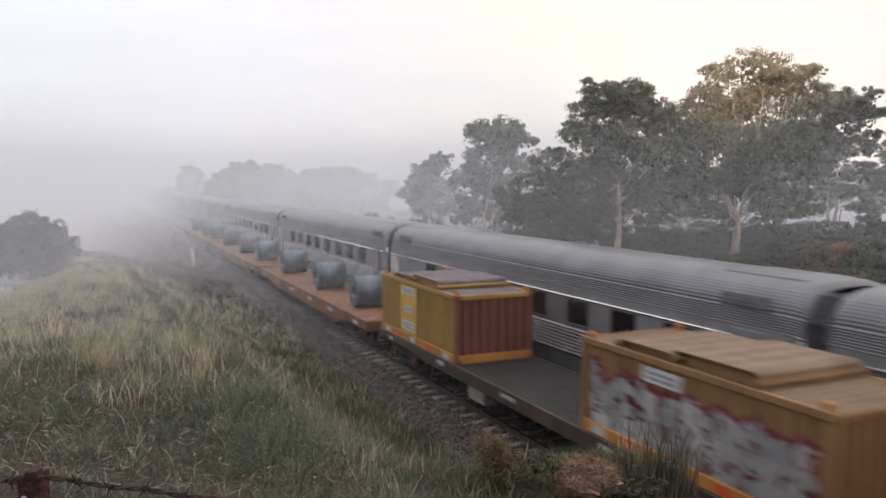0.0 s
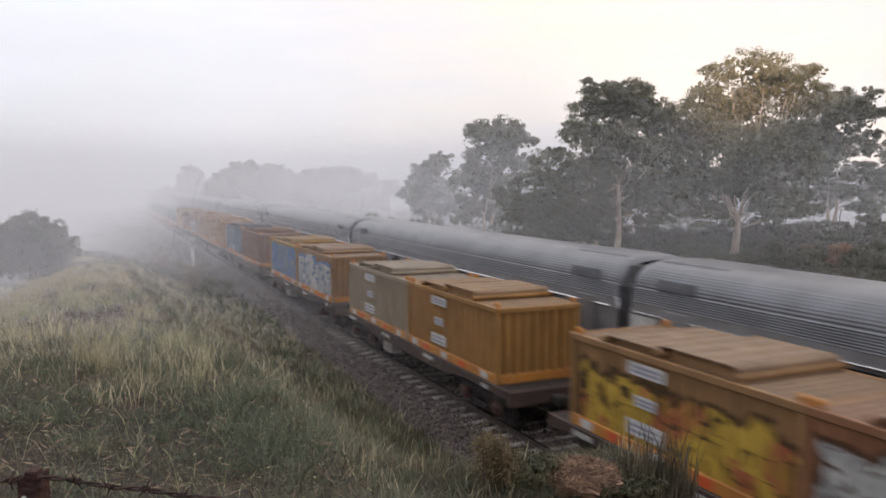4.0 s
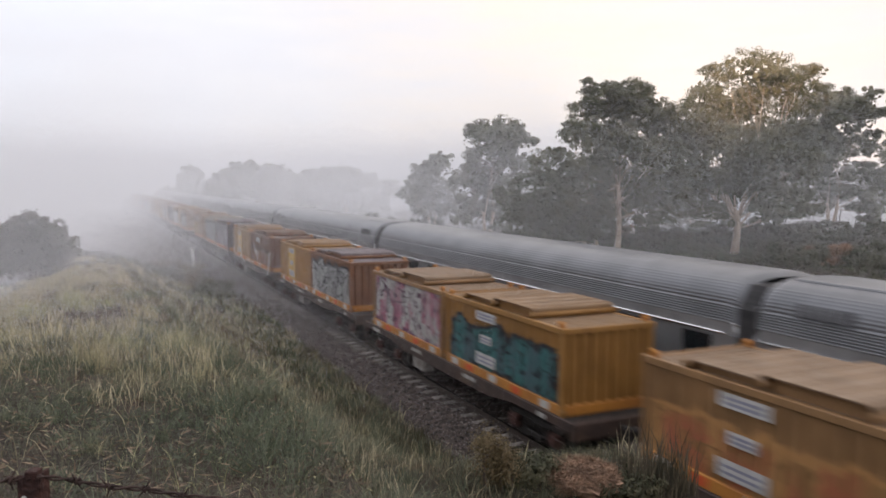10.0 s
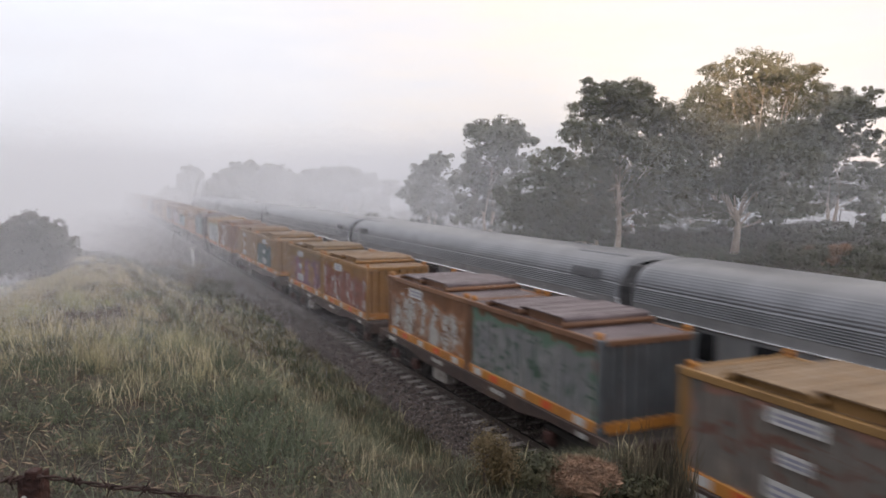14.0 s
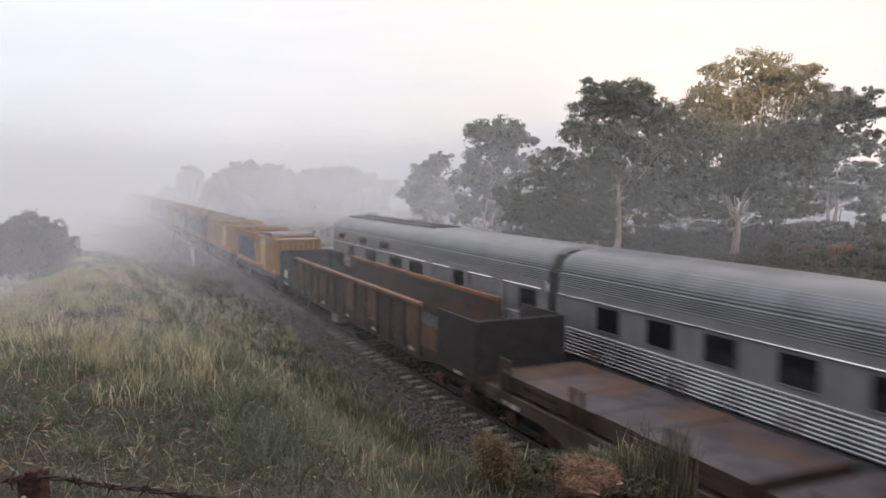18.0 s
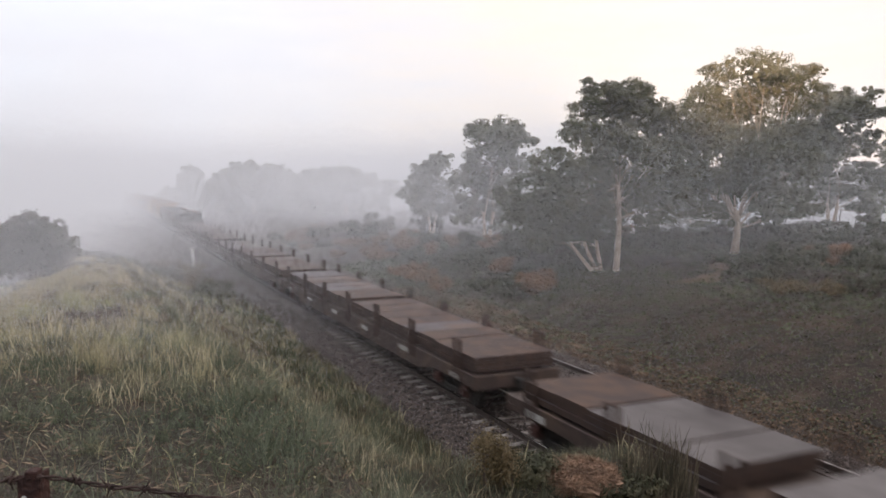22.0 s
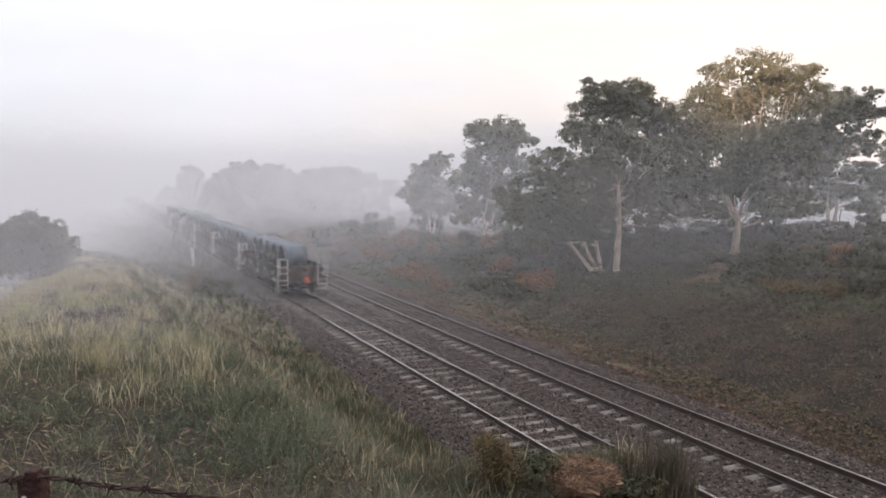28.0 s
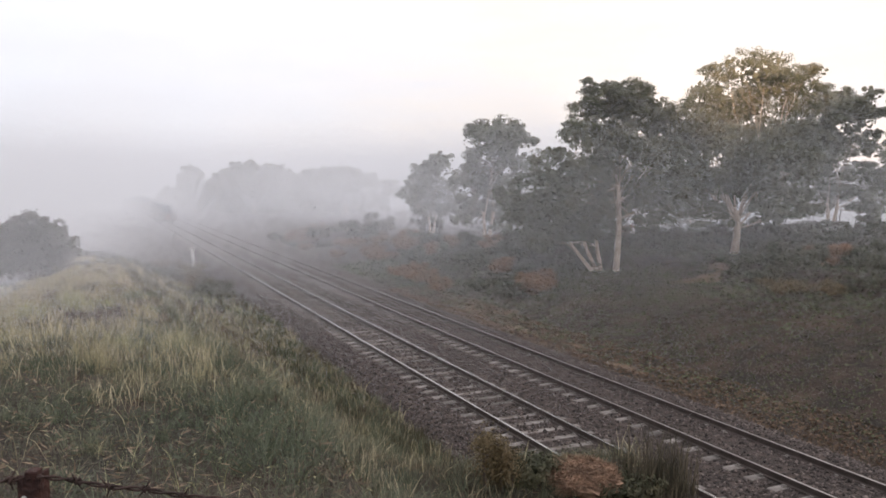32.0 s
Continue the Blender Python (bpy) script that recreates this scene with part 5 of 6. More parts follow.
def corrugated_side(length, height, n):
    """A side wall in the plane x = 0, ribs outwards along -x."""
    bm = bmesh.new()
    xs = []
    y = -length / 2
    p = length / n
    for k in range(n):
        xs += [(y + k * p, 0.0), (y + k * p + p * 0.52, 0.0), (y + k * p + p * 0.62, RIB), (y + k * p + p * 0.90, RIB)]
    xs.append((length / 2, 0.0))
    a = [bm.verts.new((x, yy, 0.0)) for yy, x in xs]
    b = [bm.verts.new((x, yy, height)) for yy, x in xs]
    for k in range(len(xs) - 1):
        bm.faces.new((a[k], b[k], b[k + 1], a[k + 1]))
    r = bmesh.ops.extrude_face_region(bm, geom=bm.faces[:])
    bmesh.ops.translate(bm, verts=[v for v in r["geom"] if isinstance(v, bmesh.types.BMVert)], vec=(0.02, 0, 0))
    bmesh.ops.recalc_face_normals(bm, faces=bm.faces)
    return bm


CL, CW, CH = 6.04, 2.438, 1.92
SIDE = mesh_of(corrugated_side(CL - 0.2, CH - 0.28, 17), "side_panel", None)
END = mesh_of(corrugated_side(CW - 0.2, CH - 0.28, 8), "end_panel", None)
POST = mesh_of(boxes((-0.07, 0.07, -0.07, 0.07, 0, CH), (-0.085, 0.085, -0.09, 0.09, 0, 0.13), (-0.085, 0.085, -0.09, 0.09, CH - 0.13, CH + 0.005), bevel=0.012), "corner_post", None)
TOP_RAIL = mesh_of(boxes((-0.05, 0.05, -CL / 2 + 0.07, CL / 2 - 0.07, CH - 0.13, CH), bevel=0.012), "top_rail", None)
END_RAIL = mesh_of(boxes((-CW / 2 + 0.07, CW / 2 - 0.07, -0.05, 0.05, CH - 0.13, CH), bevel=0.012), "end_rail", None)
END_SILL = mesh_of(boxes((-CW / 2 + 0.07, CW / 2 - 0.07, -0.05, 0.05, 0, 0.23), bevel=0.012), "end_sill", None)
LOW_RAIL = mesh_of(boxes((-0.05, 0.05, -CL / 2 + 0.07, CL / 2 - 0.07, 0.0, 0.23), bevel=0.012), "bottom_rail", None)
rb = corrugated_side(CL - 0.14, CW - 0.2, 24)
bmesh.ops.transform(rb, verts=rb.verts, matrix=Matrix(((0, 0, 1, -CW / 2 + 0.1), (0, 1, 0, 0), (-1, 0, 0, CH - 0.01), (0, 0, 0, 1))))
bmesh.ops.recalc_face_normals(rb, faces=rb.faces)
ROOF = mesh_of(rb, "roof_sheet", None)


def lid_mesh(l):
    """A lid plate right across the roof, its lips rolled down at both ends, seen over a dark gap."""
    bm = bmesh.new()
    r = 0.07
    arc = [(-l / 2 + r - r * math.cos(a), -r + r * math.sin(a)) for a in (-0.6, 0.0, 0.5, 1.0, 1.57)]
    ribs = []
    for k in range(4):
        y = -l / 2 + 0.2 + k * (l - 0.4) / 3
        ribs += [(y - 0.034, 0.0), (y - 0.028, 0.018), (y + 0.028, 0.018), (y + 0.034, 0.0)]
    prof = arc + ribs + [(-y, z) for y, z in arc[::-1]]
    a = [bm.verts.new((-1.14, y, z)) for y, z in prof]
    b = [bm.verts.new((1.14, y, z)) for y, z in prof]
    for k in range(len(prof) - 1):
        bm.faces.new((a[k], b[k], b[k + 1], a[k + 1])).smooth = k < 4 or k > len(prof) - 6
    r_ = bmesh.ops.extrude_face_region(bm, geom=bm.faces[:])
    bmesh.ops.translate(bm, verts=[v for v in r_["geom"] if isinstance(v, bmesh.types.BMVert)], vec=(0, 0, -0.025))
    bmesh.ops.recalc_face_normals(bm, faces=bm.faces)
    return mesh_of(bm, "lid_plate", None)


def coaming_mesh(l, h):
    bm = bmesh.new()
    for x0, x1, y0, y1 in ((-1.0, 1.0, -l / 2 + 0.12, -l / 2 + 0.17), (-1.0, 1.0, l / 2 - 0.17, l / 2 - 0.12), (-1.0, -0.95, -l / 2 + 0.17, l / 2 - 0.17), (0.95, 1.0, -l / 2 + 0.17, l / 2 - 0.17)):
        box(bm, x0, x1, y0, y1, 0, h)
    return mesh_of(bm, "hatch", None)


LID_A, LID_B, COAM_A, COAM_B = lid_mesh(1.55), lid_mesh(1.9), coaming_mesh(1.55, 0.17), coaming_mesh(1.9, 0.26)
rb = bmesh.new()
tube(rb, [(-1.2, 0, 0), (1.2, 0, 0)], 0.065, 9)
ROLLER = mesh_of(rb, "roller", None)
LUG = mesh_of(boxes((-0.05, 0.05, -0.08, 0.08, 0, 0.1), (-0.07, 0.07, -0.04, 0.04, 0.06, 0.13), bevel=0.012), "lifting_lug", None)
MARK = mesh_of(boxes((-0.004, 0.004, -0.2, 0.2, 0.03, 0.2)), "marker", None)


def shared(me, material):
    key = (me.name, material.name)
    if key not in shared.made:
        c = me.copy()
        c.materials.clear()
        c.materials.append(material)
        shared.made[key] = c
    return shared.made[key]


shared.made = {}


def freight_container(base, label, sign="", roof=None, rail=None, lids=True, end=None, ink=None, ink2=None, edge=None, seed=0, low=0.08, high=0.74,
                      y0=-2.7, y1=2.7, letter=2.2, tag=True):
    """A low ribbed steel container with two roof lids; its floor is at z = 0, its leading end at +y."""
    c = tagged(new("freight_container"), label, "container", group="containers on the freight train")
    base = tuple(0.585 * x + 0.03 * sum(base) / 3 for x in base)
    wall = painted("container_paint", base, ink, ink2, edge, seed, low, high, y0, y1, letter=letter)
    plain = painted("container_frame_paint", base, seed=seed)
    endm = painted("container_end_paint", end, seed=seed + 1) if end else plain
    top_m = roof or painted("container_roof_paint", tuple(0.55 * x + 0.45 * y for x, y in zip(base, (0.215, 0.18, 0.145))), seed=seed + 2)
    rail_m = rail or ORANGE
    for s in (-1, 1):
        part("side_panel", shared(SIDE, wall), None, c, at=pose(s * (CW / 2 - 0.03), 0, 0.15, 0, 0, 0 if s < 0 else 180))
        part("end_panel", shared(END, endm), None, c, at=pose(0, s * (CL / 2 - 0.03), 0.15, 0, 0, -90 * s))
        part("top_rail", shared(TOP_RAIL, plain), None, c, at=pose(s * (CW / 2 - 0.05), 0, 0))
        part("bottom_rail", shared(LOW_RAIL, rail_m), None, c, at=pose(s * (CW / 2 - 0.05), 0, 0))
        part("end_rail", shared(END_RAIL, plain), None, c, at=pose(0, s * (CL / 2 - 0.05), 0))
        part("end_sill", shared(END_SILL, rail_m), None, c, at=pose(0, s * (CL / 2 - 0.05), 0))
        for e in (-1, 1):
            part("corner_post", shared(POST, endm if e < 0 else plain), None, c, at=pose(s * (CW / 2 - 0.07), e * (CL / 2 - 0.08), 0))
            part("lifting_lug", shared(LUG, rail_m), None, c, at=pose(s * (CW / 2 - 0.1), e * (CL / 2 - 0.2), CH))
        for k, yy in enumerate((-2.3, -1.0, 0.2, 1.5, 2.4)):
            part("marker", shared(MARK, RED if k % 2 else WHITE), None, c, "red reflector" if k % 2 else "white reflector", at=pose(s * (CW / 2 + 0.004), yy, 0))
    part("roof_sheet", shared(ROOF, top_m), None, c)
    if lids:
        lid_m = top_m
        for lid, coam, y, h in ((LID_A, COAM_A, 1.12, 0.2), (LID_B, COAM_B, -0.62, 0.29)):
            hatch = part("hatch", shared(coam, plain), None, c, at=pose(0, y, CH - 0.05))
            part("lid_plate", shared(lid, lid_m), None, hatch, "dusty lid plate", at=pose(0, 0, h))
        for y, z in ((1.93, 0.06), (0.32, 0.09), (-1.6, 0.07)):
            part("roller", shared(ROLLER, plain), None, c, at=pose(0, y, CH + z))
    for s in (-1, 1):
        x = s * (CW / 2 + 0.008)
        if sign:
            if sign == "yellow":
                part("sign_panel", boxes((x - 0.004, x + 0.004, -0.15, 1.25, 0.25, CH - 0.14)), SIGN_YELLOW, c, "bright yellow sign panel")
            for z0, z1 in ((CH - 0.42, CH - 0.18), (0.92, 1.14), (0.36, 0.66)) if sign != "top" else ((CH - 0.46, CH - 0.18),):
                w_ = 0.52 if z0 != 0.92 else 0.30
                x2 = x + s * 0.006
                part("label", boxes((x2 - 0.004, x2 + 0.004, 0.55 - w_, 0.55 + w_, z0, z1)), WHITE, c, "white label")
                for k in range(2):
                    zz = z0 + (z1 - z0) * (0.28 + 0.36 * k)
                    part("lettering", boxes((x2 + s * 0.005 - 0.002, x2 + s * 0.005 + 0.002, 0.55 - w_ * 0.8, 0.55 + w_ * 0.8, zz - 0.02, zz + 0.03)), SIGN_BLUE, c)
    return c


CREAM, TAN, OCHRE, RUST, UMBER = (0.46, 0.36, 0.24), (0.46, 0.245, 0.095), (0.52, 0.25, 0.055), (0.27, 0.105, 0.045), (0.105, 0.05, 0.038)
YELLOW, OLIVE = (0.60, 0.335, 0.07), (0.42, 0.24, 0.08)
GREY, PALE, TEAL, NAVY, BLACK, WHITEISH = (0.34, 0.34, 0.34), (0.50, 0.50, 0.48), (0.06, 0.20, 0.20), (0.05, 0.07, 0.14), (0.03, 0.03, 0.035), (0.62, 0.60, 0.58)
PINK, WINE, BLUE, GREEN = (0.42, 0.16, 0.22), (0.20, 0.04, 0.05), (0.10, 0.20, 0.42), (0.10, 0.30, 0.14)

# leading end along the train, base paint, label, and what sets each one apart
BOXES = [
    (25.3, YELLOW, "yellow ribbed container with a rust-red end and white labels", dict(sign="yellow", end=(0.17, 0.055, 0.035), roof=ROOF_PURPLE)),
    (13.2, TAN, "tan container with grey graffiti outlined in dark red", dict(sign="top", ink=GREY, ink2=PALE, edge=WINE, low=0.0, high=0.6)),
    (5.2, OCHRE, "ochre ribbed container with white labels", dict(sign="white")),
    (-1.1, OCHRE, "ochre ribbed container with white labels and a scuffed end", dict(sign="white")),
    (-9.6, (0.10, 0.12, 0.17), "container painted navy and pale blue with a green patch", dict(sign="white", ink=NAVY, ink2=(0.14, 0.17, 0.22), edge=(0.35, 0.48, 0.58), low=0.0, high=0.95)),
    (-15.7, RUST, "rust-brown ribbed container with faded lettering", dict(sign="")),
    (-24.7, YELLOW, "yellow container under blue and brown graffiti", dict(ink=(0.30, 0.30, 0.30), ink2=BLUE, edge=(0.10, 0.22, 0.36), high=0.78, low=0.0)),
    (-30.8, TAN, "tan container with pale graffiti edged in blue", dict(sign="top", ink=PALE, ink2=GREY, edge=BLUE, low=0.0, high=0.7)),
    (-39.3, CREAM, "cream ribbed container with faded labels", dict(sign="white")),
    (-45.4, OCHRE, "ochre container with white labels and a faint tag", dict(sign="white")),
    (-54.7, TAN, "tan container with yellow and red graffiti", dict(sign="white", ink=(0.55, 0.36, 0.06), ink2=(0.40, 0.12, 0.06), low=0.0, high=0.6)),
    (-60.6, (0.46, 0.20, 0.09), "orange-red container with white graffiti", dict(sign="top", ink=PALE, ink2=GREY, low=0.0, high=0.65)),
    (-69.4, UMBER, "dark brown container with a flat roof and grey graffiti", dict(lids=False, roof=ROOF_PURPLE, ink=(0.24, 0.22, 0.22), ink2=(0.16, 0.13, 0.13), low=0.0, high=0.6)),
    (-75.5, YELLOW, "yellow container with white graffiti edged in blue", dict(ink=WHITEISH, ink2=PALE, edge=(0.05, 0.08, 0.22), low=0.0, high=0.76, roof=None)),
    (-83.5, TAN, "tan container with blue, green and grey graffiti", dict(sign="top", ink=(0.33, 0.27, 0.21), ink2=(0.25, 0.28, 0.29), edge=(0.20, 0.15, 0.12), low=0.05, high=0.72, letter=3.0)),
    (-95.6, TAN, "tan container with yellow graffiti", dict(sign="top", ink=(0.50, 0.34, 0.05), ink2=OCHRE, edge=BLACK, low=0.0, high=0.65, y0=0.0)),
    (-103.3, (0.42, 0.38, 0.29), "cream-grey container with black brush graffiti", dict(ink=(0.30, 0.31, 0.30), ink2=(0.38, 0.38, 0.35), edge=BLACK, low=0.05, high=0.8)),
    (-109.5, (0.115, 0.065, 0.06), "dark brown container with grey and red graffiti", dict(roof=ROOF_PURPLE, ink=(0.24, 0.24, 0.27), ink2=(0.29, 0.28, 0.30), edge=(0.26, 0.07, 0.05), low=0.0, high=0.96)),
    (-118.1, (0.56, 0.30, 0.10), "tan-yellow container with a yellow sign and white labels", dict(sign="yellow")),
    (-124.3, RUST, "rust-brown ribbed container with white scrawls", dict(sign="top", ink=RUST, ink2=PALE, low=0.0, high=0.45, letter=3.0)),
    (-132.8, (0.60, 0.29, 0.045), "bright orange container with a yellow sign and white labels", dict(sign="yellow")),
    (-138.8, (0.33, 0.13, 0.045), "rust-orange container with large grey graffiti", dict(ink=GREY, ink2=PALE, edge=BLACK, low=0.0, high=0.74, roof=ROOF_PURPLE)),
    (-147.5, TAN, "tan container covered in pink and white graffiti", dict(ink=PALE, ink2=PINK, edge=(0.16, 0.06, 0.12), low=0.05, high=0.86, letter=3.0)),
    (-153.8, OCHRE, "ochre container with teal graffiti and white labels", dict(sign="white", ink=TEAL, ink2=(0.08, 0.13, 0.15), edge=BLACK, low=0.05, high=0.58)),
    (-162.5, TAN, "tan container with white labels and a red patch", dict(sign="white", ink=TAN, ink2=(0.42, 0.13, 0.07), edge=TAN, low=0.0, high=0.5)),
    (-168.6, (0.10, 0.045, 0.035), "dark maroon container with teal and grey graffiti", dict(roof=ROOF_PURPLE, ink=(0.16, 0.18, 0.18), ink2=(0.22, 0.22, 0.22), edge=(0.10, 0.30, 0.27), low=0.0, high=0.9, y0=-1.1)),
    (-177.1, YELLOW, "yellow container with grey graffiti outlined in green", dict(ink=PALE, ink2=GREY, edge=(0.14, 0.20, 0.13), low=0.08, high=0.7, letter=3.2)),
    (-183.2, (0.38, 0.16, 0.055), "rust-orange container with white labels", dict(sign="white")),
    (-191.8, (0.52, 0.295, 0.13), "tan ribbed container with white labels and orange sill", dict(sign="white")),
    (-198.0, (0.48, 0.27, 0.10), "tan container with dark teal graffiti", dict(sign="white", ink=(0.07, 0.12, 0.13), ink2=(0.14, 0.18, 0.17), edge=BLACK, low=0.0, high=0.6, y0=-1.0)),
    (-206.5, OLIVE, "olive-tan container with purple graffiti and labels", dict(sign="white", ink=(0.30, 0.15, 0.20), ink2=OLIVE, edge=(0.16, 0.08, 0.10), low=0.0, high=0.6)),
    (-212.7, OCHRE, "ochre container with red and white graffiti lettering", dict(sign="top", ink=(0.30, 0.10, 0.07), ink2=PALE, edge=(0.22, 0.08, 0.05), low=0.0, high=0.62, letter=3.2)),
    (-221.0, (0.36, 0.165, 0.075), "rust-orange container with white graffiti letters", dict(sign="top", ink=PALE, ink2=(0.34, 0.18, 0.10), edge=(0.30, 0.14, 0.07), low=0.05, high=0.62, letter=3.0, roof=ROOF_PURPLE)),
    (-227.1, (0.30, 0.14, 0.07), "rust container with dark grey graffiti outlined in green", dict(ink=(0.27, 0.27, 0.27), ink2=(0.22, 0.22, 0.23), edge=(0.12, 0.20, 0.15), low=0.0, high=0.72, letter=3.2, end=(0.10, 0.11, 0.12), roof=ROOF_PURPLE)),
    (-235.4, (0.48, 0.26, 0.08), "orange-tan container with a large grey painted patch", dict(sign="white", ink=(0.19, 0.17, 0.15), ink2=(0.24, 0.21, 0.18), edge=(0.30, 0.16, 0.12), low=0.0, high=0.84, letter=1.2)),
    (-241.5, (0.32, 0.13, 0.06), "rust container with dark violet graffiti", dict(roof=ROOF_PURPLE, ink=(0.11, 0.09, 0.13), ink2=(0.22, 0.20, 0.24), edge=BLACK, low=0.0, high=0.62, letter=2.8)),
    (-250.5, (0.54, 0.315, 0.14), "cream-orange ribbed container with one label", dict(sign="top")),
    (-256.7, (0.56, 0.32, 0.08), "yellow-orange container with a yellow sign", dict(sign="yellow")),
    (-264.9, (0.48, 0.23, 0.075), "orange-tan container with dark blue graffiti", dict(ink=(0.07, 0.10, 0.17), ink2=(0.10, 0.14, 0.22), edge=(0.04, 0.05, 0.08), low=0.05, high=0.62, letter=1.8)),
    (-271.0, (0.58, 0.305, 0.10), "yellow-tan container with a yellow sign and white labels", dict(sign="yellow", roof=surface("pale_purple_roof", (0.36, 0.33, 0.33), (0.27, 0.24, 0.24), 1.2, 0.5, 0.1, 0.3, 20))),
]
freight = []          # (thing, place along the train, side offset, height)
for k, (u, base, label, kw) in enumerate(BOXES):
    freight.append((freight_container(base, label, seed=k * 3 + 1, **kw), u - CL / 2, 0.0, 1.135))

wagon_two = freight_wagon(14.0, 1.12, WAGON_BROWN, "brown two-container flat wagon with pale stencils", "container")
wagon_three = freight_wagon(18.9, 1.12, WAGON_BROWN, "long brown container wagon with one empty berth", "container")
two = [5.2, -9.6, -24.7, -39.3, -54.7, -69.4, -103.3, -118.1, -132.8, -147.5, -162.5, -177.1, -191.8, -206.5, -221.0, -235.4, -250.5, -264.9]
for k, u in enumerate(two):
    w = wagon_two if k == 0 else copy_thing(wagon_two, Matrix())
    freight.append((w, u - 6.1, 0, 0))
for k, u in enumerate((25.3, -83.5)):
    w = wagon_three if k == 0 else copy_thing(wagon_three, Matrix())
    freight.append((w, u - 9.1, 0, 0))


# gondola wagon with high ends
SOOTY = surface("sooty_end", (0.034, 0.028, 0.027), (0.021, 0.018, 0.018), 3, 0.75, 0.1, 0.2, 30)
def gondola(length):
    g = freight_wagon(length, 1.12, WAGON_OLIVE, "olive-brown open gondola wagon with dark high ends and rusty panels", "container")
    g.name = "gondola_wagon"
    L = length / 2 - 0.3
    M = L - 3.7
    for s in (-1, 1):
        bm = bmesh.new()
        box(bm, s * 1.32 - 0.03, s * 1.32 + 0.03, -M, M, 1.12, 2.48)
        for e in (-1, 1):
            box(bm, s * 1.32 - 0.03, s * 1.32 + 0.03, min(e * M, e * (L - 2.3)), max(e * M, e * (L - 2.3)), 1.12, 2.0)
        n = 12
        for k in range(n + 1):
            y = -M + k * 2 * M / n
            box(bm, s * 1.37 - 0.04, s * 1.37 + 0.04, y - 0.06, y + 0.06, 0.95, 2.48, bevel=0.01)
        part("side_wall", bm, WAGON_OLIVE, g)
        part("top_chord", boxes((s * 1.34 - 0.08, s * 1.34 + 0.08, -M, M, 2.45, 2.58), bevel=0.015), WAGON_RUST, g, "rust-orange top rail")
        part("cap_strip", boxes((s * 1.43 - 0.012, s * 1.43 + 0.012, -M, M, 2.53, 2.57)), STEEL_FLAT, g, "bare steel edge strip")
        for k in (0, 3, 5, 8, 11):
            y = -M + (k + 0.5) * 2 * M / 12
            part("rusty_panel", boxes((s * 1.352 - 0.006, s * 1.352 + 0.006, y - 0.56, y + 0.56, 1.35, 2.35)), WAGON_FADED, g, "rust-brown door panel")
        for e in (-1, 1):
            part("drop_door", boxes((s * 1.36 - 0.02, s * 1.36 + 0.02, min(e * (M + 0.1), e * (L - 2.4)), max(e * (M + 0.1), e * (L - 2.4)), 1.3, 1.96), bevel=0.008), WAGON_FADED, g, "low rust-brown drop door")
    for k in (-1, 1):
        part("end_wall", boxes((-1.36, 1.36, k * L - 0.05, k * L + 0.05, 1.12, 2.6), bevel=0.008), SOOTY, g, "dark high end wall")
        for s in (-1, 1):
            part("end_cheek", boxes((s * 1.33 - 0.03, s * 1.33 + 0.03, min(k * (L - 0.05), k * (L - 2.4)), max(k * (L - 0.05), k * (L - 2.4)), 1.12, 2.6), bevel=0.008), SOOTY, g, "dark raised side beside the end wall")
    part("notice", boxes((-1.408, -1.40, L - 1.9, L - 1.2, 1.35, 1.75)), WHITE, g, "white notice plate")
    part("floor_load", boxes((-1.28, 1.28, -L + 0.1, L - 0.1, 1.12, 1.25)), DARK_STEEL, g)
    return g


freight.append((gondola(23.3), -278.6 - 11.25, 0, 0))

# flat wagons of steel plate
def plate_stack(length, height, material, label, seed):
    st = tagged(new("steel_plate_stack"), label, "steel plates", group="plate stacks on the freight train")
    rnd = random.Random(seed)
    z = 0.0
    for k in range(2):
        for y in np.arange(-length / 2 + 1, length / 2, 2.4):
            if k == 0:
                part("dunnage", boxes((-1.15, 1.15, y - 0.05, y + 0.05, 0, 0.09), bevel=0.008), DARK_BARK, st, "timber bearer")
    z = 0.09
    n = max(2, int((height - 0.09) / 0.13))
    cuts = max(2, round(length / 1.35))
    seg = (length - 0.3) / cuts
    for k in range(n):
        t = (height - 0.09) / n
        for j in range(cuts):
            o, e, dz = rnd.uniform(-0.04, 0.04), rnd.uniform(-0.02, 0.02), (rnd.uniform(-0.035, 0.0) if k == n - 1 else 0.0)
            y0 = -length / 2 + 0.15 + j * seg + e
            me = mesh_of(boxes((-1.2 + o, 1.2 + o, y0 + 0.012, y0 + seg - 0.016, z + 0.004, z + t - 0.004 + dz)), "plate", rnd.choice((material, material, material, PLATE_A, PLATE_B)))
            me.materials.append(PLATE_EDGE)
            for poly in me.polygons:
                poly.material_index = 0 if poly.normal.z > 0.5 else 1
            part("plate", me, None, st)
        z += t
    return st


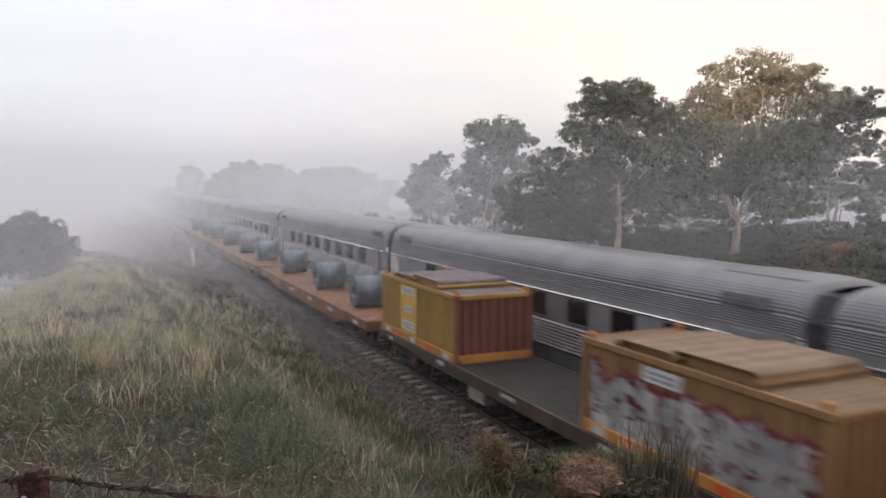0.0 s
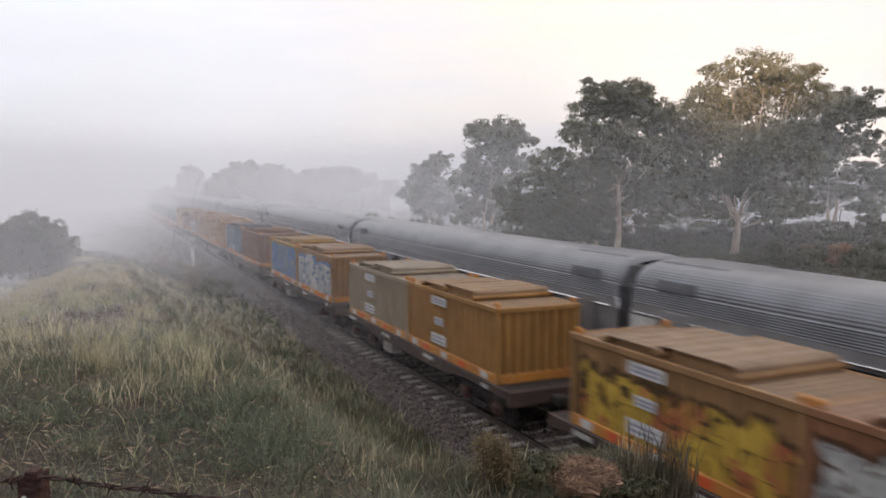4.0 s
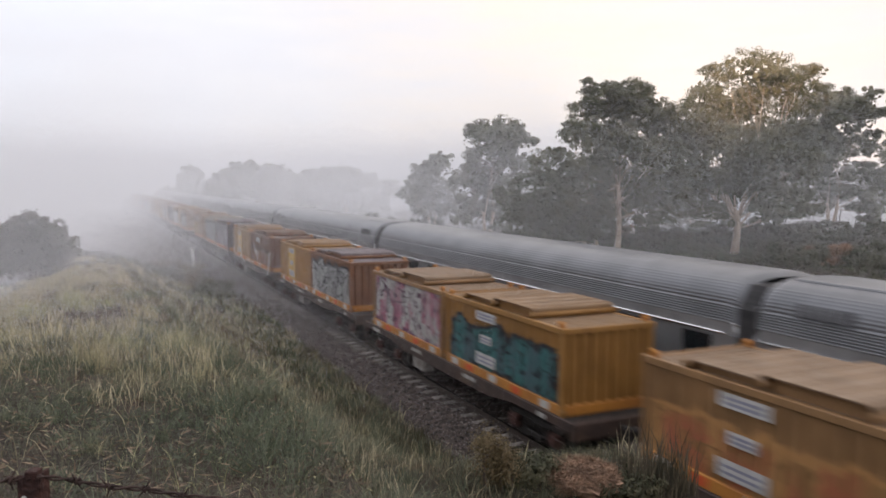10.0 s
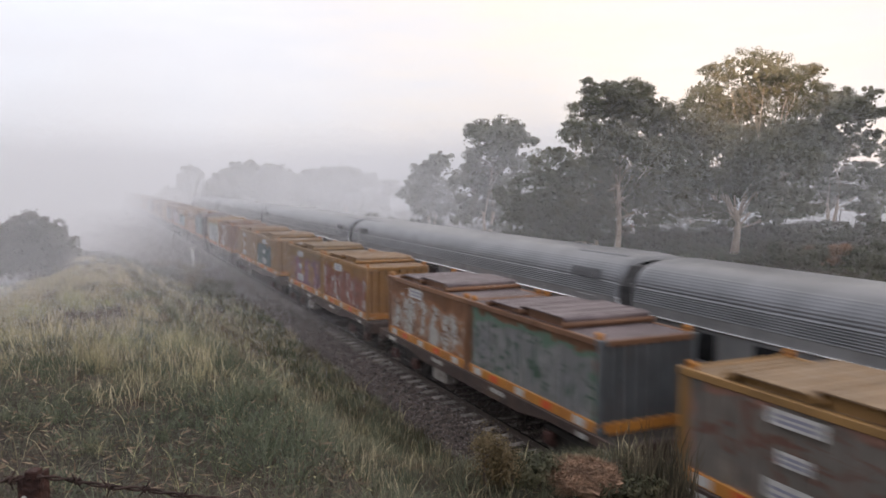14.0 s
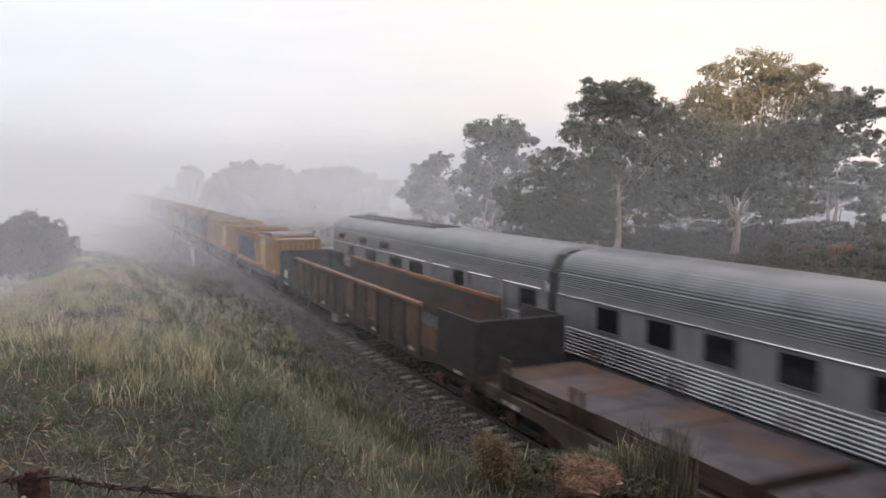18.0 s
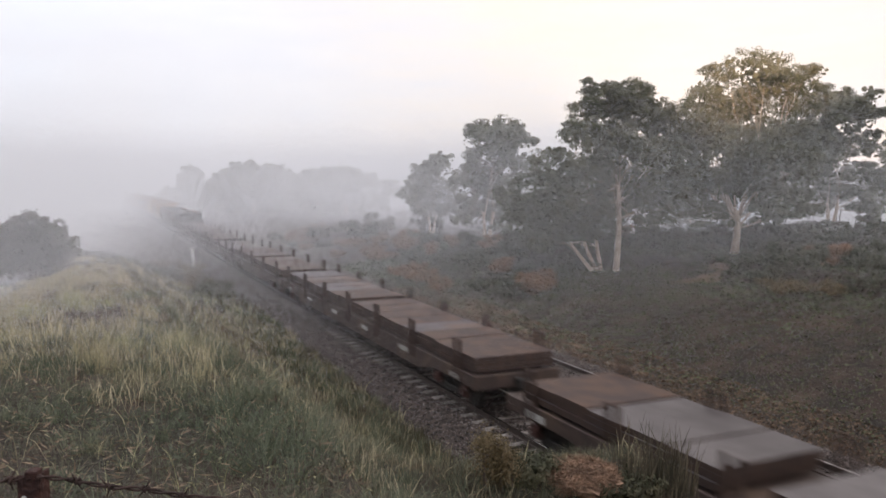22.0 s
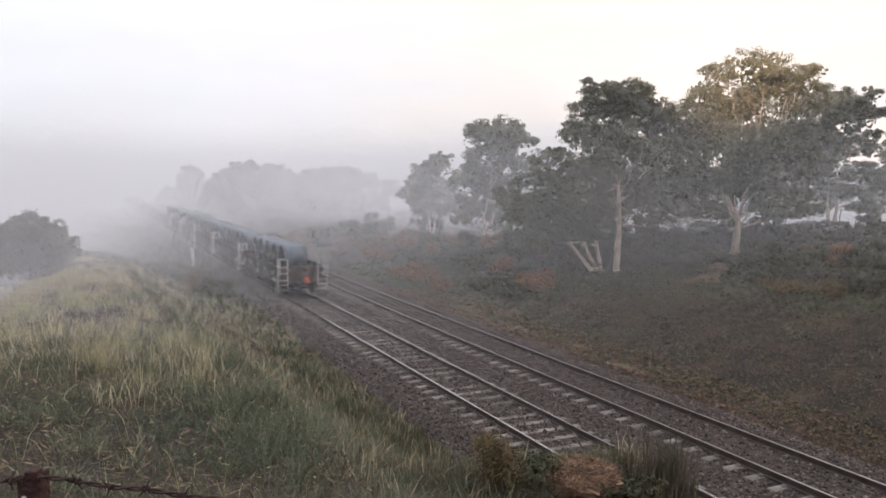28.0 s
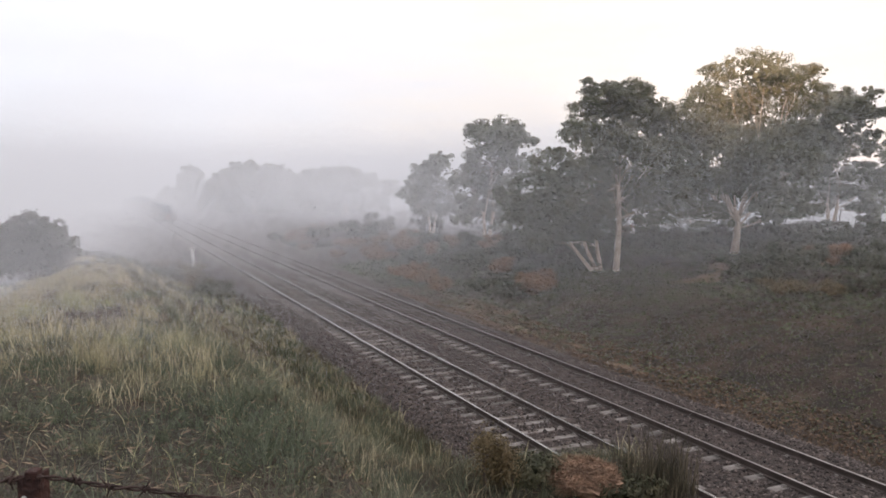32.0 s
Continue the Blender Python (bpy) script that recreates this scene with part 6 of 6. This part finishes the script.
PLATE_Z = 1.08
for front, back_ in ((-302.0, -319.8), (-320.2, -337.2), (-337.4, -354.0), (-354.2, -376.6), (-377.2, -395.3)):
    ln = round(front - back_, 1)
    freight.append((freight_wagon(ln, PLATE_Z, WAGON_BROWN, "brown flat wagon with side stakes carrying steel plate", "plate"), (front + back_) / 2, 0, 0))
for k, (a, b, m, h, lab) in enumerate((
        (-302.6, -311.0, PLATE_A, 0.60, "wet violet-grey steel plates stacked on the wagon"), (-311.1, -319.4, PLATE_A, 0.58, "wet violet-grey steel plates stacked on the wagon"),
        (-320.7, -328.6, PLATE_B, 0.56, "rust-brown steel plates stacked on the wagon"), (-329.0, -336.6, PLATE_A, 0.36, "low stack of violet-grey steel plates"),
        (-338.0, -345.6, PLATE_B, 0.62, "brown steel plates stacked on the wagon"), (-345.8, -353.6, PLATE_B, 0.60, "rust-brown steel plates stacked on the wagon"),
        (-354.8, -365.0, PLATE_A, 0.66, "wet violet-grey steel plates stacked on the wagon"), (-365.3, -376.4, PLATE_B, 0.62, "rust-streaked steel plates stacked on the wagon"),
        (-378.0, -384.4, PLATE_C, 0.64, "pale grey steel plates stacked on the wagon"), (-385.2, -394.4, PLATE_C, 0.66, "pale grey steel plates stacked on the wagon"))):
    freight.append((plate_stack(a - b, h * 0.8, m, lab, k), (a + b) / 2, 0, PLATE_Z))


# coil wagons
def steel_coil(r, w, label, face=None):
    c = tagged(new("steel_coil"), label, "steel coil", group="steel coils on the freight train")
    bm = bmesh.new()
    disc_solid(bm, -w / 2, w / 2, 0, 0, r, 40, 0.26)
    part("wrap", bm, COIL, c)
    # a black plug added in the bore in place of the shade inside it
    bm = bmesh.new()
    disc_solid(bm, -w / 2 + 0.05, w / 2 - 0.05, 0, 0, 0.258, 20)
    part("bore_shade_plug", bm, RUBBER, c, "black plug standing in for the bore's shade")
    for s in (-1, 1):
        bm = bmesh.new()
        disc_solid(bm, s * (w / 2 + 0.006) - 0.004, s * (w / 2 + 0.006) + 0.004, 0, 0, r * 0.97, 36, 0.27)
        part("edge_face", bm, face or COIL_FACE, c, "wound steel edge")
        for ya, za in ((-0.34, -0.18), (0.02, -0.22)):
            part("tag", boxes((s * (w / 2 + 0.016) - 0.004, s * (w / 2 + 0.016) + 0.004, ya, ya + 0.2, za, za + 0.08)), WHITE, c, "white paper tag")
    for o in (-w * 0.3, w * 0.3):
        bm = bmesh.new()
        disc_solid(bm, o - 0.02, o + 0.02, 0, 0, r + 0.004, 40, r - 0.01)
        part("strap", bm, STEEL_FLAT, c, "steel strap")
    return c


coil_wagon = freight_wagon(12.0, 1.10, WAGON_BROWN, "brown coil wagon with white hand rails and marker plates", "coil")
coil_wagon_rusty = freight_wagon(12.0, 1.10, WAGON_FADED, "rust-brown coil wagon with white hand rails", "coil")
coil = steel_coil(0.77, 1.3, "blue-grey wrapped steel coil lying across the wagon")
lean_coil = steel_coil(0.66, 1.3, "smaller blue-grey wrapped steel coil across the wagon")
first_coil = True
for k in range(6):
    front = -395.7 - 12.03 * k
    w = coil_wagon if k == 0 else coil_wagon_rusty if k == 2 else copy_thing(coil_wagon, Matrix())
    freight.append((w, front - 6.0, 0, 0))
    for j in range(5):
        if k < 3:
            c = coil if first_coil else copy_thing(coil, Matrix())
            first_coil = False
            freight.append((c, front - 2.2 - 2.06 * j, 0.0, 2.1))
        else:
            c = lean_coil if k == 3 and j == 0 else copy_thing(lean_coil, Matrix())
            freight.append((c, front - 2.2 - 1.86 * j, 0.0, 2.02))
# the end of the train
lamp = tagged(new("tail_marker"), "red end-of-train marker on the last coupler", "marker")
part("body", boxes((-0.12, 0.12, -0.08, 0.08, -0.16, 0.16), bevel=0.02), RED, lamp)
bm = bmesh.new()
tube(bm, [(0, -0.02, 0.16), (0, -0.02, 0.34)], 0.02, 6)
part("mast", bm, DARK_STEEL, lamp)
freight.append((lamp, -468.55, 0.0, 1.03))

# three rusty wagons with single coils ahead of the containers
low_wagon = freight_wagon(20.0, 1.10, WAGON_RUST, "long rust-orange flat wagon with a few coils", "low")
small = steel_coil(0.62, 1.3, "small blue-grey steel coil lying across the rusty wagon", COIL)
for k, front in enumerate((46.6, 67.0, 87.4)):
    freight.append((low_wagon if k == 0 else copy_thing(low_wagon, Matrix()), front - 10, 0, 0))
    for j, o in enumerate((16.3, 10.5, 3.4)):
        freight.append((small if k + j == 0 else copy_thing(small, Matrix()), front - o, 0.0, 1.74))


# ---- passenger train ----
CAR = 23.43
PW = 1.48


def car_profile():
    """Half section of a fluted stainless-steel car, from the side sill to the crown of the roof: (across, up)."""
    p = [(PW - 0.05, 0.62), (PW - 0.02, 1.22)]
    for k in range(8):
        z = 1.25 + k * 0.1
        p += [(PW, z)] + [(PW + 0.045 * math.sin(a), z + 0.048 - 0.044 * math.cos(a)) for a in (0.5, 1.0, 1.57, 2.14, 2.64)] + [(PW, z + 0.096)]
    p += [(PW, 2.07), (PW, 2.90), (PW + 0.025, 2.905), (PW + 0.025, 2.945), (PW, 2.95), (PW, 3.14)]
    for k in range(7):
        z = 3.16 + k * 0.055
        s = 0.012 * k
        p += [(PW - s, z), (PW - s + 0.016, z + 0.014), (PW - s + 0.016, z + 0.034), (PW - s - 0.004, z + 0.05)]
    for k in range(31):
        a = k / 30 * math.pi / 2
        x, z = 1.38 * math.cos(a) ** 0.75 if k < 30 else 0.0, 3.56 + 0.68 * math.sin(a) ** 0.9
        rib = 0.008 if k % 2 and k < 15 else 0.0
        p.append((x + rib * math.cos(a), z + rib * math.sin(a)))
    return p


FOLD = bmesh.new()
hoop = [((-1.41, 1.1), (-1.23, 1.1)), ((-1.41, 3.5), (-1.23, 3.4)), ((-1.1, 4.02), (-1.0, 3.66)), ((1.1, 4.02), (1.0, 3.66)), ((1.41, 3.5), (1.23, 3.4)), ((1.41, 1.1), (1.23, 1.1))]
rings = [[FOLD.verts.new((p[0], y, p[1])) for p, y in ((o, -0.02), (o, 0.02), (i, 0.02), (i, -0.02))] for o, i in hoop]
for a, b in zip(rings, rings[1:]):
    for n in range(4):
        FOLD.faces.new((a[n], a[(n + 1) % 4], b[(n + 1) % 4], b[n]))
FOLD.faces.new(rings[0][::-1])
FOLD.faces.new(rings[-1])
FOLD = mesh_of(FOLD, "gangway_fold", RUBBER)


def passenger_car(label, windows, slots, last=False, humps=0, panels=(), curtains=(), band=False):
    """One car, its leading end at -y. Windows: (from, to, low, high) measured from the trailing end at +y."""
    c = tagged(new("passenger_car"), label, "railway car", group="cars of the passenger train")
    half = CAR / 2 - 0.24
    prof = car_profile()
    full = [(-x, z) for x, z in prof] + [(x, z) for x, z in prof[::-1][1:]]
    lo = len(prof)
    cut = [i for i, (x, z) in enumerate(full) if z >= 3.55]
    def shell(name, ids, material, lab="", flat=False):
        bm = bmesh.new()
        rows = []
        for y, sh in ((-half, 0.93), (-half + 0.12, 0.985), (-half + 0.3, 1.0), (half - 0.3, 1.0), (half - 0.12, 0.985), (half, 0.93)):
            rows.append([bm.verts.new((full[i][0] * (sh if full[i][1] > 3.0 else 1 - (1 - sh) * 0.4), y, 1.0 + (full[i][1] - 1.0) * (1 - (1 - sh) * 0.5))) for i in ids])
        for a, b in zip(rows, rows[1:]):
            for k in range(len(ids) - 1):
                f = bm.faces.new((a[k], b[k], b[k + 1], a[k + 1]))
                f.smooth = full[ids[k]][1] > 4.1
        me = mesh_of(bm, name, material)
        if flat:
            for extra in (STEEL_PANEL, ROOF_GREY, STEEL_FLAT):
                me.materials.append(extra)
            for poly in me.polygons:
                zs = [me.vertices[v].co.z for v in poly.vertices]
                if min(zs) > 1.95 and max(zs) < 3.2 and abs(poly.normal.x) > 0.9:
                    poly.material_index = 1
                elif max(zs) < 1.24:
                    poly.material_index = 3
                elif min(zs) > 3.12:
                    # upper flutes wear roof grey, painting in the dark bank they would reflect
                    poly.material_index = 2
        return part(name, me, None, c, lab)
    left = [i for i in range(lo) if full[i][1] <= 3.57]
    rightside = [i for i in range(lo - 1, len(full)) if full[i][1] <= 3.57]
    roof_ids = list(range(left[-1], rightside[0] + 1))
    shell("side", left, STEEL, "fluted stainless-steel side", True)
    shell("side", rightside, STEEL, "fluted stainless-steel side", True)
    shell("roof", roof_ids, ROOF_GREY, "silver-grey rounded roof")
    for k in (-1, 1):
        part("end_wall", boxes((-PW + 0.1, PW - 0.1, k * half - 0.03, k * half + 0.03, 1.0, 3.6), (-1.05, 1.05, k * half - 0.028, k * half + 0.028, 3.6, 4.0), bevel=0.01), STEEL_FLAT, c)
        if not (last and k > 0):
            for j in range(4):
                part("gangway_fold", FOLD, None, c, "black rubber gangway bellows", at=pose(0, k * (half + 0.04 + 0.055 * j), 0))
        bogie_ = part("bogie", FRAME, None, c, at=pose(0, k * (half - 3.0), 0))
        for e in (-0.9, 0.9):
            part("wheelset", WHEELSET, None, bogie_, at=pose(0, e, 0.455))
    part("skirt", boxes((-1.2, 1.2, -half + 4.8, half - 4.8, 0.45, 1.02), bevel=0.04), DARK_STEEL, c, "dark underfloor equipment")
    part("underframe", boxes((-1.35, 1.35, -half, half, 0.92, 1.04)), DARK_STEEL, c)
    for a, b, z0, z1 in windows:
        for s in (-1, 1):
            y0, y1 = half + 0.24 - b, half + 0.24 - a
            x = s * (PW + (0.06 if any(p0 < (a + b) / 2 < p1 for p0, p1 in panels) else 0.016))
            win = part("window", boxes((x - 0.012, x + 0.012, y0, y1, z0, z1), bevel=0.004), GLASS, c, "dark window glass")
            part("frame", boxes((x - 0.02, x + 0.02, y0 - 0.05, y1 + 0.05, z1, z1 + 0.05), (x - 0.02, x + 0.02, y0 - 0.05, y1 + 0.05, z0 - 0.05, z0), (x - 0.02, x + 0.02, y0 - 0.05, y0, z0, z1), (x - 0.02, x + 0.02, y1, y1 + 0.05, z0, z1), bevel=0.006), STEEL_FLAT, win)
    for a, b in panels:
        for s in (-1, 1):
            x = s * (PW + 0.045)
            part("door", boxes((x - 0.012, x + 0.012, half + 0.24 - b, half + 0.24 - a, 1.15, 3.12), bevel=0.008), STEEL_PANEL, c, "flat steel door")
    for a, b in curtains:
        for s in (-1, 1):
            x = s * (PW + 0.014)
            part("curtained_window", boxes((x - 0.012, x + 0.012, half + 0.24 - b, half + 0.24 - a, 2.16, 2.86), bevel=0.004), WHITE, c, "window with a pale drawn blind")
    for s in (-1, 1):
        bm = bmesh.new()
        tube(bm, [(s * (PW + 0.03), -half + 0.3, 2.93), (s * (PW + 0.03), half - 0.3, 2.93)], 0.03, 8)
        part("waist_strip", bm, CHROME, c, "bright waist strip")
    if band:
        for s in (-1, 1):
            x = s * (PW + 0.006)
            part("window_band", boxes((x - 0.006, x + 0.006, -half + 1.6, half - 1.6, 2.085, 2.89), bevel=0.003), GLASS, c, "unbroken band of black tinted glass")
    for a, b in slots:
        for s in (-1, 1):
            bm = bmesh.new()
            y0, y1 = half + 0.24 - b, half + 0.24 - a
            for k in range(6):
                y = y0 + (y1 - y0) * (k + 0.2) / 6
                g0 = (s * 1.40, 3.56)
                g1 = (s * 1.31, 3.80)
                v = [bm.verts.new((g0[0], y, g0[1])), bm.verts.new((g0[0], y + (y1 - y0) / 9, g0[1])), bm.verts.new((g1[0], y + (y1 - y0) / 9, g1[1])), bm.verts.new((g1[0], y, g1[1]))]
                bm.faces.new(v)
            r = bmesh.ops.extrude_face_region(bm, geom=bm.faces[:])
            bmesh.ops.translate(bm, verts=[v for v in r["geom"] if isinstance(v, bmesh.types.BMVert)], vec=(s * 0.04, 0, 0.02))
            part("louvre", bm, LOUVRE, c, "dark roof louvre")
        y0, y1 = half + 0.24 - b - 0.3, half + 0.24 - a + 0.6
        part("roof_hatch", boxes((-0.75, 0.75, y0, y1, 4.10, 4.215), bevel=0.03), ROOF_GREY, c, "flat roof hatch")
    for k in range(humps):
        y = half - 4.2 - 1.35 * k
        bm = bmesh.new()
        bmesh.ops.create_uvsphere(bm, u_segments=16, v_segments=8, radius=0.42)
        bmesh.ops.scale(bm, verts=bm.verts, vec=(1, 1, 0.3))
        part("roof_vent", bm, STEEL_FLAT, c, "low domed roof vent", at=pose(-0.1, y, 4.24))
    if last:
        for s in (-0.55, 0.55):
            part("roof_rack", boxes((s - 0.05, s + 0.05, half - 12.5, half - 0.4, 4.17, 4.30), bevel=0.012), STEEL_FLAT, c, "long roof duct")
        part("roof_walk", boxes((-0.3, 0.3, half - 12.5, half - 0.5, 4.22, 4.28), bevel=0.012), DARK_STEEL, c)
        for s in (-1, 1):
            part("end_louvre", boxes(*[(s * (PW + 0.01) - 0.008, s * (PW + 0.01) + 0.008, half - 0.9, half - 0.45, 2.2 + k * 0.09, 2.25 + k * 0.09) for k in range(6)]), STEEL_FLAT, c)
    return c


long_w = [(a, a + 0.95, 2.2, 2.82) for a in (2.4, 4.5, 6.5, 8.6, 10.7, 12.8, 14.9, 17.0, 19.1)] + [(21.6, 22.5, 2.2, 2.82)]
wide_w = [(a, a + 1.0, 2.18, 2.84) for a in (4.55, 6.45, 8.6, 10.65, 12.8, 15.0, 17.1, 19.2)]
end_w = [(3.3, 4.4, 2.25, 2.82), (6.2, 7.6, 2.25, 2.82), (9.6, 11.1, 2.25, 2.82), (12.1, 13.45, 2.25, 2.82), (1.7, 2.7, 3.06, 3.36), (5.0, 6.2, 3.06, 3.36), (8.3, 9.5, 3.06, 3.36),
         (16.6, 17.5, 2.0, 2.9), (21.6, 22.6, 2.2, 2.84)]
plain_car = passenger_car("silver fluted sleeping car with dark windows", long_w, [])
vent_car = passenger_car("silver fluted sleeping car with roof louvres at its ends", wide_w, [(1.2, 2.6), (20.9, 22.3)], panels=((1.6, 2.5), (21.4, 22.3)), curtains=((0.4, 1.35),))
band_car = passenger_car("silver fluted dining car with a black window band", long_w, [(1.2, 2.6), (20.9, 22.3)], band=True)
hump_car = passenger_car("silver fluted car with low domed roof vents", long_w, [(1.2, 2.6)], humps=4)
rear_car = passenger_car("last silver crew car with a long roof duct", end_w, [], last=True, panels=((13.95, 14.65), (16.2, 17.9), (19.7, 20.6)))
passenger = []
W0 = 10.72
order = "pvvvvdvhpvpvvpvl"      # from the front car to the last
made_first = set()
for k in range(-1, 14):
    w = W0 + CAR * k + CAR / 2
    kind = order[k + 1]
    src = {"p": plain_car, "v": vent_car, "h": hump_car, "d": band_car}.get(kind, rear_car) if k < 13 else rear_car
    if src.name in made_first:
        src = copy_thing(src, Matrix())
    else:
        made_first.add(src.name)
    passenger.append((src, w))


# ---- what moves ----
def along_track(t):
    return 16.9 * t + 0.045 * t * t


def against_track(t):
    return 16.01 * t + 0.02175 * t * t


def motions():
    times = (0.0, 4.0, 8.0, 12.0, 16.0, 20.0, 24.0, 28.0, 32.0)
    for thing, u, x, z in freight:
        shift = 0.22 if u > -110 else 0.48 if u > -301 else 1.0 if u > -376.8 else 0.25 if u > -395.6 else 0.6
        walk(thing, [(t, pose(x, u + shift + along_track(t), z)) for t in times])
    for car, w in passenger:
        walk(car, [(t, pose(TRACK_GAP, w - against_track(t), 0)) for t in times])


motions()
